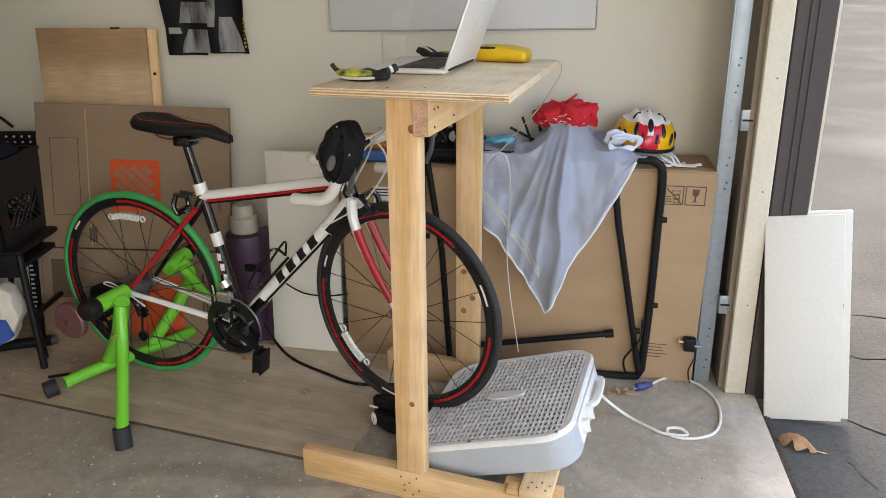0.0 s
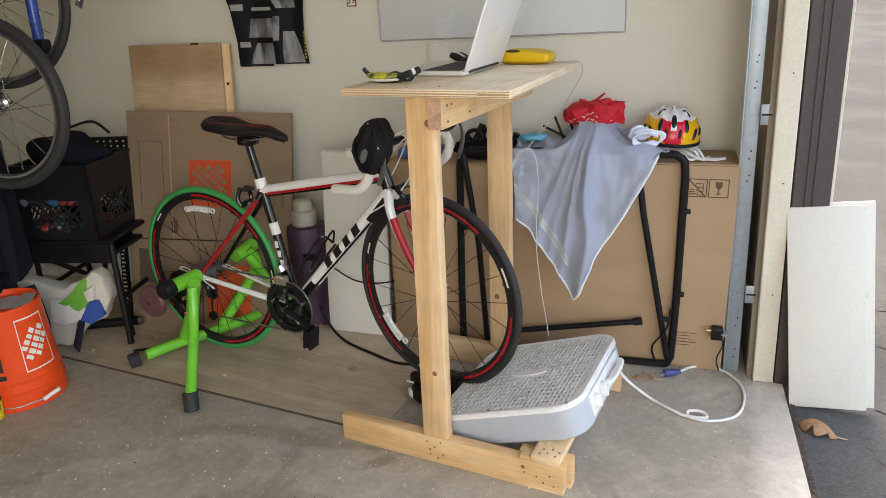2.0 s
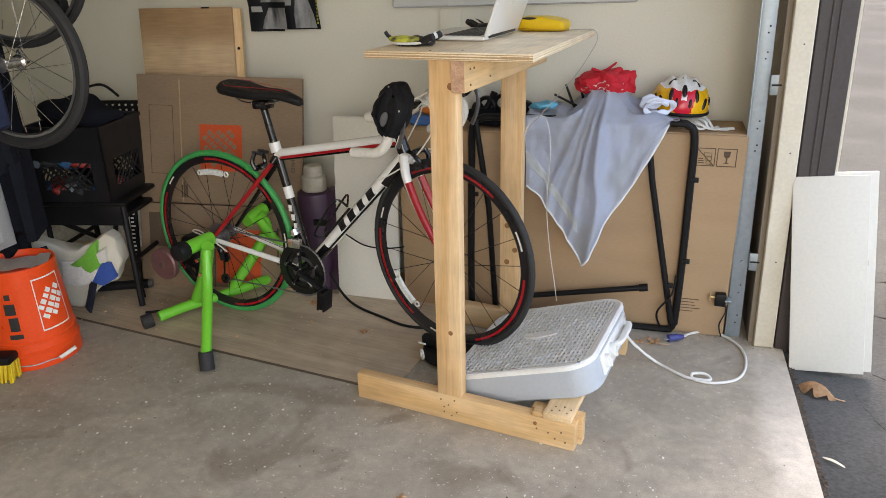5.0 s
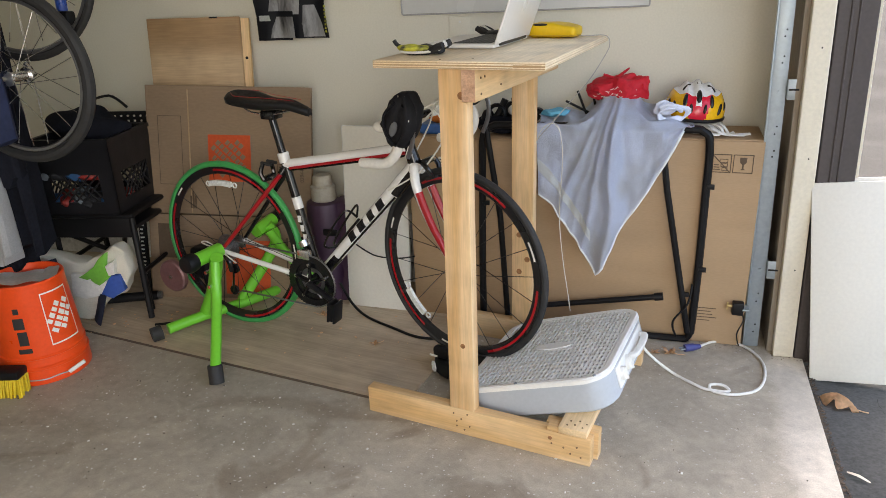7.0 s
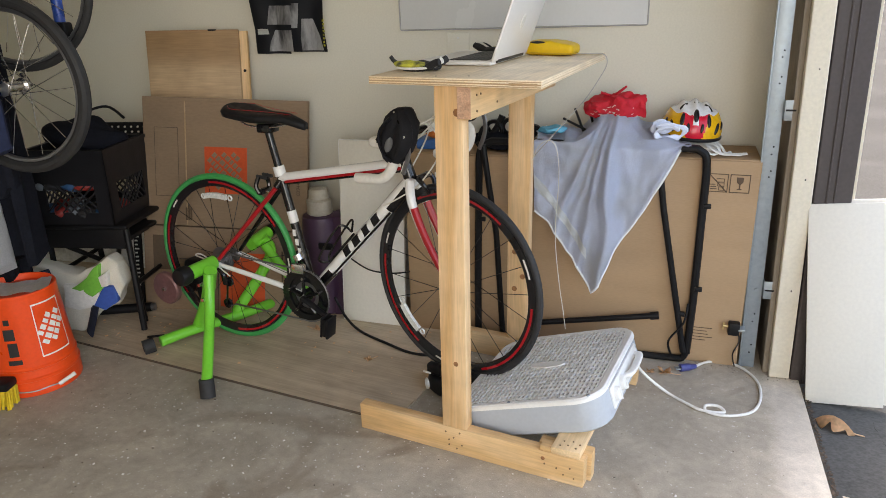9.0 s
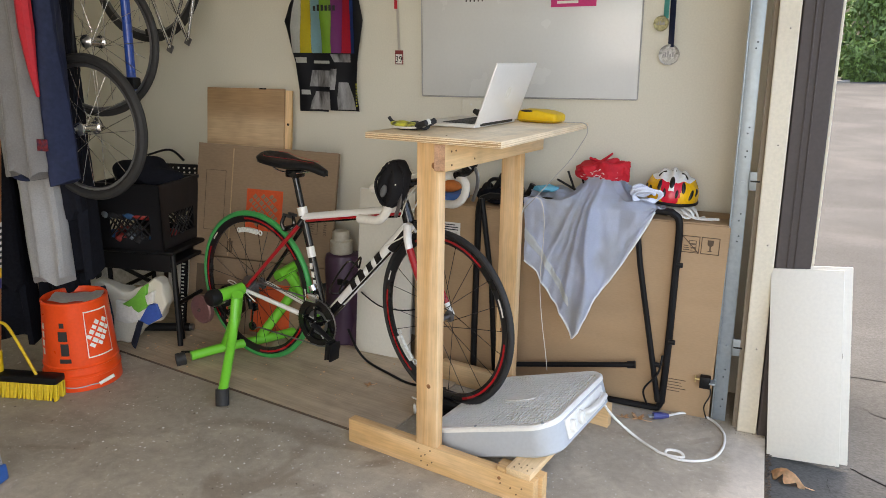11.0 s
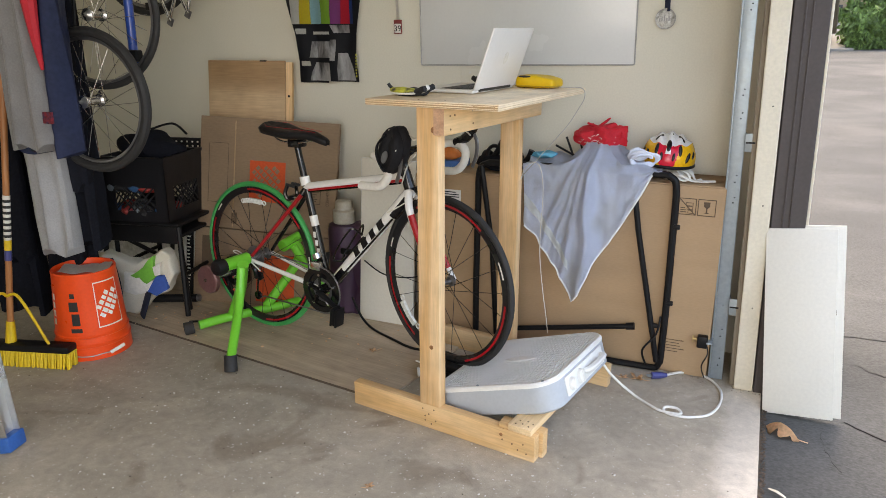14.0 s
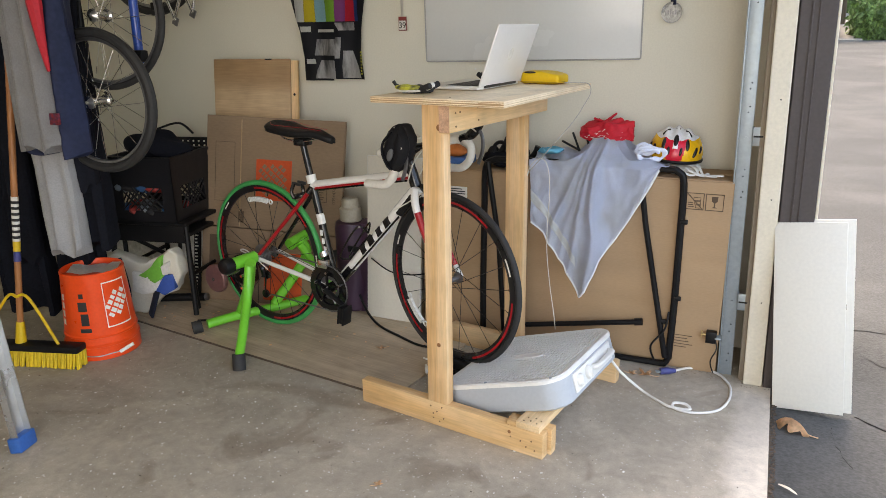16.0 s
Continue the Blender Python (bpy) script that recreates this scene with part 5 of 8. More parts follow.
# ---- cloth helpers ----
def hanging(x0, x1, z0, z1, y, thick, folds, depth, seed, nx=28, nz=24, taper=0.0, sway=0.0):
    """A hanging garment: a closed, folded slab between two heights."""
    bm = bmesh.new()
    rnd = random.Random(seed)
    ph = rnd.random() * 6
    cx, half = (x0 + x1) / 2, (x1 - x0) / 2

    def pt(u, v, side):
        w = half * (1 - taper * v)
        x = cx + w * u + sway * (1 - v)
        f = math.sin(u * folds * 3.1 + ph + 0.9 * math.sin(v * 3 + ph)) * (1 - 0.45 * v)
        n = noise.noise(Vector((x * 9 + seed, v * 4, seed))) + 0.5 * noise.noise(Vector((x * 26 + seed, v * 22, seed)))
        edge = math.sqrt(max(0.0, 1 - abs(u) ** 3))
        yy = y - depth * f - 0.5 * depth * n + side * thick * edge
        z = z0 + (z1 - z0) * v + (0.02 * math.sin(u * 5 + ph) if v == 0 else 0)
        return (x + 0.01 * n, yy, z)

    grid = [[[bm.verts.new(pt(-1 + 2 * i / nx, j / nz, s)) for i in range(nx + 1)] for j in range(nz + 1)] for s in (-1, 1)]
    for s in (0, 1):
        for j in range(nz):
            for i in range(nx):
                q = (grid[s][j][i], grid[s][j][i + 1], grid[s][j + 1][i + 1], grid[s][j + 1][i])
                bm.faces.new(q if s == 0 else q[::-1])
    a, b = grid
    for i in range(nx):
        bm.faces.new((a[0][i + 1], a[0][i], b[0][i], b[0][i + 1]))
        bm.faces.new((a[nz][i], a[nz][i + 1], b[nz][i + 1], b[nz][i]))
    for j in range(nz):
        bm.faces.new((a[j][0], a[j + 1][0], b[j + 1][0], b[j][0]))
        bm.faces.new((a[j + 1][nx], a[j][nx], b[j][nx], b[j + 1][nx]))
    return bm


NAVY = surface("navy_nylon", (0.020, 0.027, 0.062), 0.65, var=0.2, scale=8, fine=60, bump=0.3, spec=0.15)
GREY_FLEECE = surface("grey_fleece", (0.19, 0.187, 0.19), 0.95, var=0.15, scale=10, fine=200, bump=0.4, sheen=0.2)
SWEAT_GREY = surface("sweat_cotton", (0.33, 0.33, 0.335), 0.95, var=0.12, scale=7, fine=180, bump=0.3, sheen=0.15)
RED_CLOTH = surface("red_cloth", (0.50, 0.015, 0.03), 0.7, bump=0.2)
DARK_CLOTH = surface("dark_cloth", (0.011, 0.012, 0.017), 0.95, var=0.25, bump=0.3, spec=0.08)

coat = thing("winter_jacket", "navy padded jacket with grey fleece lining and red piping, hanging up", "jacket")
part("body", hanging(-2.575, -2.295, 0.875, 1.80, -1.13, 0.06, 2.4, 0.03, 4, nx=40, nz=60, taper=0.16), NAVY, coat, "navy quilted shell")
part("lining", hanging(-2.565, -2.34, 0.895, 1.80, -1.19, 0.05, 2.2, 0.018, 9, nx=40, nz=60, taper=0.55), GREY_FLEECE, coat, "grey fleece lining turned out")
bm = bmesh.new()
tube(bm, smooth_path([(-2.33, -1.215, 1.17), (-2.332, -1.222, 1.27), (-2.333, -1.225, 1.39), (-2.333, -1.225, 1.50), (-2.335, -1.22, 1.78)]), [0.005 + 0.02 * min(1, k / 12) for k in range(25)], 8)
part("piping", bm, RED_CLOTH, coat, "red front edge")
bm = bmesh.new()
box(bm, -2.368, -2.318, -1.222, -1.212, 0.985, 1.025)
part("chest_badge", bm, surface("dull_red_stitching", (0.16, 0.012, 0.022), 0.8, var=0.4, scale=90, bump=0.3, tint=(0.02, 0.025, 0.06), tint_amount=1.0), coat, "small red stitched badge")
bm = bmesh.new()
rod(bm, (-3.1, -1.13, 1.80), (-2.2, -1.13, 1.80), 0.014)
rail = solid("hanging_rail", bm, STEEL, "plain metal clothes rail holding hung garments", "clothes rail")
for x in (-3.1, -2.2):
    bm = bmesh.new()
    rod(bm, (x, -1.13, 1.80), (x, -1.13, CEIL), 0.006)
    part("drop_rod", bm, STEEL, rail)
sweat = thing("sweatpants", "grey fleece sweatpants hanging below the jacket", "trousers")
part("leg", hanging(-2.72, -2.585, 0.435, 0.99, -1.05, 0.045, 1.4, 0.018, 14, taper=0.1, sway=0.02), SWEAT_GREY, sweat)
part("leg", hanging(-2.62, -2.495, 0.45, 0.99, -1.075, 0.045, 1.4, 0.018, 17, taper=0.1, sway=0.02), SWEAT_GREY, sweat)
part("waist", hanging(-2.68, -2.52, 0.99, 1.79, -1.06, 0.03, 2, 0.012, 15), SWEAT_GREY, sweat)
for k, (x0, x1, z0, y) in enumerate(((-3.12, -2.80, 0.12, -1.0), (-2.84, -2.62, 0.10, -0.90), (-2.66, -2.46, 0.45, -0.95), (-3.3, -3.0, 0.05, -1.25))):
    g = thing("dark_coat", "long dark coat hanging on the clothes rail", "coat", group="dark coats on the rail")
    part("body", hanging(x0, x1, z0, 1.79, y, 0.05, 3, 0.03, 20 + k, taper=0.1), DARK_CLOTH, g)
    part("sleeve", hanging(x1 - 0.09, x1 + 0.01, z0 + 0.25, 1.6, y - 0.05, 0.035, 1, 0.012, 40 + k), DARK_CLOTH, g)


# ---- hung bicycles ----
def spare_wheel(parent, m, r, spokes=24, name="wheel", fat=0.019):
    w = new(name)
    w.parent = parent
    w.matrix_local = m
    bm = bmesh.new()
    torus(bm, r - fat, fat, None, 64, 10)
    part("tyre", bm, RUBBER, w)
    bm = bmesh.new()
    torus(bm, r - 2 * fat - 0.004, 0.008, None, 64, 6)
    part("rim", bm, GREY_METAL, w)
    bm = bmesh.new()
    lathe(bm, [(0.006, -0.062), (0.008, -0.052), (0.024, -0.044), (0.024, -0.036), (0.016, -0.03), (0.016, 0.03), (0.024, 0.036), (0.024, 0.044), (0.008, 0.052), (0.006, 0.062)], pose(0, 0, 0, 90, 0, 0), 18)
    part("hub", bm, CHROME, w)
    for k in range(spokes):
        a = 2 * math.pi * k / spokes
        s = 1 if k % 2 else -1
        l = 1.2 if (k // 2) % 2 else -1.2
        bm = bmesh.new()
        rod(bm, (0.023 * math.cos(a + l), s * 0.038, 0.023 * math.sin(a + l)), ((r - 0.055) * math.cos(a), 0, (r - 0.055) * math.sin(a)), 0.0011, sides=5)
        part("spoke", bm, CHROME, w)
    return w


BLUE_PAINT = surface("blue_enamel", (0.02, 0.07, 0.34), 0.3, bump=0)


def make_hung_bike():
    ob = thing("hanging_bicycle", "blue bicycle hung from the ceiling with knobbly black tyres", "bicycle")
    spare_wheel(ob, pose(-2.366, -1.0, 1.045, 0, 0, 4), 0.274, name="front_wheel")
    spare_wheel(ob, pose(-2.425, -0.88, 1.36, 0, 0, 10), 0.283, name="rear_wheel", fat=0.013)
    bm = bmesh.new()
    tube(bm, smooth_path([(-2.292, -0.84, 1.18), (-2.287, -0.84, 1.4), (-2.284, -0.84, 1.75)]), 0.017, 12)
    part("frame_tube", bm, BLUE_PAINT, ob, "blue painted tube")
    bm = bmesh.new()
    tube(bm, smooth_path([(-2.284, -0.84, 1.75), (-2.33, -0.88, 2.0), (-2.37, -0.9, CEIL - 0.002)]), 0.012, 10)
    part("ceiling_hook", bm, STEEL, ob)
    bm = bmesh.new()
    tube(bm, smooth_path([(-2.42, -0.985, 1.29), (-2.43, -0.95, 1.5), (-2.40, -0.90, 1.8), (-2.37, -0.9, CEIL - 0.002)]), 0.006, 8)
    part("hanging_cord", bm, BLACK, ob)
    part("chain_lock", block(-2.325, -2.25, -0.87, -0.83, 1.185, 1.23, 0.008), BLACK, ob)
    for s in (-1, 1):
        bm = bmesh.new()
        tube(bm, [(-2.365, -1.0 + s * 0.065, 1.04), (-2.395, -1.0 + s * 0.07, 1.077)], 0.009, 8)
        part("axle_skewer", bm, CHROME, ob)
    return ob


make_hung_bike()


def make_wall_bike():
    ob = thing("wall_bicycle", "bicycle with bare metal stays hung on the wall", "bicycle")
    spare_wheel(ob, pose(-2.745, -0.27, 1.705, 0, 0, 0), 0.335, 28, "rear_wheel")
    for a, b, r in (((-2.74, -0.33, 1.76), (-2.602, -0.30, 1.345), 0.009), ((-2.66, -0.33, 1.80), (-2.492, -0.30, 1.378), 0.009), ((-2.42, -0.32, 1.72), (-2.602, -0.30, 1.36), 0.008), ((-2.40, -0.30, 1.72), (-2.492, -0.30, 1.39), 0.008)):
        bm = bmesh.new()
        rod(bm, a, b, r)
        part("stay", bm, CHROME, ob, "bare silver tube")
    for p in ((-2.602, -0.30, 1.345), (-2.492, -0.30, 1.378)):
        bm = bmesh.new()
        box(bm, -0.016, 0.016, -0.004, 0.004, -0.022, 0.016, Matrix.Translation(p) @ pose(0, 0, 0, 0, 30, 0))
        part("dropout", soften(bm, 0.003), GREY_METAL, ob)
    bm = bmesh.new()
    rod(bm, (-2.745, -0.30, 1.71), (-2.745, 0.0, 1.75), 0.012)
    part("wall_hook", bm, STEEL, ob)
    bm = bmesh.new()
    box(bm, -2.75, -2.69, -0.30, -0.24, 1.395, 1.43)
    part("mud_flap", soften(bm, 0.004), BLACK, ob)


make_wall_bike()


# ---- stacked chairs with crate ----
def make_chair():
    ob = thing("stacking_chair", "black plastic stacking chair with tube legs, holding a crate", "chair", pose(-2.66, -0.42, 0, 0, 0, 12))
    part("seat", block(-0.21, 0.21, -0.22, 0.20, 0.435, 0.455, 0.012, 3), BLACK, ob)
    bm = bmesh.new()
    box(bm, -0.20, 0.20, 0.20, 0.222, 0.56, 0.80, pose(0, 0, 0, -6, 0, 0))
    back = part("backrest", soften(bm, 0.012, 3), BLACK, ob, "perforated black plastic backrest")
    for i in range(9):
        for j in range(2):
            bm = bmesh.new()
            rod(bm, (-0.12 + 0.03 * i, 0.265, 0.735 + 0.022 * j), (-0.12 + 0.03 * i, 0.269, 0.735 + 0.022 * j), 0.005, sides=6)
            part("perforation", bm, LABEL_WHITE, back)
    for sx in (-1, 1):
        bm = bmesh.new()
        tube(bm, [(sx * 0.19, -0.19, 0.44), (sx * 0.215, -0.23, 0.0)], 0.0125, 10)
        part("leg", bm, BLACK, ob)
        bm = bmesh.new()
        tube(bm, [(sx * 0.19, 0.25, 0.72), (sx * 0.19, 0.19, 0.44), (sx * 0.21, 0.25, 0.0)], 0.0125, 10)
        part("leg", bm, BLACK, ob)
        bm = bmesh.new()
        tube(bm, [(sx * 0.165, -0.16, 0.43), (sx * 0.18, -0.15, 0.0)], 0.011, 10)
        part("leg", bm, BLACK, ob)
    part("seat_apron", block(-0.20, 0.20, -0.20, -0.19, 0.35, 0.435, 0.004), BLACK, ob)
    part("seat_pan", block(-0.195, 0.195, -0.18, 0.19, 0.375, 0.395, 0.008), BLACK, ob, "second black seat nested underneath")
    for sx in (-1, 1):
        bm = bmesh.new()
        tube(bm, [(sx * 0.20, -0.21, 0.20), (sx * 0.20, 0.21, 0.20)], 0.010, 8)
        part("side_rail", bm, BLACK, ob)
        bm = bmesh.new()
        tube(bm, [(sx * 0.14, -0.17, 0.37), (-sx * 0.13, 0.19, 0.02)], 0.010, 8)
        part("cross_brace", bm, BLACK, ob)
    bm = bmesh.new()
    tube(bm, smooth_path([(0.02, 0.24, 0.80), (-0.06, 0.25, 0.85), (-0.18, 0.24, 0.82)]), 0.006, 6)
    part("strap", bm, BLACK, ob)


make_chair()
CRATE = surface("crate_plastic", (0.010, 0.010, 0.012), 0.42, var=0.2, scale=15, bump=0.08, spec=0.4)


def make_crate():
    ob = thing("milk_crate", "black lattice plastic milk crate full of odds and ends", "crate", pose(-2.45, -0.60, 0.456, 0, 0, 12))
    S, H = 0.325, 0.30

    def wall(name, m):
        bm = bmesh.new()
        box(bm, 0, S, 0, 0.008, H - 0.14, H, m)
        box(bm, 0, S, 0, 0.008, 0, 0.05, m)
        box(bm, 0, 0.06, 0, 0.008, 0.05, H - 0.14, m)
        box(bm, S - 0.06, S, 0, 0.008, 0.05, H - 0.14, m)
        frame_bm, bm = bm, bmesh.new()
        for k in range(-5, 11):
            for s in (-1, 1):
                x0 = 0.02 + 0.032 * k
                a, b = Vector((x0, 0.004, 0.05)), Vector((x0 + s * 0.11, 0.004, H - 0.14))
                if s < 0:
                    a.x += 0.1
                    b.x += 0.1
                if min(a.x, b.x) > 0.03 and max(a.x, b.x) < S - 0.03:
                    rod(bm, m @ a, m @ b, 0.004, sides=5)
        box(frame_bm, -0.004, S + 0.004, -0.005, 0.012, H - 0.014, H, m)
        side = part(name, frame_bm, CRATE, ob, smooth=False)
        tagged(part("lattice", bm, CRATE, side, smooth=False), kind="stuff")
        return side

    wall("front_wall", pose(-S, 0, 0))
    wall("side_wall", pose(0, 0, 0, 0, 0, 90))
    wall("rear_wall", pose(-S, S - 0.008, 0))
    wall("side_wall", pose(-S + 0.008, 0, 0, 0, 0, 90))
    part("base", block(-S, 0, 0, S, 0.0, 0.008, 0.002), CRATE, ob)


make_crate()
ODD = [surface("blue_oddment", (0.015, 0.07, 0.17), 0.6), surface("red_oddment", (0.24, 0.02, 0.015), 0.6), surface("pale_oddment", (0.16, 0.19, 0.22), 0.6), surface("dark_oddment", (0.012, 0.012, 0.014), 0.6)]
ODD_NAME = ("blue", "red", "pale grey", "black")
rnd = random.Random(11)
for k in range(20):
    bm = bmesh.new()
    bmesh.ops.create_icosphere(bm, subdivisions=2, radius=1, matrix=Matrix.Diagonal((0.045 + 0.02 * rnd.random(), 0.032 + 0.015 * rnd.random(), 0.028, 1)))
    sag(bm, k, 0.010, 30)
    lay = k // 10
    c = k % 4
    solid("oddment", bm, ODD[c], ODD_NAME[c] + " plastic oddment lying in the milk crate", "oddment", pose(-2.45, -0.60, 0.456, 0, 0, 12) @ pose(-0.295 + 0.058 * (k % 5) + 0.01, 0.045 + 0.10 * ((k % 10) // 5) * (1 + lay), 0.045 + 0.11 * lay, 0, 0, rnd.random() * 180), group="oddments in the crate")
bm = bmesh.new()
bmesh.ops.create_icosphere(bm, subdivisions=4, radius=1, matrix=Matrix.Diagonal((0.17, 0.10, 0.07, 1)))
sag(bm, 2, 0.035, 9)
solid("black_bag", bm, DARK_CLOTH, "crumpled black cloth bag on top of the crate", "bag", pose(-2.68, -0.44, 0.765, 0, 0, 10))

# ---- tote, bucket, broom, ladder ----
CANVAS = surface("canvas", (0.66, 0.62, 0.52), 0.85, var=0.1, scale=10, fine=240, bump=0.3)
STRAP = surface("navy_webbing", (0.012, 0.016, 0.035), 0.8, bump=0.2)
BAG_GREEN = surface("green_print", (0.16, 0.48, 0.06), 0.6)
BAG_BLUE = surface("blue_print", (0.03, 0.09, 0.36), 0.6)


def make_tote():
    ob = thing("tote_bag", "cream canvas tote bag with navy straps slumped on the floor", "bag", pose(-2.615, -0.645, 0.0095, 0, 0, 14))
    def sheet(outline_, y, depth, round_, seed, wob):
        bm = bmesh.new()
        f = bm.faces.new([bm.verts.new((x, y, z)) for x, z in outline_])
        ext = bmesh.ops.extrude_face_region(bm, geom=[f])
        bmesh.ops.translate(bm, vec=(0, -depth, 0), verts=[v for v in ext["geom"] if isinstance(v, bmesh.types.BMVert)])
        bmesh.ops.bevel(bm, geom=bm.edges[:], offset=round_, segments=3, profile=0.5, affect="EDGES", clamp_overlap=True)
        bmesh.ops.triangulate(bm, faces=[f for f in bm.faces if len(f.verts) > 4])
        bmesh.ops.subdivide_edges(bm, edges=[e for e in bm.edges if e.calc_length() > 0.04], cuts=2)
        for v in bm.verts:
            v.co += noise.noise_vector(v.co * 16 + Vector((seed, 0, 0))) * wob
            v.co.z = max(v.co.z, 0.0)
        return bm

    part("sack", sheet([(-0.16, 0.0), (-0.21, 0.09), (-0.25, 0.27), (-0.18, 0.295), (-0.09, 0.27), (0.0, 0.25), (0.06, 0.29), (0.125, 0.325), (0.165, 0.30), (0.175, 0.20), (0.14, 0.13), (0.05, 0.085), (-0.03, 0.0)], 0.05, 0.08, 0.010, 2, 0.014), CANVAS, ob, angle=70)
    bm = bmesh.new()
    tube(bm, smooth_path([(-0.27, -0.02, 0.25), (-0.22, -0.05, 0.275), (-0.15, -0.06, 0.262), (-0.10, -0.07, 0.235)], 6), [0.012 + 0.004 * math.sin(k) for k in range(19)], 8, flat=0.4)
    part("loose_edge", bm, CANVAS, ob, "folded cream canvas edge")
    for pts, r in (([(-0.135, -0.045, 0.275), (-0.105, -0.062, 0.20), (-0.095, -0.066, 0.11), (-0.11, -0.064, 0.03)], 0.024), ([(0.055, -0.05, 0.125), (0.04, -0.066, 0.065), (0.02, -0.07, 0.010)], 0.032)):
        bm = bmesh.new()
        tube(bm, smooth_path(pts, 6), r, 8, flat=0.25)
        part("handle", bm, STRAP, ob)
    for m, p, k in ((LABEL_WHITE, [(-0.075, 0.12), (-0.065, 0.215), (0.03, 0.21), (0.095, 0.165), (0.06, 0.115), (-0.02, 0.105)], 1), (BAG_GREEN, [(-0.025, 0.20), (0.04, 0.245), (0.10, 0.305), (0.095, 0.235), (0.11, 0.205), (0.05, 0.165)], 2),
                    (BAG_BLUE, [(0.05, 0.13), (0.105, 0.205), (0.142, 0.212), (0.152, 0.14), (0.10, 0.112)], 3), (LABEL_WHITE, [(0.09, 0.25), (0.125, 0.275), (0.13, 0.215), (0.10, 0.21)], 4)):
        part("printed_wrapper", sheet(p, -0.030, 0.018 + 0.002 * k, 0.002, 7 + k, 0.008), m, ob, angle=70)


make_tote()
ORANGE_PLASTIC = surface("orange_plastic", (0.86, 0.075, 0.012), 0.35, var=0.06, scale=14, bump=0.04)


def make_bucket():
    ob = thing("bucket", "orange plastic bucket upside down with white paper on top", "bucket", pose(-2.53, -1.02, 0.0, 0, 0, 13) @ Matrix.Diagonal((0.94, 0.94, 1, 1)))
    bm = bmesh.new()
    prof = [(0.150, 0.0), (0.157, 0.002), (0.157, 0.008), (0.1555, 0.055), (0.158, 0.058), (0.158, 0.066), (0.1525, 0.070), (0.150, 0.095), (0.1535, 0.098), (0.1535, 0.104), (0.149, 0.108), (0.1315, 0.345), (0.1325, 0.362), (0.129, 0.367), (0.125, 0.365), (0.122, 0.345), (0.0, 0.343)]
    lathe(bm, prof, None, 56)
    part("shell", bm, ORANGE_PLASTIC, ob)

    def wrap(name, a0, a1, z0, z1, mat, label="", lift=0.0008, n=14, parent=ob):
        bm = bmesh.new()
        g = []
        for k in range(n + 1):
            a = radians(a0 + 21 + (a1 - a0) * k / n)
            col = []
            for z in (z0, z1):
                r = 0.149 - 0.0175 * (z - 0.108) / 0.237 + lift
                for q in (r, r + 0.0009):
                    col.append(bm.verts.new((q * math.cos(a), q * math.sin(a), z)))
            g.append(col)
        for a, b in zip(g, g[1:]):
            for i, j in ((0, 1), (1, 3), (3, 2), (2, 0)):
                bm.faces.new((a[i], a[j], b[j], b[i]))
        bm.faces.new(g[0])
        bm.faces.new(g[-1])
        return part(name, bm, mat, parent, label)

    # blank printed square with slanting marks
    wrap("logo_edge", -62, -16, 0.322, 0.327, LABEL_WHITE)
    wrap("logo_edge", -62, -16, 0.135, 0.140, LABEL_WHITE)
    wrap("logo_edge", -62, -60.6, 0.14, 0.322, LABEL_WHITE, n=2)
    wrap("logo_edge", -17.4, -16, 0.14, 0.322, LABEL_WHITE, n=2)
    def tilted(u0, v0, w, h, turn):
        """A slanting blank block on the bucket's side, in metres round and up from the print's middle."""
        bm = bmesh.new()
        ct, st = math.cos(radians(turn)), math.sin(radians(turn))
        g = []
        for i in range(4):
            col = []
            for j in range(2):
                p, q = w * (i / 3 - 0.5), h * (j - 0.5)
                u, v = u0 + p * ct - q * st, v0 + p * st + q * ct
                z = 0.231 + v
                r = 0.149 - 0.0175 * (z - 0.108) / 0.237 + 0.0008
                a = radians(-18) + u / 0.14
                for d in (0, 0.0009):
                    col.append(bm.verts.new(((r + d) * math.cos(a), (r + d) * math.sin(a), z)))
            g.append(col)
        for a, b in zip(g, g[1:]):
            for i, j in ((0, 1), (1, 3), (3, 2), (2, 0)):
                bm.faces.new((a[i], a[j], b[j], b[i]))
        bm.faces.new(g[0])
        bm.faces.new(g[-1])
        part("logo_mark", bm, LABEL_WHITE, ob)

    for off, count in ((-0.030, 4), (0.0, 6), (0.026, 4)):
        for k in range(count):
            along = (k - (count - 1) / 2) * 0.0225
            tilted(along * 0.59 + off * 0.81, along * 0.81 - off * 0.59, 0.017 if k % 2 else 0.014, 0.024 if off == 0 else 0.020, 54)
    for a0, a1, z0, z1 in ((-103, -95, 0.27, 0.29), (-106, -91, 0.215, 0.255), (-103, -90, 0.155, 0.205), (-106, -88, 0.125, 0.142)):
        wrap("printed_block", a0, a1, z0, z1, INK, n=5)
    for k in range(4):
        wrap("lettering_bar", -146, -139, 0.15 + 0.035 * k, 0.175 + 0.035 * k, LABEL_WHITE, n=3)
    bm = bmesh.new()
    tube(bm, smooth_path([(0.160 * math.cos(radians(a)), 0.160 * math.sin(radians(a)), z) for a, z in ((-120, 0.064), (-100, 0.04), (-80, 0.026), (-60, 0.022), (-42, 0.026))] + [(0.165, -0.085, 0.035), (0.195, -0.07, 0.055)]), 0.0022, 6)
    bail = part("bail", bm, STEEL, ob)
    bm = bmesh.new()
    rod(bm, (0.15, -0.095, 0.03), (0.20, -0.066, 0.058), 0.0075)
    part("grip", bm, WHITE_PLASTIC, bail)


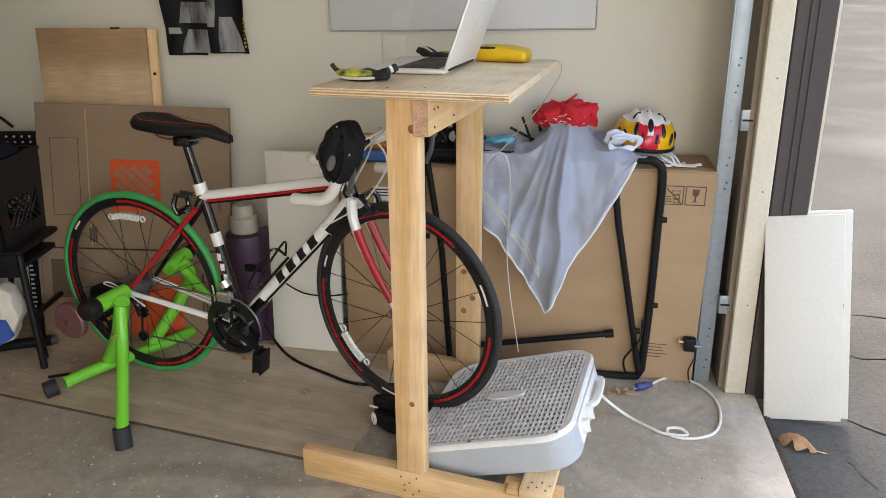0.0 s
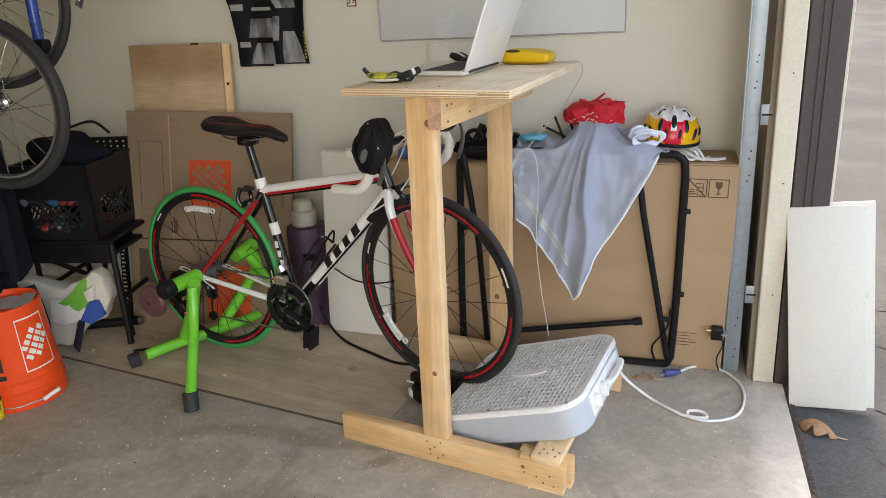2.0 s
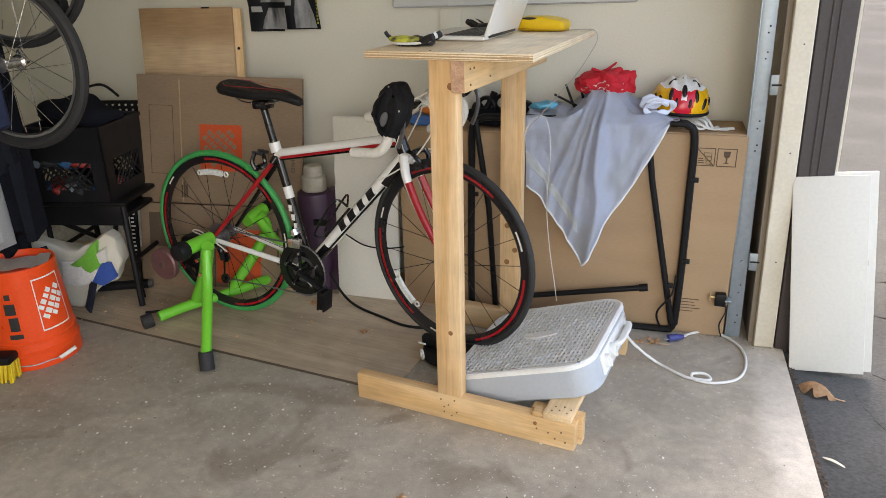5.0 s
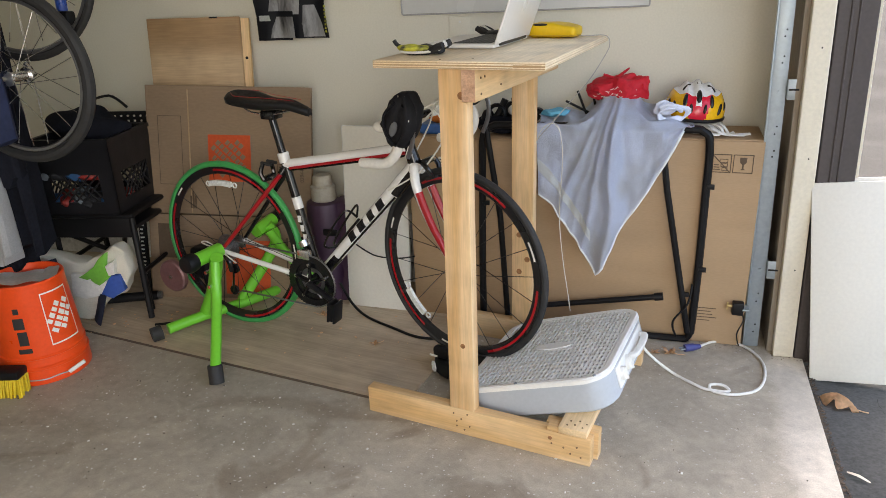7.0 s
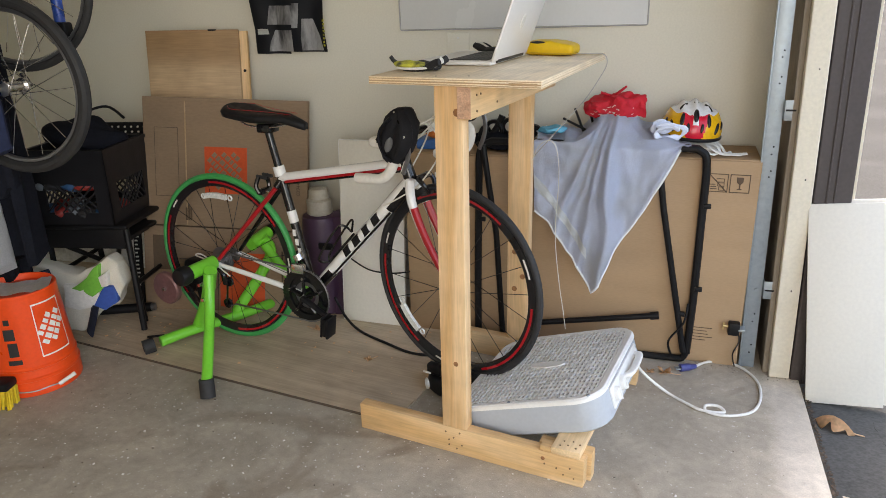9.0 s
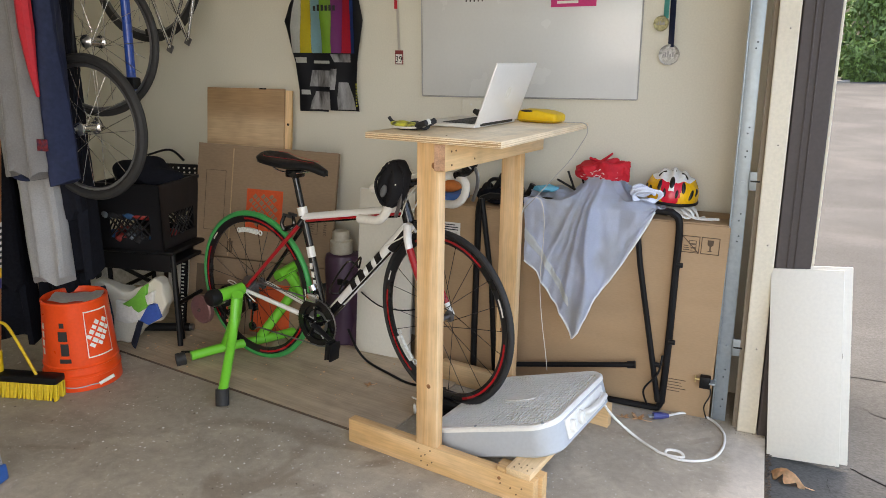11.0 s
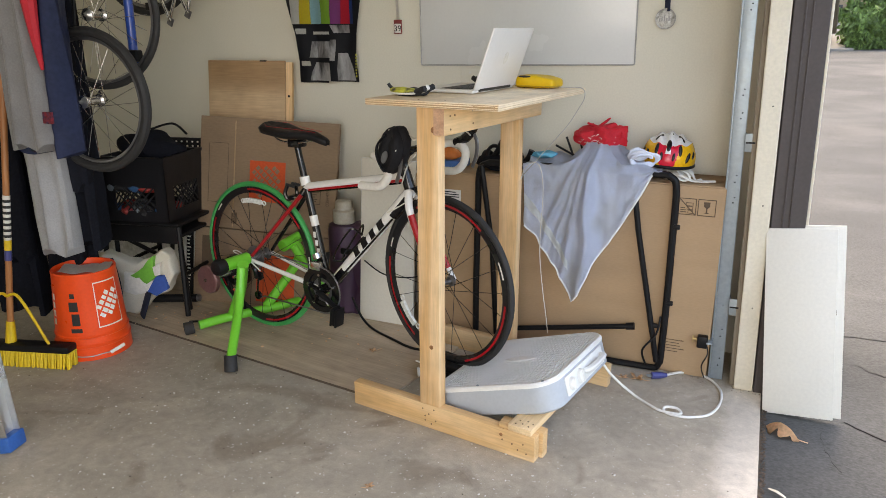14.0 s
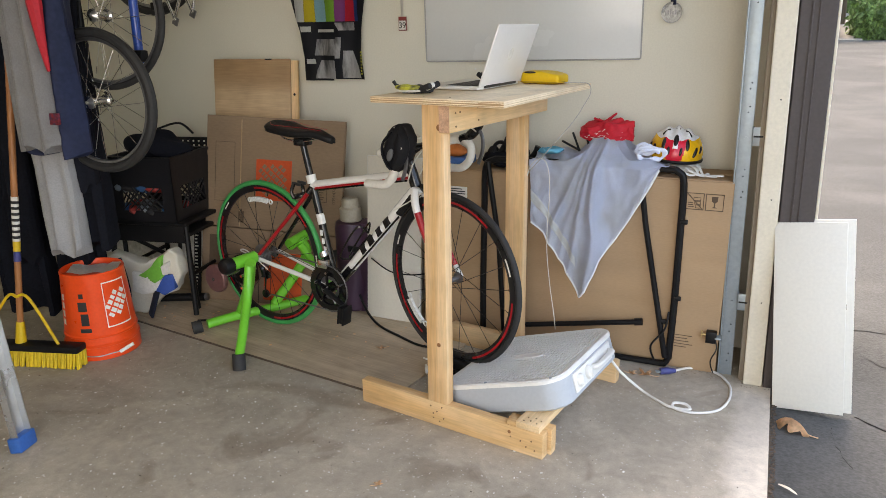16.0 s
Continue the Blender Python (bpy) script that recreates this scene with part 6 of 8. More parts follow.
make_bucket()
bm = bmesh.new()
vs = [[bm.verts.new((x, y, 0.004 * math.sin(x * 60) + 0.006 * noise.noise(Vector((x * 20, y * 20, 1))) + (0.012 if x > 0.06 else 0))) for x in np.linspace(-0.085, 0.105, 12)] for y in np.linspace(-0.06, 0.06, 8)]
for a, b in zip(vs, vs[1:]):
    for i in range(11):
        bm.faces.new((a[i], a[i + 1], b[i + 1], b[i]))
bmesh.ops.solidify(bm, geom=bm.faces[:], thickness=0.003)
solid("paper_sheet", bm, LABEL_WHITE, "white crumpled papers lying on the bucket", "paper", pose(-2.53, -1.02, 0.356, 0, 4, 38))

BRISTLE = surface("yellow_bristle", (0.72, 0.50, 0.02), 0.7, var=0.15, island=0.12)
YELLOW_ENAMEL = surface("yellow_enamel", (0.72, 0.48, 0.02), 0.4)
HANDLE_WOOD = wood("varnished_handle", (0.42, 0.17, 0.06), (0.30, 0.10, 0.03), 8, "Z", 0.4)


def make_broom():
    m = pose(-2.45, -1.195, 0, 0, 0, 16.5)
    ob = thing("push_broom", "push broom with yellow bristles and a wooden handle", "broom", m)
    part("head_block", block(-0.60, -0.004, -0.02, 0.045, 0.062, 0.092, 0.008), BLACK, ob)
    bm = bmesh.new()
    rnd = random.Random(5)
    for i in range(86):
        for j in range(4):
            x, y = -0.596 + 0.592 * i / 85, -0.014 + 0.016 * j
            dx, dy = (rnd.random() - 0.5) * 0.012, -0.006 - 0.008 * (3 - j) / 3 + (rnd.random() - 0.5) * 0.006
            rod(bm, (x, y, 0.064), (x + dx, y + dy, 0.001 + 0.004 * rnd.random()), 0.0035, 0.0045, 5)
    tagged(part("bristles", bm, BRISTLE, ob, "dense yellow bristles", smooth=False), kind="stuff")
    inv = m.inverted()
    base, top = inv @ Vector((-2.715, -1.258, 0.09)), inv @ Vector((-2.640, -1.10, 1.45))
    bm = bmesh.new()
    rod(bm, base.lerp(top, 0.05), top, 0.0125, sides=14)
    pole = part("handle", bm, HANDLE_WOOD, ob, "brown varnished wooden handle")
    bm = bmesh.new()
    rod(bm, base, base.lerp(top, 0.065), 0.022, 0.016)
    part("socket", bm, YELLOW_ENAMEL, ob)
    for s in (-1, 1):
        bm = bmesh.new()
        tube(bm, smooth_path([base.lerp(top, 0.145) + Vector((0, -0.015, 0)), base.lerp(top, 0.14) + Vector((s * 0.05, -0.01, 0.0)), Vector((base.x + s * 0.17, 0.01, 0.09))]), 0.006, 8)
        part("brace", bm, YELLOW_ENAMEL, ob)
    for a, b, mt, lb in ((0.28, 0.31, YELLOW_ENAMEL, ""), (0.31, 0.44, LABEL_WHITE, "white printed sleeve"), (0.25, 0.28, PLUG_BLUE, "")):
        bm = bmesh.new()
        rod(bm, base.lerp(top, a), base.lerp(top, b), 0.0138, sides=14)
        sl = part("sleeve", bm, mt, pole, lb)
        if mt is LABEL_WHITE:
            for k in range(7):
                bm = bmesh.new()
                rod(bm, base.lerp(top, a + 0.008 + 0.017 * k), base.lerp(top, a + 0.016 + 0.017 * k), 0.0142, sides=14)
                part("lettering_bar", bm, INK, sl)


make_broom()
LADDER_BLUE = surface("blue_rubber", (0.02, 0.11, 0.38), 0.5)


def make_ladder():
    ob = thing("step_ladder", "aluminium step ladder with blue plastic feet", "ladder")
    for dx, dy in ((0, 0), (-0.30, -0.30)):
        a, b = Vector((-2.135 + dx, -1.70 + dy, 0.0)), Vector((-2.30 + dx, -1.67 + dy, 1.25))
        q = (b - a).to_track_quat("Z", "Y").to_matrix().to_4x4()
        m = Matrix.Translation(a) @ q
        L = (b - a).length
        bm = bmesh.new()
        box(bm, -0.034, 0.034, -0.0015, 0.0015, 0.03, L, m @ pose(0, 0, 0, 0, 0, 30))
        box(bm, -0.034, -0.031, 0.0016, 0.022, 0.03, L, m @ pose(0, 0, 0, 0, 0, 30))
        box(bm, 0.031, 0.034, 0.0016, 0.022, 0.03, L, m @ pose(0, 0, 0, 0, 0, 30))
        rail_ = part("rail", bm, ALU, ob, "ribbed aluminium side rail", smooth=False)
        bm = bmesh.new()
        box(bm, -0.042, 0.042, -0.012, 0.03, 0.0, 0.052, m @ pose(0, 0, 0, 0, 0, 30))
        foot = part("foot", soften(bm, 0.006), LADDER_BLUE, rail_, "blue plastic foot")
        for z in (0.03, 0.16, 0.20):
            bm = bmesh.new()
            p0 = m @ pose(0, 0, 0, 0, 0, 30) @ Vector((0, -0.0135 if z < 0.05 else -0.004, z))
            p1 = m @ pose(0, 0, 0, 0, 0, 30) @ Vector((0, -0.009 if z < 0.05 else -0.001, z))
            rod(bm, p0, p1, 0.006, sides=10)
            part("rivet", bm, CHROME, rail_)
    for k in (0.3, 0.55, 0.8):
        p = Vector((-2.135, -1.70, 0)).lerp(Vector((-2.30, -1.67, 1.25)), k)
        bm = bmesh.new()
        box(bm, 0, 0.42, -0.04, 0.04, -0.012, 0.012, Matrix.Translation(p) @ pose(0, 0, 0, 0, 0, 225))
        part("tread", soften(bm, 0.003), ALU, ob)


make_ladder()

# ---- low items by the wall ----
bm = bmesh.new()
rod(bm, (-2.80, -0.585, 0.03), (-2.49, -0.44, 0.03), 0.02)
pump = solid("black_tube", bm, BLACK, "black plastic tube lying on the plywood", "tube")
bm = bmesh.new()
rod(bm, (-2.49, -0.44, 0.03), (-2.475, -0.433, 0.03), 0.017)
part("end_plug", bm, GREY_METAL, pump)
strip = thing("printed_strip", "narrow dark board with pale printed marks beside the boxes", "board", pose(-2.60, -0.40, 0.009, -11, 0, 10.5))
part("board", block(0, 0.034, 0, 0.012, 0, 0.50, 0.002), BLACK, strip)
part("printed_marks", bars(0.006, 0.026, 0.03, 0.46, -0.0002, 24, 0.007), WHITE_PLASTIC, strip)
bm = bmesh.new()
rod(bm, (-2.335, -0.665, 0.0145), (-2.27, -0.63, 0.0145), 0.005)
solid("marker_pen", bm, BLACK, "small black pen lying on the plywood", "pen")
structure("wall_base", block(WEST, -1.4, -0.012, -0.001, 0.0, 0.33, 0.003), surface("block_wall", (0.70, 0.71, 0.72), 0.85, var=0.2, scale=9, fine=60, bump=0.4, tint=(0.20, 0.20, 0.20), tint_amount=0.7), "bare grey concrete base of the garage wall", "wall base")

PURPLE = surface("purple_plastic", (0.052, 0.022, 0.050), 0.45, var=0.1)
TAN_CAP = surface("tan_cap", (0.36, 0.33, 0.27), 0.5)
jug = thing("drink_jug", "tall dark purple insulated jug with a tan screw cap", "jug", pose(-1.755, -0.215, 0.009))
bm = bmesh.new()
lathe(bm, [(0.070, 0.0), (0.078, 0.01), (0.078, 0.40), (0.072, 0.425), (0.05, 0.43)], None, 32)
part("body", bm, PURPLE, jug)
bm = bmesh.new()
lathe(bm, [(0.046, 0.43), (0.052, 0.435), (0.052, 0.49), (0.046, 0.495), (0.042, 0.498), (0.040, 0.53), (0.034, 0.538), (0.01, 0.54)], None, 32)
part("cap", bm, TAN_CAP, jug, "tan plastic screw cap")
part("handle_band", block(0.02, 0.085, -0.082, -0.07, 0.30, 0.33, 0.006), BLACK, jug)
bm = bmesh.new()
bmesh.ops.create_cube(bm, size=1, matrix=pose(-1.648, -0.20, 0.225) @ Matrix.Diagonal((0.09, 0.10, 0.43, 1)))
bmesh.ops.subdivide_edges(bm, edges=bm.edges[:], cuts=6, use_grid_fill=True)
sag(bm, 6, 0.02, 11)
solid("black_pouch", bm, PURPLE, "dark purple fabric pouch standing by the wall", "pouch")
bm = bmesh.new()
tube(bm, smooth_path([(-1.66, -0.33, 0.12), (-1.60, -0.36, 0.05), (-1.52, -0.40, 0.016), (-1.38, -0.47, 0.016), (-1.25, -0.52, 0.016), (-1.10, -0.50, 0.016)]), 0.0055, 8)
solid("black_cable", bm, BLACK, "thick black cable lying along the plywood", "cable")
bm = bmesh.new()
tube(bm, smooth_path([(-1.60, -0.31, 0.30), (-1.50, -0.325, 0.255), (-1.40, -0.325, 0.25), (-1.33, -0.315, 0.26)]), 0.003, 6)
solid("thin_cable", bm, BLACK, "thin dark cable hanging across the white board", "cable")

# ---- towel, bandana, helmet ----
TERRY = surface("grey_terry", (0.67, 0.73, 0.87), 0.95, var=0.14, scale=9, fine=300, bump=0.7, tint=(0.56, 0.585, 0.61), tint_amount=0.85, sheen=0.15)
TERRY_BAND = surface("woven_band", (0.74, 0.77, 0.78), 0.9, var=0.06, fine=300, bump=0.2)


def make_towel():
    ob = thing("towel", "blue-grey terry towel draped over the table frame", "towel")
    bm = bmesh.new()
    hem = [(0.0, 0.56), (0.10, 0.52), (0.24, 0.43), (0.36, 0.35), (0.45, 0.285), (0.50, 0.315), (0.55, 0.375), (0.59, 0.44), (0.64, 0.475), (0.72, 0.535), (0.86, 0.655), (0.95, 0.74), (1.0, 0.79)]

    def low(s):
        for (a, za), (b, zb) in zip(hem, hem[1:]):
            if a <= s <= b:
                return za + (zb - za) * (s - a) / (b - a)
        return hem[-1][1]

    def crest(x):
        return 0.800 + 0.088 * math.exp(-((x + 0.580) / 0.075) ** 2) + 0.016 * math.exp(-((x + 0.42) / 0.05) ** 2)

    apex = Vector((-0.575, 0, 0.975))
    # folds that fan out below the pile: angle, width, height
    folds = ((-0.60, 0.07, 0.014), (-0.40, 0.040, 0.026), (-0.27, 0.028, 0.014), (-0.17, 0.030, 0.026), (-0.03, 0.060, 0.058), (0.20, 0.10, 0.012), (0.58, 0.10, 0.014))
    nx, nf, nb = 110, 60, 22

    def point(s, t):
        """The front of the cloth: s across, t from the hem up to the tube."""
        x = -0.852 + 0.512 * s
        zt = crest(x)
        z = low(s) + (zt - low(s)) * t
        d = zt - z
        ang = math.atan2(x - apex.x, apex.z - z) + 0.05 * noise.noise(Vector((x * 7, z * 5, 3)))
        out = 0.0
        for a, w, h in folds:
            q = (ang - a) / w
            out += h * math.exp(1 - math.sqrt(1 + 1.6 * q * q))
        out *= min(1, d * 5 + 0.25)
        out += 0.012 * noise.noise(Vector((s * 5 - t * 2, t * 3, 7))) + 0.004 * noise.noise(Vector((x * 34, z * 22, 1)))
        xx = x + 0.04 * (0.47 - s) * (1 - t) + 0.005 * noise.noise(Vector((x * 20, z * 12, 2)))
        lean = 1.25 * max(0.0, z - 0.785) * min(1, (zt - 0.80) / 0.03)
        return Vector((xx, -0.337 - out - 0.02 * min(1, d * 4) + lean, z + 0.012 * math.sin(math.pi * t)))

    cols = []
    for i in range(nx + 1):
        s = i / nx
        x = -0.852 + 0.512 * s
        zt = crest(x)
        mound = 0.016 * math.exp(-((x + 0.585) / 0.09) ** 2) + 0.006
        col = [point(s, j / nf) for j in range(nf + 1)]
        base = col[-1]
        for j in range(1, nb + 1):
            t = j / nb
            rise = mound * math.sin(min(1, t * 1.3) * math.pi / 2)
            crimp = (0.010 * math.sin(31 * s + 3 * t) + 0.012 * noise.noise(Vector((s * 16, t * 5, 9)))) * min(1, 3 * t)
            col.append(Vector((x + 0.01 * math.sin(9 * t + 7 * s), base.y + (-0.075 - base.y) * t, zt + rise + crimp)))
        cols.append([bm.verts.new(p) for p in col])
    for a, b in zip(cols, cols[1:]):
        for j in range(nf + nb):
            bm.faces.new((a[j], b[j], b[j + 1], a[j + 1]))
    bmesh.ops.solidify(bm, geom=bm.faces[:], thickness=0.005)
    part("drape", bm, TERRY, ob, angle=80)
    bm = bmesh.new()
    tube(bm, [point(k / 60, 0.0) + Vector((0, 0.002, 0)) for k in range(61)], 0.004, 6)
    part("hem", bm, TERRY_BAND, ob)
    bm = bmesh.new()
    strip = []
    for k in range(31):
        s = 0.40 * k / 30
        zt = crest(-0.852 + 0.512 * s)
        strip.append([bm.verts.new(point(s, h / (zt - low(s))) + Vector((0, -0.0032, 0))) for h in (0.075, 0.088, 0.101, 0.114)])
    for a, b in zip(strip, strip[1:]):
        for j in range(3):
            bm.faces.new((a[j], b[j], b[j + 1], a[j + 1]))
    bmesh.ops.solidify(bm, geom=bm.faces[:], thickness=0.0015)
    part("woven_band", bm, TERRY_BAND, ob, "flat pale woven band", angle=80)
    for k0, (cx, cz, r0) in enumerate(((-0.405, 0.838, 0.046), (-0.430, 0.850, 0.030))):
        bm = bmesh.new()
        pts, rad = [], []
        for k in range(40):
            a = 0.4 + k / 39 * (2.6 * math.pi)
            r = r0 * (0.55 + 0.45 * k / 39)
            w = noise.noise(Vector((k * 0.21, k0 * 3.0, 5)))
            pts.append((cx + 1.25 * r * math.cos(a) + 0.008 * w, -0.295 + 0.02 * k0 + 0.4 * r * math.cos(a + 0.6), cz + 0.62 * r * math.sin(a) + 0.006 * w))
            rad.append(0.0085 + 0.004 * w + 0.002 * math.sin(k * 0.9))
        tube(bm, pts, rad, 10, flat=0.6)
        part("rolled_corner", bm, TERRY, ob, "rolled towel corner")


make_towel()
BANDANA = surface("red_bandana", (0.56, 0.010, 0.025), 0.75, var=0.12, scale=20, bump=0.2)
ob = thing("bandana", "red paisley bandana knotted on top of the towel", "bandana")
bm = bmesh.new()
bmesh.ops.create_icosphere(bm, subdivisions=4, radius=1, matrix=pose(-0.590, -0.165, 0.900, 0, -7, 0) @ Matrix.Diagonal((0.105, 0.075, 0.045, 1)))
sag(bm, 12, 0.024, 18)
sag(bm, 13, 0.012, 40)
sag(bm, 14, 0.005, 90)
part("fabric_fold", bm, BANDANA, ob)
bm = bmesh.new()
for k in range(22):
    u = (k % 11) / 10 * 2 - 1
    c = Vector((-0.592 + 0.075 * u, -0.236 + 0.040 * u * u, 0.885 + 0.020 * (k // 11) + 0.006 * math.sin(k * 1.7) - 0.010 * u * u))
    tube(bm, smooth_path([c + Vector((-0.006, 0, 0.004 * math.cos(k))), c, c + Vector((0.003, 0, 0.006 * math.sin(k * 2.1))), c + Vector((0.006, 0, 0.002))], 3), 0.0011, 5)
part("paisley_print", bm, LABEL_WHITE, ob, "white paisley print")
bm = bmesh.new()
tube(bm, smooth_path([(-0.60, -0.17, 0.935), (-0.575, -0.18, 0.955), (-0.555, -0.18, 0.972)]), [0.014, 0.013, 0.012, 0.011, 0.010, 0.010, 0.009, 0.009, 0.008, 0.008, 0.007, 0.006, 0.003], 8, flat=0.5)
part("knot_tail", bm, BANDANA, ob)
bm = bmesh.new()
tube(bm, smooth_path([(-0.60, -0.17, 0.935), (-0.625, -0.19, 0.945), (-0.64, -0.19, 0.95)]), 0.009, 8, flat=0.5)
part("knot_tail", bm, BANDANA, ob)

H_WHITE = surface("helmet_white", (0.72, 0.72, 0.72), 0.2, bump=0)
H_RED = surface("helmet_red", (0.60, 0.012, 0.035), 0.2, bump=0)
H_YELLOW = surface("helmet_yellow", (0.78, 0.42, 0.015), 0.2, bump=0)


def make_helmet():
    ob = thing("bicycle_helmet", "red, yellow and white bicycle helmet resting on the carton", "helmet", pose(-0.332, -0.15, 0.832, 0, 4, 4))
    bm = bmesh.new()
    bmesh.ops.create_uvsphere(bm, u_segments=128, v_segments=64, radius=1)
    bmesh.ops.delete(bm, geom=[v for v in bm.verts if v.co.z < -0.22], context="VERTS")
    for f in bm.faces:
        c = f.calc_center_median()
        rim = abs(c.x)
        f.material_index = 0 if (c.z > 0.62 and rim < 0.80) or (rim < 0.10 and c.z > 0.30) else (1 if rim < 0.30 + 0.22 * c.z else 2)
    for v in bm.verts:
        rib = 0.02 * math.cos(v.co.x * 16)
        v.co = Vector((v.co.x * 0.100, v.co.y * 0.125, v.co.z * (0.092 + rib * 0.3)))
    bmesh.ops.solidify(bm, geom=bm.faces[:], thickness=0.012)
    part("shell", bm, (H_WHITE, H_RED, H_YELLOW), ob)
    for x, a, s, t in ((0.0, 38, 0.017, 0), (-0.042, 30, 0.015, 14), (0.042, 30, 0.015, -14), (-0.072, 14, 0.014, 35), (0.072, 14, 0.014, -35), (0.0, 74, 0.016, 0), (-0.04, 66, 0.013, 10), (0.04, 66, 0.013, -10), (-0.088, 30, 0.011, 40), (0.088, 30, 0.011, -40), (-0.022, 12, 0.010, 10), (0.022, 12, 0.010, -10)):
        sx = x / 0.100
        zz = math.sin(radians(a)) * math.sqrt(max(0, 1 - sx * sx))
        yy = -math.cos(radians(a)) * math.sqrt(max(0, 1 - sx * sx))
        p = Vector((x, yy * 0.125, zz * 0.092))
        nrm = Vector((sx / 0.1, yy / 0.125, zz / 0.092)).normalized()
        q = nrm.to_track_quat("Z", "Y").to_matrix().to_4x4()
        bm = bmesh.new()
        bmesh.ops.create_uvsphere(bm, u_segments=16, v_segments=8, radius=1, matrix=Matrix.Translation(p - nrm * 0.001) @ q @ pose(0, 0, 0, 0, 0, t) @ Matrix.Diagonal((s * 0.55, s * 1.6, 0.006, 1)))
        part("vent", bm, FRAME_BLACK, ob, "dark air vent")
    bm = bmesh.new()
    torus(bm, 1.0, 0.05, Matrix.Translation((0, 0, -0.022)) @ Matrix.Diagonal((0.098, 0.123, 0.123, 1)) @ pose(0, 0, 0, 90, 0, 0), 48, 8)
    part("rim_trim", bm, BLACK, ob)


make_helmet()
ob = thing("helmet_straps", "tangled white straps lying on the carton", "strap")
for pts in ([(-0.29, -0.22, 0.80), (-0.25, -0.25, 0.79), (-0.23, -0.25, 0.765), (-0.19, -0.24, 0.762), (-0.15, -0.22, 0.762)], [(-0.30, -0.20, 0.80), (-0.27, -0.26, 0.785), (-0.235, -0.265, 0.768), (-0.215, -0.24, 0.763), (-0.20, -0.21, 0.763)],
            [(-0.27, -0.20, 0.80), (-0.235, -0.22, 0.785), (-0.215, -0.25, 0.765), (-0.17, -0.25, 0.762)], [(-0.33, -0.24, 0.80), (-0.30, -0.27, 0.785), (-0.26, -0.27, 0.766), (-0.24, -0.25, 0.775), (-0.26, -0.22, 0.79)]):
    bm = bmesh.new()
    tube(bm, smooth_path(pts, 8), 0.006, 8, flat=0.45)
    part("strap", bm, CORD_WHITE, ob)
bm = bmesh.new()
bmesh.ops.create_icosphere(bm, subdivisions=3, radius=1, matrix=pose(-0.30, -0.19, 0.775) @ Matrix.Diagonal((0.07, 0.055, 0.022, 1)))
sag(bm, 21, 0.012, 30)
part("net_pouch", bm, CORD_WHITE, ob, "white net pouch")

# ---- things on the cartons ----
ob = thing("bike_parts", "black bicycle clamps and mounts piled on a carton", "bicycle parts")
for k, (x, z, r) in enumerate(((-1.02, 0.79, 0.03), (-0.965, 0.80, 0.026), (-0.93, 0.775, 0.03), (-1.06, 0.765, 0.028))):
    bm = bmesh.new()
    torus(bm, r, 0.008, pose(x, -0.20 + 0.02 * (k % 2), z + 0.02, 0, 20 * k, 25 * k), 24, 8, 1.6)
    part("clamp_ring", bm, BLACK, ob)
for pts in ([(-1.08, -0.22, 0.75), (-1.02, -0.20, 0.80), (-0.99, -0.19, 0.86)], [(-0.98, -0.18, 0.755), (-0.94, -0.2, 0.80), (-0.955, -0.2, 0.87)], [(-0.93, -0.2, 0.76), (-0.88, -0.2, 0.79), (-0.86, -0.2, 0.83)]):
    bm = bmesh.new()
    tube(bm, smooth_path(pts), 0.013, 8)
    part("lever", bm, BLACK, ob)
bm = bmesh.new()
bmesh.ops.create_icosphere(bm, subdivisions=3, radius=1, matrix=pose(-0.99, -0.18, 0.765) @ Matrix.Diagonal((0.12, 0.07, 0.032, 1)))
sag(bm, 31, 0.02, 18)
part("pouch", bm, DARK_CLOTH, ob)
bm = bmesh.new()
bmesh.ops.create_icosphere(bm, subdivisions=3, radius=1, matrix=pose(-1.235, -0.19, 0.795, 0, 10, 0) @ Matrix.Diagonal((0.06, 0.05, 0.026, 1)))
sag(bm, 33, 0.012, 22)
solid("orange_glove", bm, surface("orange_cloth", (0.62, 0.17, 0.03), 0.7, bump=0.2), "crumpled orange glove lying on a blue case", "glove")
solid("blue_case", block(-1.31, -1.16, -0.25, -0.12, 0.735, 0.772, 0.008, 3), surface("blue_plastic", (0.04, 0.14, 0.40), 0.45), "flat blue plastic case on a carton", "case")
bm = bmesh.new()
bmesh.ops.create_icosphere(bm, subdivisions=3, radius=1, matrix=pose(-0.80, -0.22, 0.822) @ Matrix.Diagonal((0.048, 0.045, 0.012, 1)))
sag(bm, 35, 0.012, 34)
solid("blue_cloth", bm, surface("light_blue_cloth", (0.10, 0.40, 0.55), 0.8, bump=0.3), "small crumpled light blue cloth on the towel", "cloth")
ob = thing("tent_pegs", "thin dark rods sticking up beside the towel", "rods")
for a, b in (((-0.70, -0.14, 0.80), (-0.735, -0.14, 0.885)), ((-0.67, -0.15, 0.80), (-0.775, -0.15, 0.85)), ((-0.66, -0.13, 0.80), (-0.68, -0.13, 0.865))):
    bm = bmesh.new()
    rod(bm, a, b, 0.0045, sides=8)
    part("rod", bm, BLACK, ob)

# ---- on the desk ----
TOP = 1.098
LAPTOP_ALU = surface("laptop_aluminium", (0.80, 0.79, 0.77), 0.40, 0.25, var=0.02, bump=0.0)
KEY_BLACK = surface("laptop_keys", (0.015, 0.015, 0.016), 0.5, bump=0)


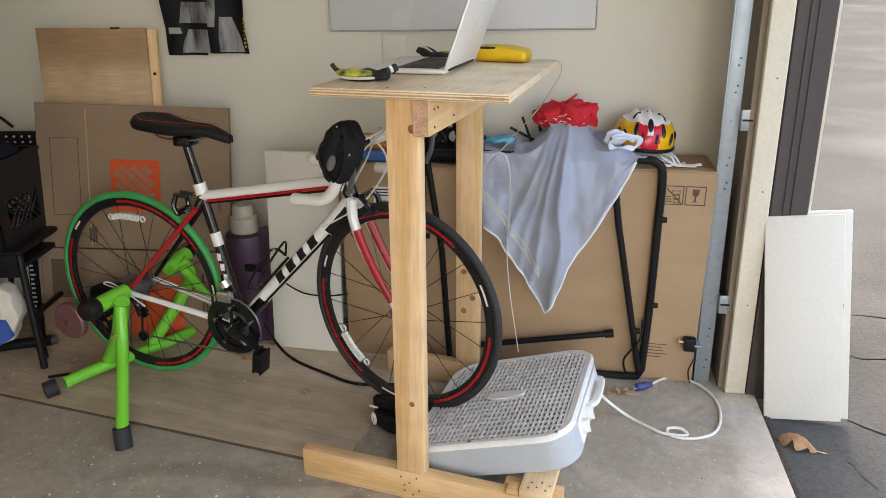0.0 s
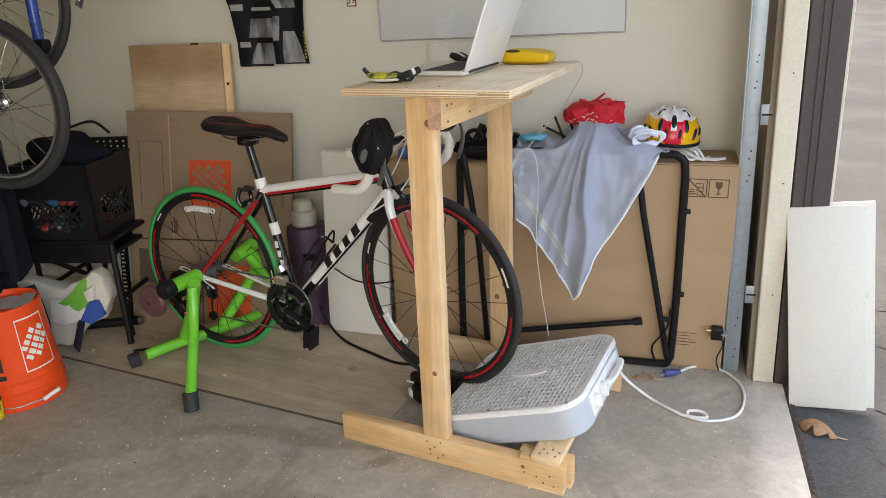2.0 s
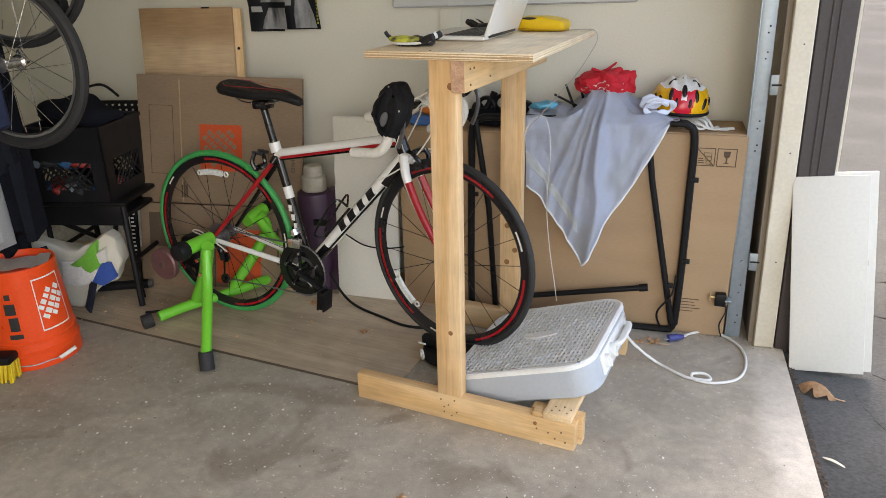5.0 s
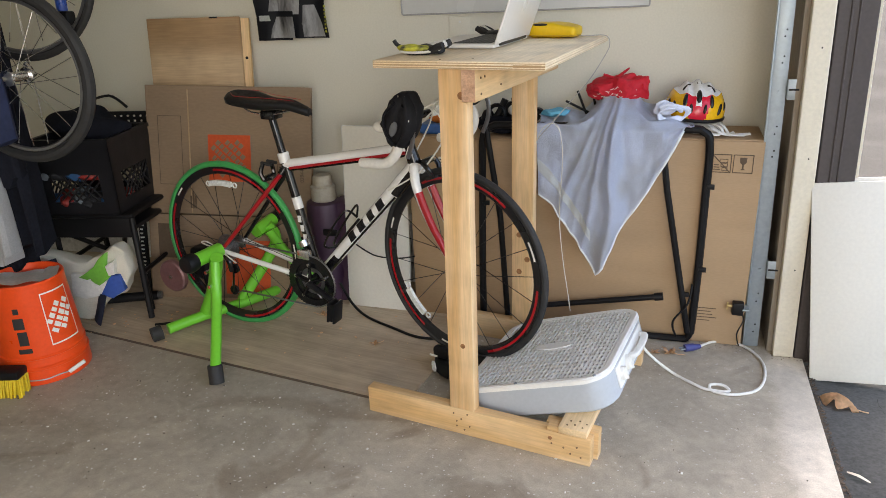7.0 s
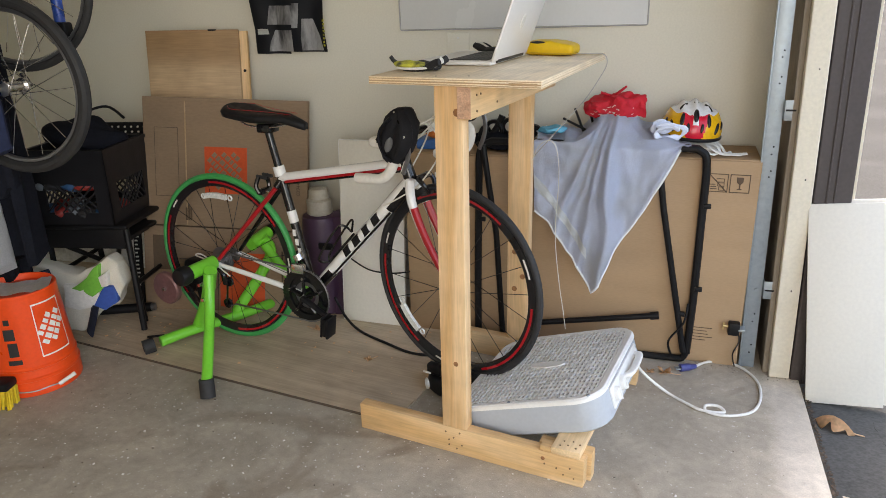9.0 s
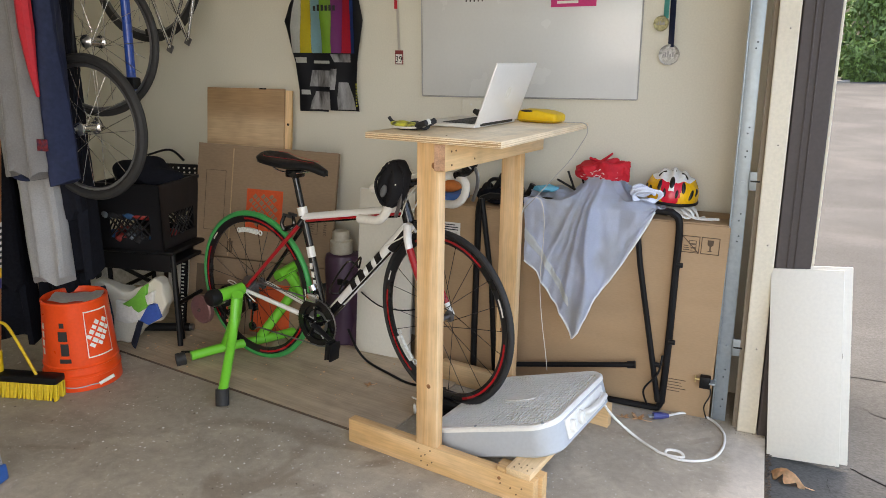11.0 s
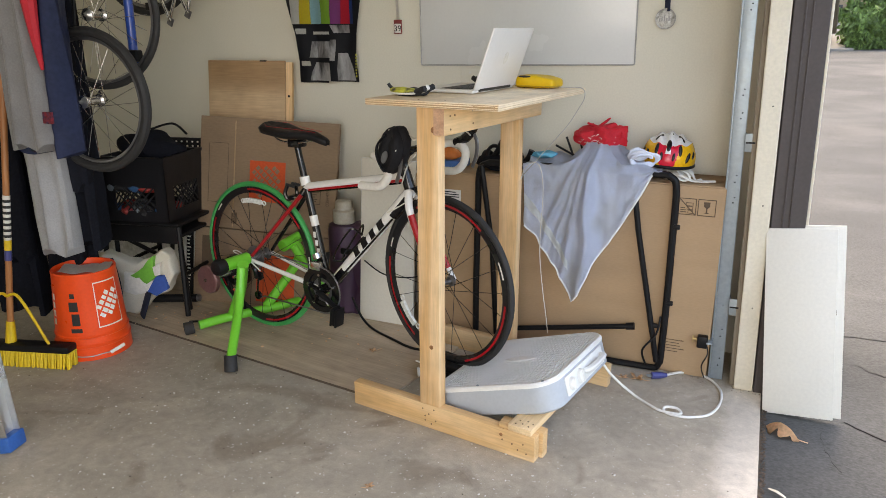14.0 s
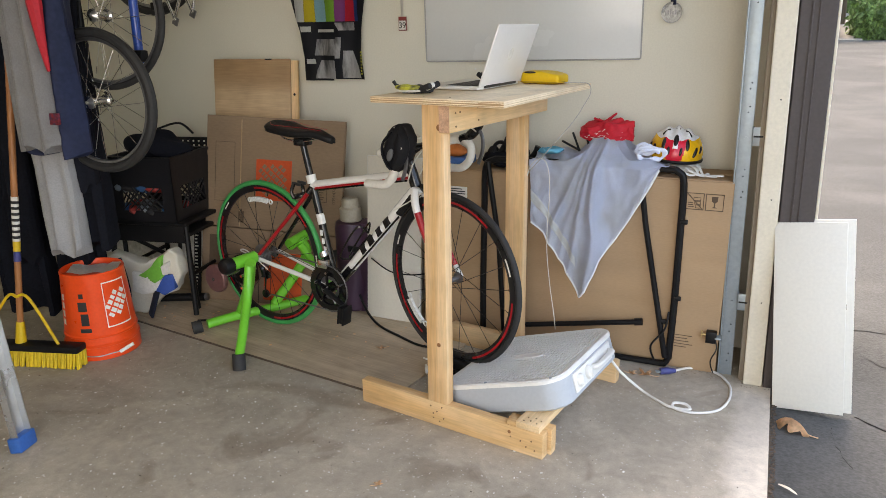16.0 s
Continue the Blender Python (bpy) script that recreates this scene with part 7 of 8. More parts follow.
def make_laptop():
    ob = thing("laptop", "open silver aluminium laptop standing on the desk", "laptop", pose(-0.868, -0.645, TOP, 0, 0, -6))
    W, D = 0.3125, 0.219
    base = part("base", block(-D, 0, -W / 2, W / 2, 0.002, 0.014, 0.004, 3), LAPTOP_ALU, ob)
    part("keyboard_well", block(-0.135, -0.02, -W / 2 + 0.022, W / 2 - 0.022, 0.0138, 0.0146, 0), KEY_BLACK, base)
    for r in range(6):
        for c in range(13):
            bm = bmesh.new()
            y = -W / 2 + 0.026 + 0.0205 * c
            x = -0.131 + 0.0183 * r
            box(bm, x, x + 0.0155, y, y + 0.0172, 0.0147, 0.0158)
            part("key", bm, KEY_BLACK, base)
    part("trackpad", block(-D + 0.008, -0.143, -0.052, 0.052, 0.0138, 0.0144, 0), LAPTOP_ALU, base)
    lid = new("lid")
    lid.parent = ob
    lid.matrix_local = pose(0, 0, 0.014, 0, 20, 0)
    tagged(lid, "thin aluminium lid tilted back")
    part("lid_shell", block(-0.001, 0.006, -W / 2, W / 2, 0, 0.205, 0.003, 3), LAPTOP_ALU, lid)
    part("screen", block(-0.0022, -0.0011, -W / 2 + 0.006, W / 2 - 0.006, 0.012, 0.199, 0), KEY_BLACK, lid, "dark glossy screen")
    bm = bmesh.new()
    lathe(bm, [(0.0, 0), (0.018, 0.0), (0.018, 0.0008), (0.0, 0.0008)], pose(0.006, 0, 0.105, 0, 90, 0) @ Matrix.Diagonal((1.15, 0.95, 1, 1)), 24)
    part("lid_mark", bm, LABEL_WHITE, lid, "plain pale oval mark")
    bm = bmesh.new()
    rod(bm, (0.002, -W / 2 + 0.04, 0.012), (0.002, W / 2 - 0.04, 0.012), 0.006)
    part("hinge", bm, KEY_BLACK, ob)


make_laptop()
GLOVE_Y = surface("neon_yellow_cloth", (0.55, 0.53, 0.06), 0.75, var=0.2, scale=60, bump=0.3, tint=(0.03, 0.03, 0.03), tint_amount=1.0)
GLOVE_B = surface("black_cloth", (0.015, 0.015, 0.017), 0.75, bump=0.3)
GLOVE_W = surface("white_cloth", (0.66, 0.65, 0.60), 0.8, bump=0.2)


def make_glove(at, label):
    ob = thing("cycling_glove", label, "glove", at, group="gloves on the desk")
    bm = bmesh.new()
    bmesh.ops.create_icosphere(bm, subdivisions=4, radius=1, matrix=pose(0, 0, 0.011) @ Matrix.Diagonal((0.062, 0.040, 0.012, 1)))
    sag(bm, 41, 0.008, 25)
    part("palm", bm, GLOVE_B, ob)
    bm = bmesh.new()
    bmesh.ops.create_icosphere(bm, subdivisions=3, radius=1, matrix=pose(-0.012, -0.018, 0.016) @ Matrix.Diagonal((0.052, 0.026, 0.010, 1)))
    sag(bm, 43, 0.006, 30)
    part("back_panel", bm, GLOVE_Y, ob, "neon yellow back panel")
    for k in range(4):
        bm = bmesh.new()
        p = Vector((0.035, -0.030 + 0.018 * k, 0.012))
        tube(bm, smooth_path([p, p + Vector((0.022, -0.006, 0.010)), p + Vector((0.038, -0.008, 0.014 + 0.004 * (k % 2)))]), 0.0095, 8)
        part("finger", bm, GLOVE_B if k != 1 else GLOVE_W, ob)
    bm = bmesh.new()
    tube(bm, smooth_path([(-0.05, -0.034, 0.010), (-0.02, -0.042, 0.008), (0.02, -0.040, 0.009), (0.045, -0.034, 0.012)]), 0.0035, 8)
    part("white_piping", bm, GLOVE_W, ob)
    bm = bmesh.new()
    tube(bm, smooth_path([(-0.05, 0.01, 0.012), (-0.072, 0.0, 0.022), (-0.082, -0.005, 0.036)]), 0.009, 8, flat=0.6)
    part("cuff_tab", bm, GLOVE_B, ob)


make_glove(pose(-1.055, -0.905, TOP, 0, 0, -4), "black and neon yellow cycling glove lying on the desk")
make_glove(pose(-0.955, -0.435, TOP, 0, 0, 165), "black cycling glove lying behind the laptop on the desk")
YELLOW_CASE = surface("yellow_rubber", (0.74, 0.46, 0.008), 0.45, var=0.06, scale=12, bump=0.08)
ob = thing("yellow_pouch", "bright yellow padded pouch on the desk", "pouch", pose(-0.765, -0.43, TOP, 0, 0, -8))
bm = bmesh.new()
box(bm, -0.080, 0.066, -0.050, 0.050, 0.001, 0.044)
soften(bm, 0.013, 4)
bmesh.ops.subdivide_edges(bm, edges=[e for e in bm.edges if e.calc_length() > 0.03], cuts=3, use_grid_fill=True)
for v in bm.verts:
    v.co.z *= 1 - 0.25 * max(0, v.co.x / 0.06) if v.co.z > 0.02 else 1
sag(bm, 51, 0.004, 24)
part("body", bm, YELLOW_CASE, ob)
bm = bmesh.new()
tube(bm, smooth_path([(-0.080, -0.048, 0.008), (0.0, -0.054, 0.008), (0.064, -0.050, 0.008), (0.070, 0.0, 0.008)]), 0.0025, 6)
part("seam", bm, surface("dark_yellow_seam", (0.48, 0.27, 0.01), 0.6), ob)
bm = bmesh.new()
bmesh.ops.create_icosphere(bm, subdivisions=2, radius=1, matrix=pose(-0.045, -0.044, 0.040) @ Matrix.Diagonal((0.026, 0.008, 0.004, 1)))
part("opening", bm, GLOVE_B, ob)
GREY_CABLE = surface("grey_cable", (0.42, 0.41, 0.38), 0.5, bump=0)
bm = bmesh.new()
tube(bm, smooth_path([(-0.74, -0.42, TOP + 0.003), (-0.67, -0.42, TOP + 0.003), (-0.617, -0.42, TOP + 0.001), (-0.606, -0.42, 1.069), (-0.627, -0.42, 1.025), (-0.666, -0.42, 0.962), (-0.72, -0.42, 0.897), (-0.784, -0.42, 0.82), (-0.828, -0.42, 0.767), (-0.842, -0.415, 0.72)], 8), 0.0017, 6)
solid("charging_cable", bm, GREY_CABLE, "thin grey cable hanging from the desk edge", "cable")
bm = bmesh.new()
tube(bm, smooth_path([(-0.832, -0.43, 0.755), (-0.815, -0.43, 0.80), (-0.782, -0.43, 0.824), (-0.756, -0.43, 0.805), (-0.744, -0.43, 0.74), (-0.743, -0.43, 0.66), (-0.748, -0.43, 0.56), (-0.746, -0.43, 0.46), (-0.73, -0.43, 0.325), (-0.712, -0.43, 0.216), (-0.700, -0.44, 0.15)], 8), 0.0015, 6)
solid("white_cable", bm, CABLE, "thin white cable looping down behind the fan", "cable")


# ---- jersey, ribbons and medals on the wall ----
def cloth(name, rgb):
    return surface(name, rgb, 0.6, var=0.1, scale=14, fine=200, bump=0.15)


J_BLACK, J_WHITE, J_YELLOW, J_CYAN, J_GREEN, J_PURPLE, J_RED, J_BLUE = (cloth("jersey_" + n, c) for n, c in (("black", (0.010, 0.012, 0.018)), ("white", (0.62, 0.63, 0.60)), ("yellow", (0.68, 0.55, 0.03)), ("cyan", (0.30, 0.55, 0.62)),
    ("green", (0.25, 0.48, 0.05)), ("purple", (0.26, 0.04, 0.22)), ("red", (0.62, 0.02, 0.05)), ("blue", (0.02, 0.06, 0.25))))
J_GREY = surface("jersey_sheen_grey", (0.50, 0.50, 0.51), 0.45, var=0.15, scale=22, fine=120, stretch=(2.2, 1, 0.6), tint=(0.05, 0.05, 0.055), tint_amount=1.0)
skin = thing("cycling_suit", "sleeveless cycling suit with rainbow stripes hung on the wall", "cycling suit")

def shaped(levels, lift, nx=16, step=5):
    """A cloth piece on the wall whose two side edges follow (z, left, right) levels."""
    bm = bmesh.new()
    g = []
    rows_ = []
    for (za, la, ra), (zb, lb, rb) in zip(levels, levels[1:]):
        rows_ += [(za + (zb - za) * k / step, la + (lb - la) * k / step, ra + (rb - ra) * k / step) for k in range(step)]
    rows_.append(levels[-1])
    for z, a, b in rows_:
        g.append([bm.verts.new((x, -0.024 - lift - 0.009 * math.sin(x * 38 + z * 4) - 0.007 * noise.noise(Vector((x * 22, z * 9, 4))), z)) for x in [a + (b - a) * i / nx for i in range(nx + 1)]])
    for p, q in zip(g, g[1:]):
        for i in range(nx):
            bm.faces.new((p[i], p[i + 1], q[i + 1], q[i]))
    bmesh.ops.solidify(bm, geom=bm.faces[:], thickness=0.003)
    return bm


part("backing", shaped([(1.15, -2.082, -1.766), (1.182, -2.085, -1.768), (1.288, -2.097, -1.764), (1.381, -2.13, -1.745), (1.434, -2.149, -1.737), (1.473, -2.162, -1.732), (1.573, -2.10, -1.752), (1.72, -2.10, -1.77)], 0), J_BLACK, skin, "black side panels")
part("leg", shaped([(1.062, -2.080, -1.925), (1.10, -2.083, -1.922), (1.152, -2.083, -1.918)], 0.001, 10), J_BLACK, skin)
part("leg", shaped([(1.070, -1.915, -1.757), (1.11, -1.916, -1.762), (1.152, -1.916, -1.767)], 0.0, 10), J_BLACK, skin)
low_x = (-2.112, -2.068, -2.012, -1.948, -1.897, -1.851, -1.798, -1.775)
high_x = (-2.088, -2.06, -2.015, -1.956, -1.90, -1.841, -1.796, -1.778)
for k, m in enumerate((J_WHITE, J_YELLOW, J_CYAN, J_GREEN, J_PURPLE, J_RED, J_BLUE)):
    w = 0.0006
    part("stripe", shaped([(1.33, low_x[k], low_x[k + 1] - w), (1.45, low_x[k] * 0.5 + high_x[k] * 0.5 - (0.018 if k == 0 else 0), low_x[k + 1] * 0.5 + high_x[k + 1] * 0.5 - w), (1.573, high_x[k], high_x[k + 1] - w), (1.72, high_x[k], high_x[k + 1] - w)], 0.004, 6), m, skin)
for levels, m in (([(1.285, -2.085, -2.035), (1.31, -2.09, -2.035)], J_WHITE), ([(1.283, -2.0, -1.905), (1.296, -2.0, -1.905)], J_WHITE), ([(1.29, -1.88, -1.80), (1.325, -1.90, -1.80)], J_GREY), ([(1.178, -2.022, -1.90), (1.252, -2.008, -1.895)], J_GREY), ([(1.14, -2.065, -2.015), (1.162, -2.065, -2.02)], J_WHITE),
                  ([(1.072, -2.02, -1.906), (1.11, -2.012, -1.906), (1.156, -1.992, -1.907)], J_GREY), ([(1.076, -1.867, -1.772), (1.13, -1.868, -1.785), (1.20, -1.862, -1.815)], J_GREY), ([(1.165, -1.905, -1.88), (1.26, -1.90, -1.87)], J_GREY)):
    part("patch", shaped(levels, 0.0085, 8), m, skin)
part("lettering_bars", bars(-1.985, -1.86, 1.515, 1.545, -0.046, 6, 0.012, True), INK, skin)
word = bpy.data.curves.new("team_word", "FONT")
word.body, word.size, word.extrude, word.align_x = "TEAM", 0.052, 0.0005, "CENTER"
wo = new("team_word", word)
wo.matrix_world = pose(-1.945, -0.048, 1.565, 90, 0, 0)
wme = bpy.data.meshes.new_from_object(wo)
bpy.data.objects.remove(wo)
wme.materials.append(INK)
lettering = new("lettering", wme)
lettering.matrix_world = pose(-1.945, -0.046, 1.565, 90, 0, 0)
lettering.parent = skin
part("lettering_bars", bars(-1.765, -1.755, 1.09, 1.20, -0.044, 8, 0.008), GLOVE_Y, skin, "yellow-green lettering bars")
bm = bmesh.new()
rod(bm, (-1.93, -0.035, 1.72), (-1.93, 0.0, 1.73), 0.005)
part("wall_pin", bm, STEEL, skin)


def ribbon(name, label, x, z0, z1, w, mat, lean=0.0):
    ob = thing(name, label, "medal")
    bm = bmesh.new()
    tube(bm, [(x + lean, -0.012, z1), (x + lean * 0.5, -0.014, (z0 + z1) / 2), (x, -0.016, z0)], w / 2, 8, flat=0.12)
    part("ribbon", bm, mat, ob)
    bm = bmesh.new()
    rod(bm, (x + lean, -0.02, z1), (x + lean, 0.0, z1), 0.004)
    part("wall_pin", bm, STEEL, ob)
    return ob


SILVER = surface("medal_silver", (0.32, 0.32, 0.31), 0.35, 0.8, var=0.35, scale=90, bump=0.6)
GOLDISH = surface("medal_bronze", (0.28, 0.26, 0.14), 0.35, 0.7, var=0.35, scale=90, bump=0.5)


def medal_disc(ob, x, z, r, mat):
    bm = bmesh.new()
    lathe(bm, [(0.0, 0), (r, 0), (r * 1.02, 0.002), (r, 0.005), (r * 0.86, 0.004), (r * 0.84, 0.003), (0, 0.003)], pose(x, -0.014, z, 90, 0, 0), 36)
    part("disc", bm, mat, ob)
    bm = bmesh.new()
    for k in range(5):
        box(bm, x - r * 0.6 + r * 0.22 * k, x - r * 0.5 + r * 0.24 * k, -0.0192, -0.0165, z - r * 0.2, z + r * (0.1 + 0.12 * (k % 3)))
    part("relief", bm, GREY_METAL, ob)


m1 = ribbon("medal", "round silver medal on a navy ribbon on the wall", -0.398, 1.365, 1.72, 0.034, NAVY, -0.01)
medal_disc(m1, -0.402, 1.338, 0.038, SILVER)
m2 = ribbon("medal", "small bronze medal on a teal ribbon on the wall", -0.425, 1.47, 1.72, 0.030, surface("teal_ribbon", (0.06, 0.36, 0.33), 0.6), -0.005)
medal_disc(m2, -0.441, 1.452, 0.028, GOLDISH)
m3 = ribbon("race_ribbon", "white race ribbon with a numbered tag on the wall", -1.555, 1.345, 1.66, 0.034, LABEL_WHITE, -0.02)
tag = part("number_tag", block(-1.575, -1.535, -0.019, -0.016, 1.285, 1.345, 0.001), surface("maroon_card", (0.22, 0.03, 0.03), 0.6), m3, "maroon tag with a pale number")
part("tag_face", block(-1.571, -1.539, -0.0205, -0.0192, 1.289, 1.328, 0), LABEL_WHITE, tag)
num = bpy.data.curves.new("tag_number", "FONT")
num.body, num.size, num.extrude, num.align_x = "39", 0.036, 0.0004, "CENTER"
no = new("tag_number", num)
nme = bpy.data.meshes.new_from_object(no)
bpy.data.objects.remove(no)
nme.materials.append(INK)
digits = new("number", nme)
digits.matrix_world = pose(-1.555, -0.0212, 1.296, 90, 0, 0)
digits.parent = tag
part("ribbon_print", block(-1.577, -1.562, -0.0205, -0.0185, 1.52, 1.57, 0), RED_CLOTH, m3)

# ---- leaves and litter ----
DRY_LEAF = surface("dry_leaf", (0.70, 0.45, 0.26), 0.8, var=0.2, scale=40, bump=0.3)


def leaf(at, size, label, curl=0.5):
    bm = bmesh.new()
    tips = 11
    ring = []
    for k in range(tips * 2):
        a = 2 * math.pi * k / (tips * 2)
        r = size * ((1.0 if k % 4 == 0 else 0.78) if k % 2 == 0 else 0.46) * (0.85 + 0.15 * math.cos(a))
        ring.append((r * math.cos(a), r * math.sin(a)))
    rings = []
    for f in (0.33, 0.66, 1.0):
        rings.append([bm.verts.new((x * f, y * f, curl * size * (f * f) * (0.5 + 0.5 * math.sin(3 * math.atan2(y, x) + 1)))) for x, y in ring])
    c = bm.verts.new((0, 0, 0))
    n = len(ring)
    for k in range(n):
        bm.faces.new((c, rings[0][k], rings[0][(k + 1) % n]))
        for a, b in zip(rings, rings[1:]):
            bm.faces.new((a[k], b[k], b[(k + 1) % n], a[(k + 1) % n]))
    bmesh.ops.solidify(bm, geom=bm.faces[:], thickness=0.0012)
    ob = thing("dry_leaf", label, "leaf", at, group="fallen leaves")
    part("blade", bm, DRY_LEAF, ob)
    bm = bmesh.new()
    tube(bm, [(0, 0, 0.002), (-size * 0.8, 0, 0.004), (-size * 1.5, size * 0.1, 0.01)], 0.0014, 5)
    part("stalk", bm, DRY_LEAF, ob)




def curled_leaf(at, length, label):
    """A big dry leaf folded along its midrib, with lobed edges and a lifted back."""
    bm = bmesh.new()
    nu, nv = 28, 10
    g = []
    for i in range(nu + 1):
        u = i / nu * 2 - 1
        lobes = 0.30 + 0.70 * abs(math.sin(u * 4.4 + 0.5)) ** 0.8
        half = length * 0.62 * max(0.02, 1 - abs(u) ** 2.2) * lobes
        row = []
        for j in range(nv + 1):
            v = j / nv * 2 - 1
            z = length * (0.62 * (1 - u * u) - 0.50 * abs(v) * (1 - 0.4 * u) * lobes) + 0.004 * noise.noise(Vector((u * 4, v * 4, 2)))
            row.append(bm.verts.new((length * u, half * v * (0.8 if v > 0 else 1.1), max(z, 0.0))))
        g.append(row)
    for a, b in zip(g, g[1:]):
        for j in range(nv):
            bm.faces.new((a[j], a[j + 1], b[j + 1], b[j]))
    bmesh.ops.solidify(bm, geom=bm.faces[:], thickness=0.0014)
    ob = thing("dry_leaf", label, "leaf", at, group="fallen leaves")
    part("blade", bm, DRY_LEAF, ob, angle=60)
    bm = bmesh.new()
    tube(bm, smooth_path([(length * 0.9, 0, 0.006), (length * 1.15, 0.006, 0.004), (length * 1.35, 0.014, 0.002)]), 0.0018, 6)
    part("stalk", bm, DRY_LEAF, ob)


curled_leaf(pose(0.163, -0.585, -0.0115, 0, 0, -32), 0.062, "large curled tan leaf lying on the asphalt")
leaf(pose(-0.345, -0.405, 0.006, 8, 0, 160), 0.036, "small curled brown leaf lying on the concrete")
leaf(pose(-0.40, -0.41, 0.004, 0, 0, 30), 0.02, "small curled brown leaf lying on the concrete")
leaf(pose(-0.96, -1.42, 0.004, 0, 0, 70), 0.018, "small curled brown leaf lying on the concrete")
leaf(pose(-1.40, -0.60, 0.012, 0, 0, 210), 0.022, "small curled brown leaf on the plywood")
leaf(pose(-1.70, -0.42, 0.012, 0, 0, 10), 0.03, "small curled brown leaf on the plywood")
bm = bmesh.new()
tube(bm, smooth_path([(0.123, -0.94, -0.006), (0.147, -0.960, 0.0), (0.172, -0.975, -0.005)]), [0.003, 0.004, 0.005, 0.006, 0.006, 0.006, 0.006, 0.006, 0.005, 0.005, 0.004, 0.003, 0.002], 6, flat=0.3)
solid("wood_chip", bm, CREAM_PAINT, "pale sliver of wood lying on the asphalt", "wood chip")
rnd = random.Random(77)
BARK_DIRT = surface("dark_dirt", (0.09, 0.065, 0.045), 0.95, var=0.3, island=0.4)
for name, lab, mat, n, (xa, xb, ya, yb), zt, smax in (("floor_litter", "pale flakes and crumbs scattered over the concrete", LABEL_WHITE, 1100, (-3.0, -0.3, -2.4, -0.98), 0.0005, 0.0075),
                                                ("plywood_litter", "dry leaf crumbs scattered over the plywood", DRY_LEAF, 190, (-2.9, -1.2, -0.80, -0.2), 0.0096, 0.012),
                                                ("floor_crumbs", "dark grit and leaf crumbs scattered over the concrete", BARK_DIRT, 420, (-3.0, 0.05, -2.4, -0.62), 0.0004, 0.006),
                                                ("joint_litter", "dirt and leaf crumbs along the concrete edge", BARK_DIRT, 2200, (0.086, 0.112, -2.2, -0.36), -0.005, 0.011),
                                                ("corner_litter", "dirt and leaf crumbs by the door track", STUD, 160, (-0.30, 0.09, -0.36, -0.285), 0.001, 0.007)):
    bm = bmesh.new()
    for k in range(n):
        s = smax * (0.25 + 0.75 * rnd.random() ** 3)
        p = Vector((xa + (xb - xa) * rnd.random(), ya + (yb - ya) * rnd.random(), zt + s * 0.12))
        vs = bmesh.ops.create_cube(bm, size=1, matrix=Matrix.Translation(p) @ pose(0, 0, 0, rnd.random() * 20, 0, rnd.random() * 180) @ Matrix.Diagonal((s, s * (0.3 + 0.5 * rnd.random()), s * 0.25, 1)))["verts"]
    solid(name, bm, mat, lab, "litter", kind="stuff", smooth=False)

# ---- outside ----
LEAF_MAT = surface("hedge_leaf", (0.12, 0.19, 0.05), 0.6, var=0.3, scale=3, island=0.5, bump=0)
BARK = surface("bark", (0.12, 0.09, 0.06), 0.9, bump=0.4)


def hedge(name, label, x0, x1, y0, y1, z0, h, n, seed, size=0.09):
    ob = thing(name, label, "hedge")
    rnd = random.Random(seed)
    bm = bmesh.new()
    for k in range(max(3, int((x1 - x0) * 2))):
        x = x0 + (x1 - x0) * (k + 0.5) / max(3, int((x1 - x0) * 2))
        rod(bm, (x, (y0 + y1) / 2, z0 - 0.05), (x + 0.1 * rnd.random(), (y0 + y1) / 2, z0 + h * 0.7), 0.04, 0.015, 6)
    part("stems", bm, BARK, ob)
    verts, faces = [], []
    for k in range(n):
        u, v, w = rnd.random(), rnd.random(), rnd.random()
        top = h * (0.80 + 0.28 * noise.noise(Vector((u * 6 + seed, v * 3, 0.3))))
        face = rnd.random()
        if face < 0.6:
            v = v * 0.12
        c = Vector((x0 + (x1 - x0) * u, y0 + (y1 - y0) * v, z0 + top * (1 - (1 - w) ** 1.2)))
        c += 0.22 * noise.noise_vector(c * 1.8)
        m = Euler((rnd.random() * 6, rnd.random() * 6, rnd.random() * 6)).to_matrix()
        s = size * (0.5 + rnd.random())
        i = len(verts)
        for q in ((-1, 0, 0), (0, -0.45, 0.1), (1, 0, 0), (0, 0.45, 0.1)):
            verts.append(c + m @ (Vector(q) * s))
        faces.append((i, i + 1, i + 2, i + 3))
    me = bpy.data.meshes.new("leaves")
    me.from_pydata(verts, [], faces)
    me.materials.append(LEAF_MAT)
    lv = new("leaves", me)
    lv.parent = ob
    tagged(lv, "dense small green leaves", kind="stuff")


GZ = 0.87
hedge("hedge", "clipped dark green hedge beside the far path", 0.35, 1.12, 16.9, 20.5, GZ, 1.75, 6000, 5)
hedge("hedge", "low bright green shrub beside the far path", 1.50, 3.2, 16.9, 18.0, GZ, 1.05, 6000, 3)
hedge("hedge", "tall green hedge behind the low shrub", 1.64, 5.5, 18.6, 20.0, GZ, 2.9, 11000, 8)
bm = bmesh.new()
rows = []
for y, xa, xb, z in ((16.5, 1.02, 1.72, GZ + 0.012), (18.5, 1.18, 1.82, GZ + 0.14), (21.0, 1.42, 1.92, GZ + 0.36), (24.0, 1.70, 2.06, GZ + 0.60), (26.0, 1.88, 2.2, GZ + 0.74)):
    rows.append([bm.verts.new(p) for p in ((xa, y, z), (xb, y, z), (xb, y, z - 0.3), (xa, y, z - 0.3))])
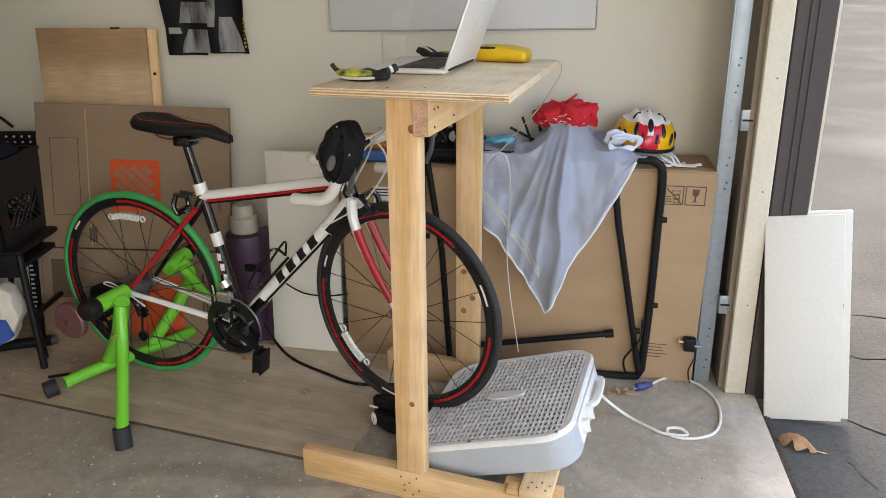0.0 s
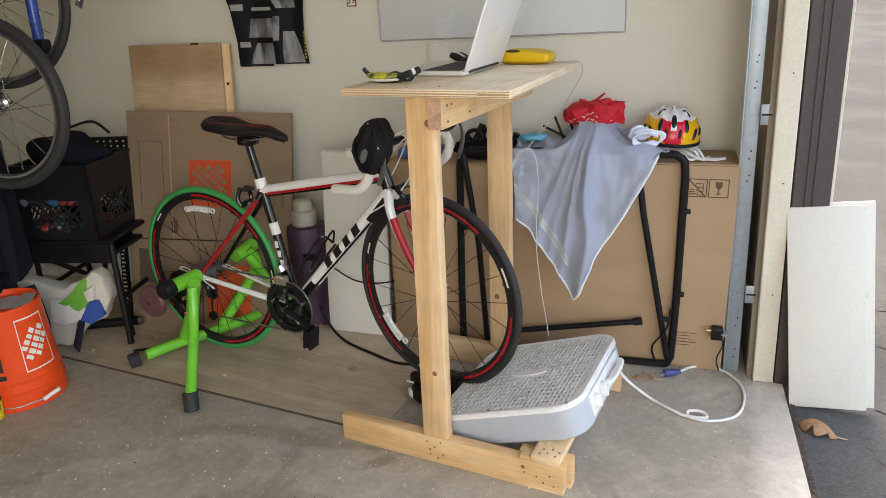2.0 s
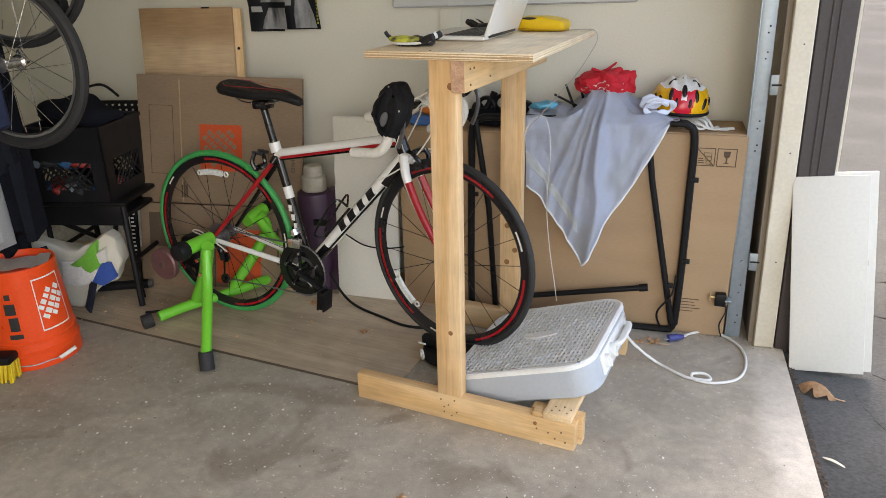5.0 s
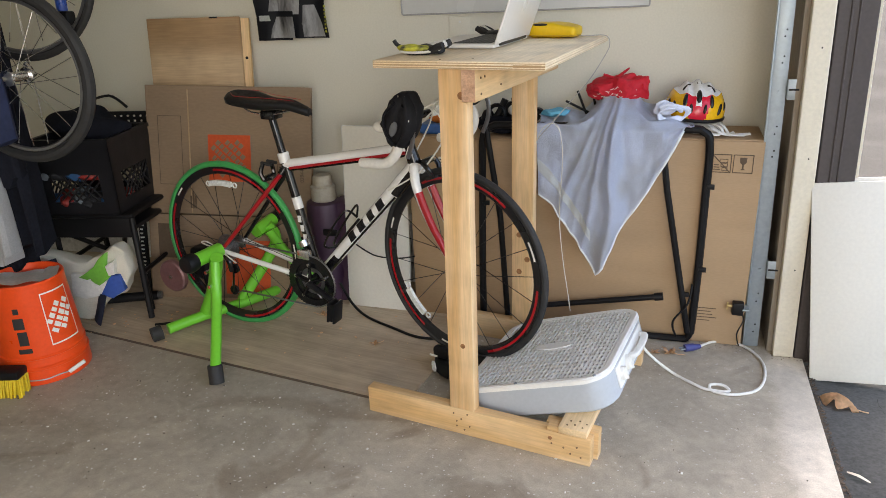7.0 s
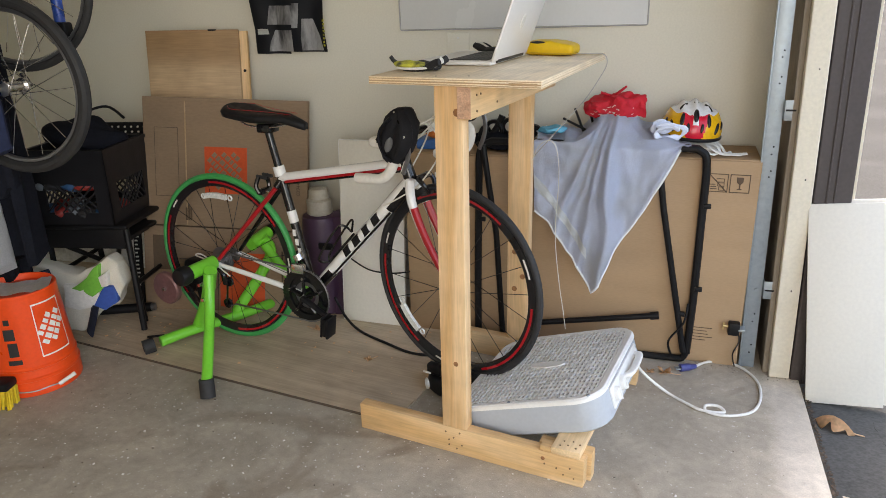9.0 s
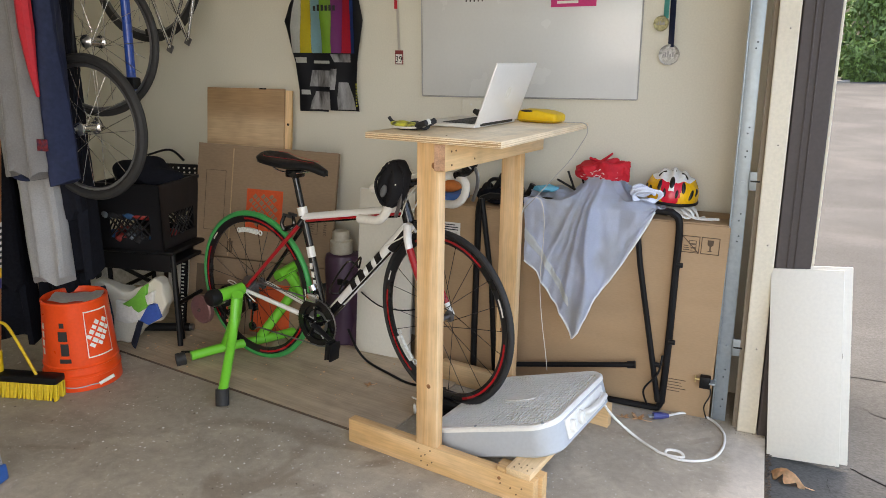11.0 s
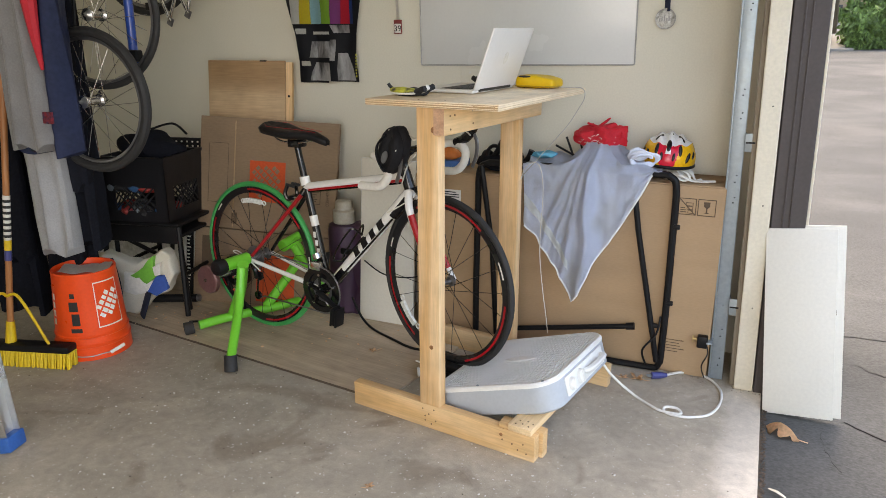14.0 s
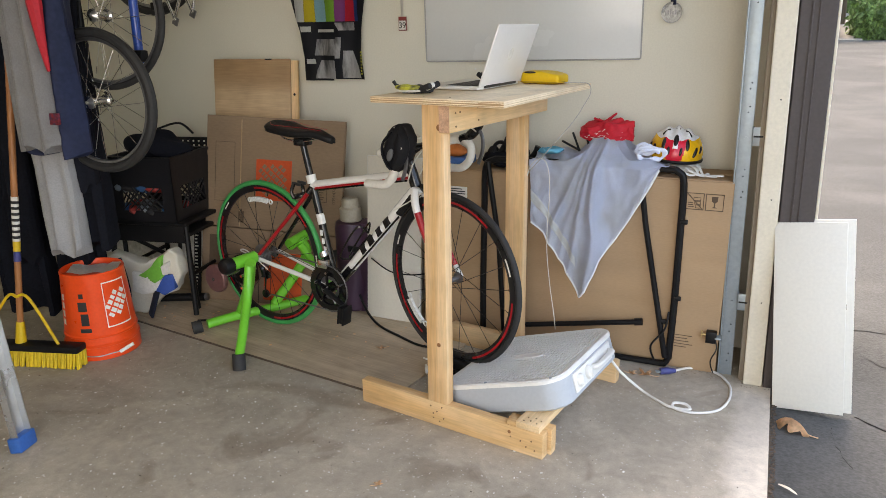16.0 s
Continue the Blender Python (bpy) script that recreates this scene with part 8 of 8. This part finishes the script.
for a, b in zip(rows, rows[1:]):
    for k in range(4):
        bm.faces.new((a[k], a[(k + 1) % 4], b[(k + 1) % 4], b[k]))
bm.faces.new(rows[0])
bm.faces.new(rows[-1][::-1])
structure("path", bm, surface("path_concrete", (0.20, 0.19, 0.17), 0.9, var=0.15, scale=2, bump=0.2), "pale concrete path climbing between hedges", "path")
trunk = thing("tree", "bare brown tree trunk beside the far path", "tree")
bm = bmesh.new()
tube(bm, smooth_path([(1.52, 20.9, GZ), (1.50, 20.9, GZ + 0.9), (1.44, 20.9, GZ + 2.0), (1.40, 20.9, GZ + 3.6)]), [0.12 - 0.003 * k for k in range(19)], 10)
part("trunk", bm, BARK, trunk)
house = thing("far_house", "peach stucco building behind the hedges", "house")
part("wall", block(-2.0, 9.0, 26.2, 26.6, GZ - 0.2, GZ + 6.0, 0), surface("stucco", (0.30, 0.22, 0.14), 0.9, fine=40, bump=0.4), house, "peach stucco wall")
part("roof", block(-2.4, 9.4, 25.8, 27.0, GZ + 6.0, GZ + 6.4, 0.02), DARK_TRIM, house, "dark roof edge")
part("wall_lamp", block(1.93, 2.05, 26.08, 26.199, GZ + 1.15, GZ + 1.27, 0.02), DARK_TRIM, house, "small dark wall fitting")
hedge("shrub", "low brown-green shrub at the end of the path", 1.55, 2.3, 25.2, 26.1, GZ + 0.7, 0.42, 900, 12)
CRACK = surface("tar_crack", (0.02, 0.02, 0.02), 0.9, bump=0)
for k, pts in enumerate(([(0.36, -0.42), (0.50, -0.50), (0.68, -0.47), (0.95, -0.55), (1.5, -0.5)], [(0.28, -0.53), (0.30, -0.68), (0.33, -0.76)], [(0.18, 0.35), (0.6, 0.42), (1.3, 0.36), (2.2, 0.5)], [(0.3, 3.35), (1.2, 3.42), (2.5, 3.3)], [(0.45, 0.1), (0.55, 0.02), (0.75, 0.06)])):
    bm = bmesh.new()
    path_ = smooth_path([(x, y, 0) for x, y in pts], 8)
    w = [0.003 + 0.004 * abs(noise.noise(p * 30)) for p in path_]
    rows = []
    for p, q in zip(path_, w):
        jog = 0.012 * noise.noise(p * 22)
        rows.append((bm.verts.new((p.x + jog, p.y - q + jog, 0)), bm.verts.new((p.x + jog, p.y + q + jog, 0))))
    for a, b in zip(rows, rows[1:]):
        bm.faces.new((a[0], b[0], b[1], a[1]))
    bmesh.ops.solidify(bm, geom=bm.faces[:], thickness=0.002)
    crack = structure("crack", bm, CRACK, "dark irregular crack in the asphalt", "crack")
    crack.location = (0, 0, -0.0115 + (0.058 if k == 3 else 0))
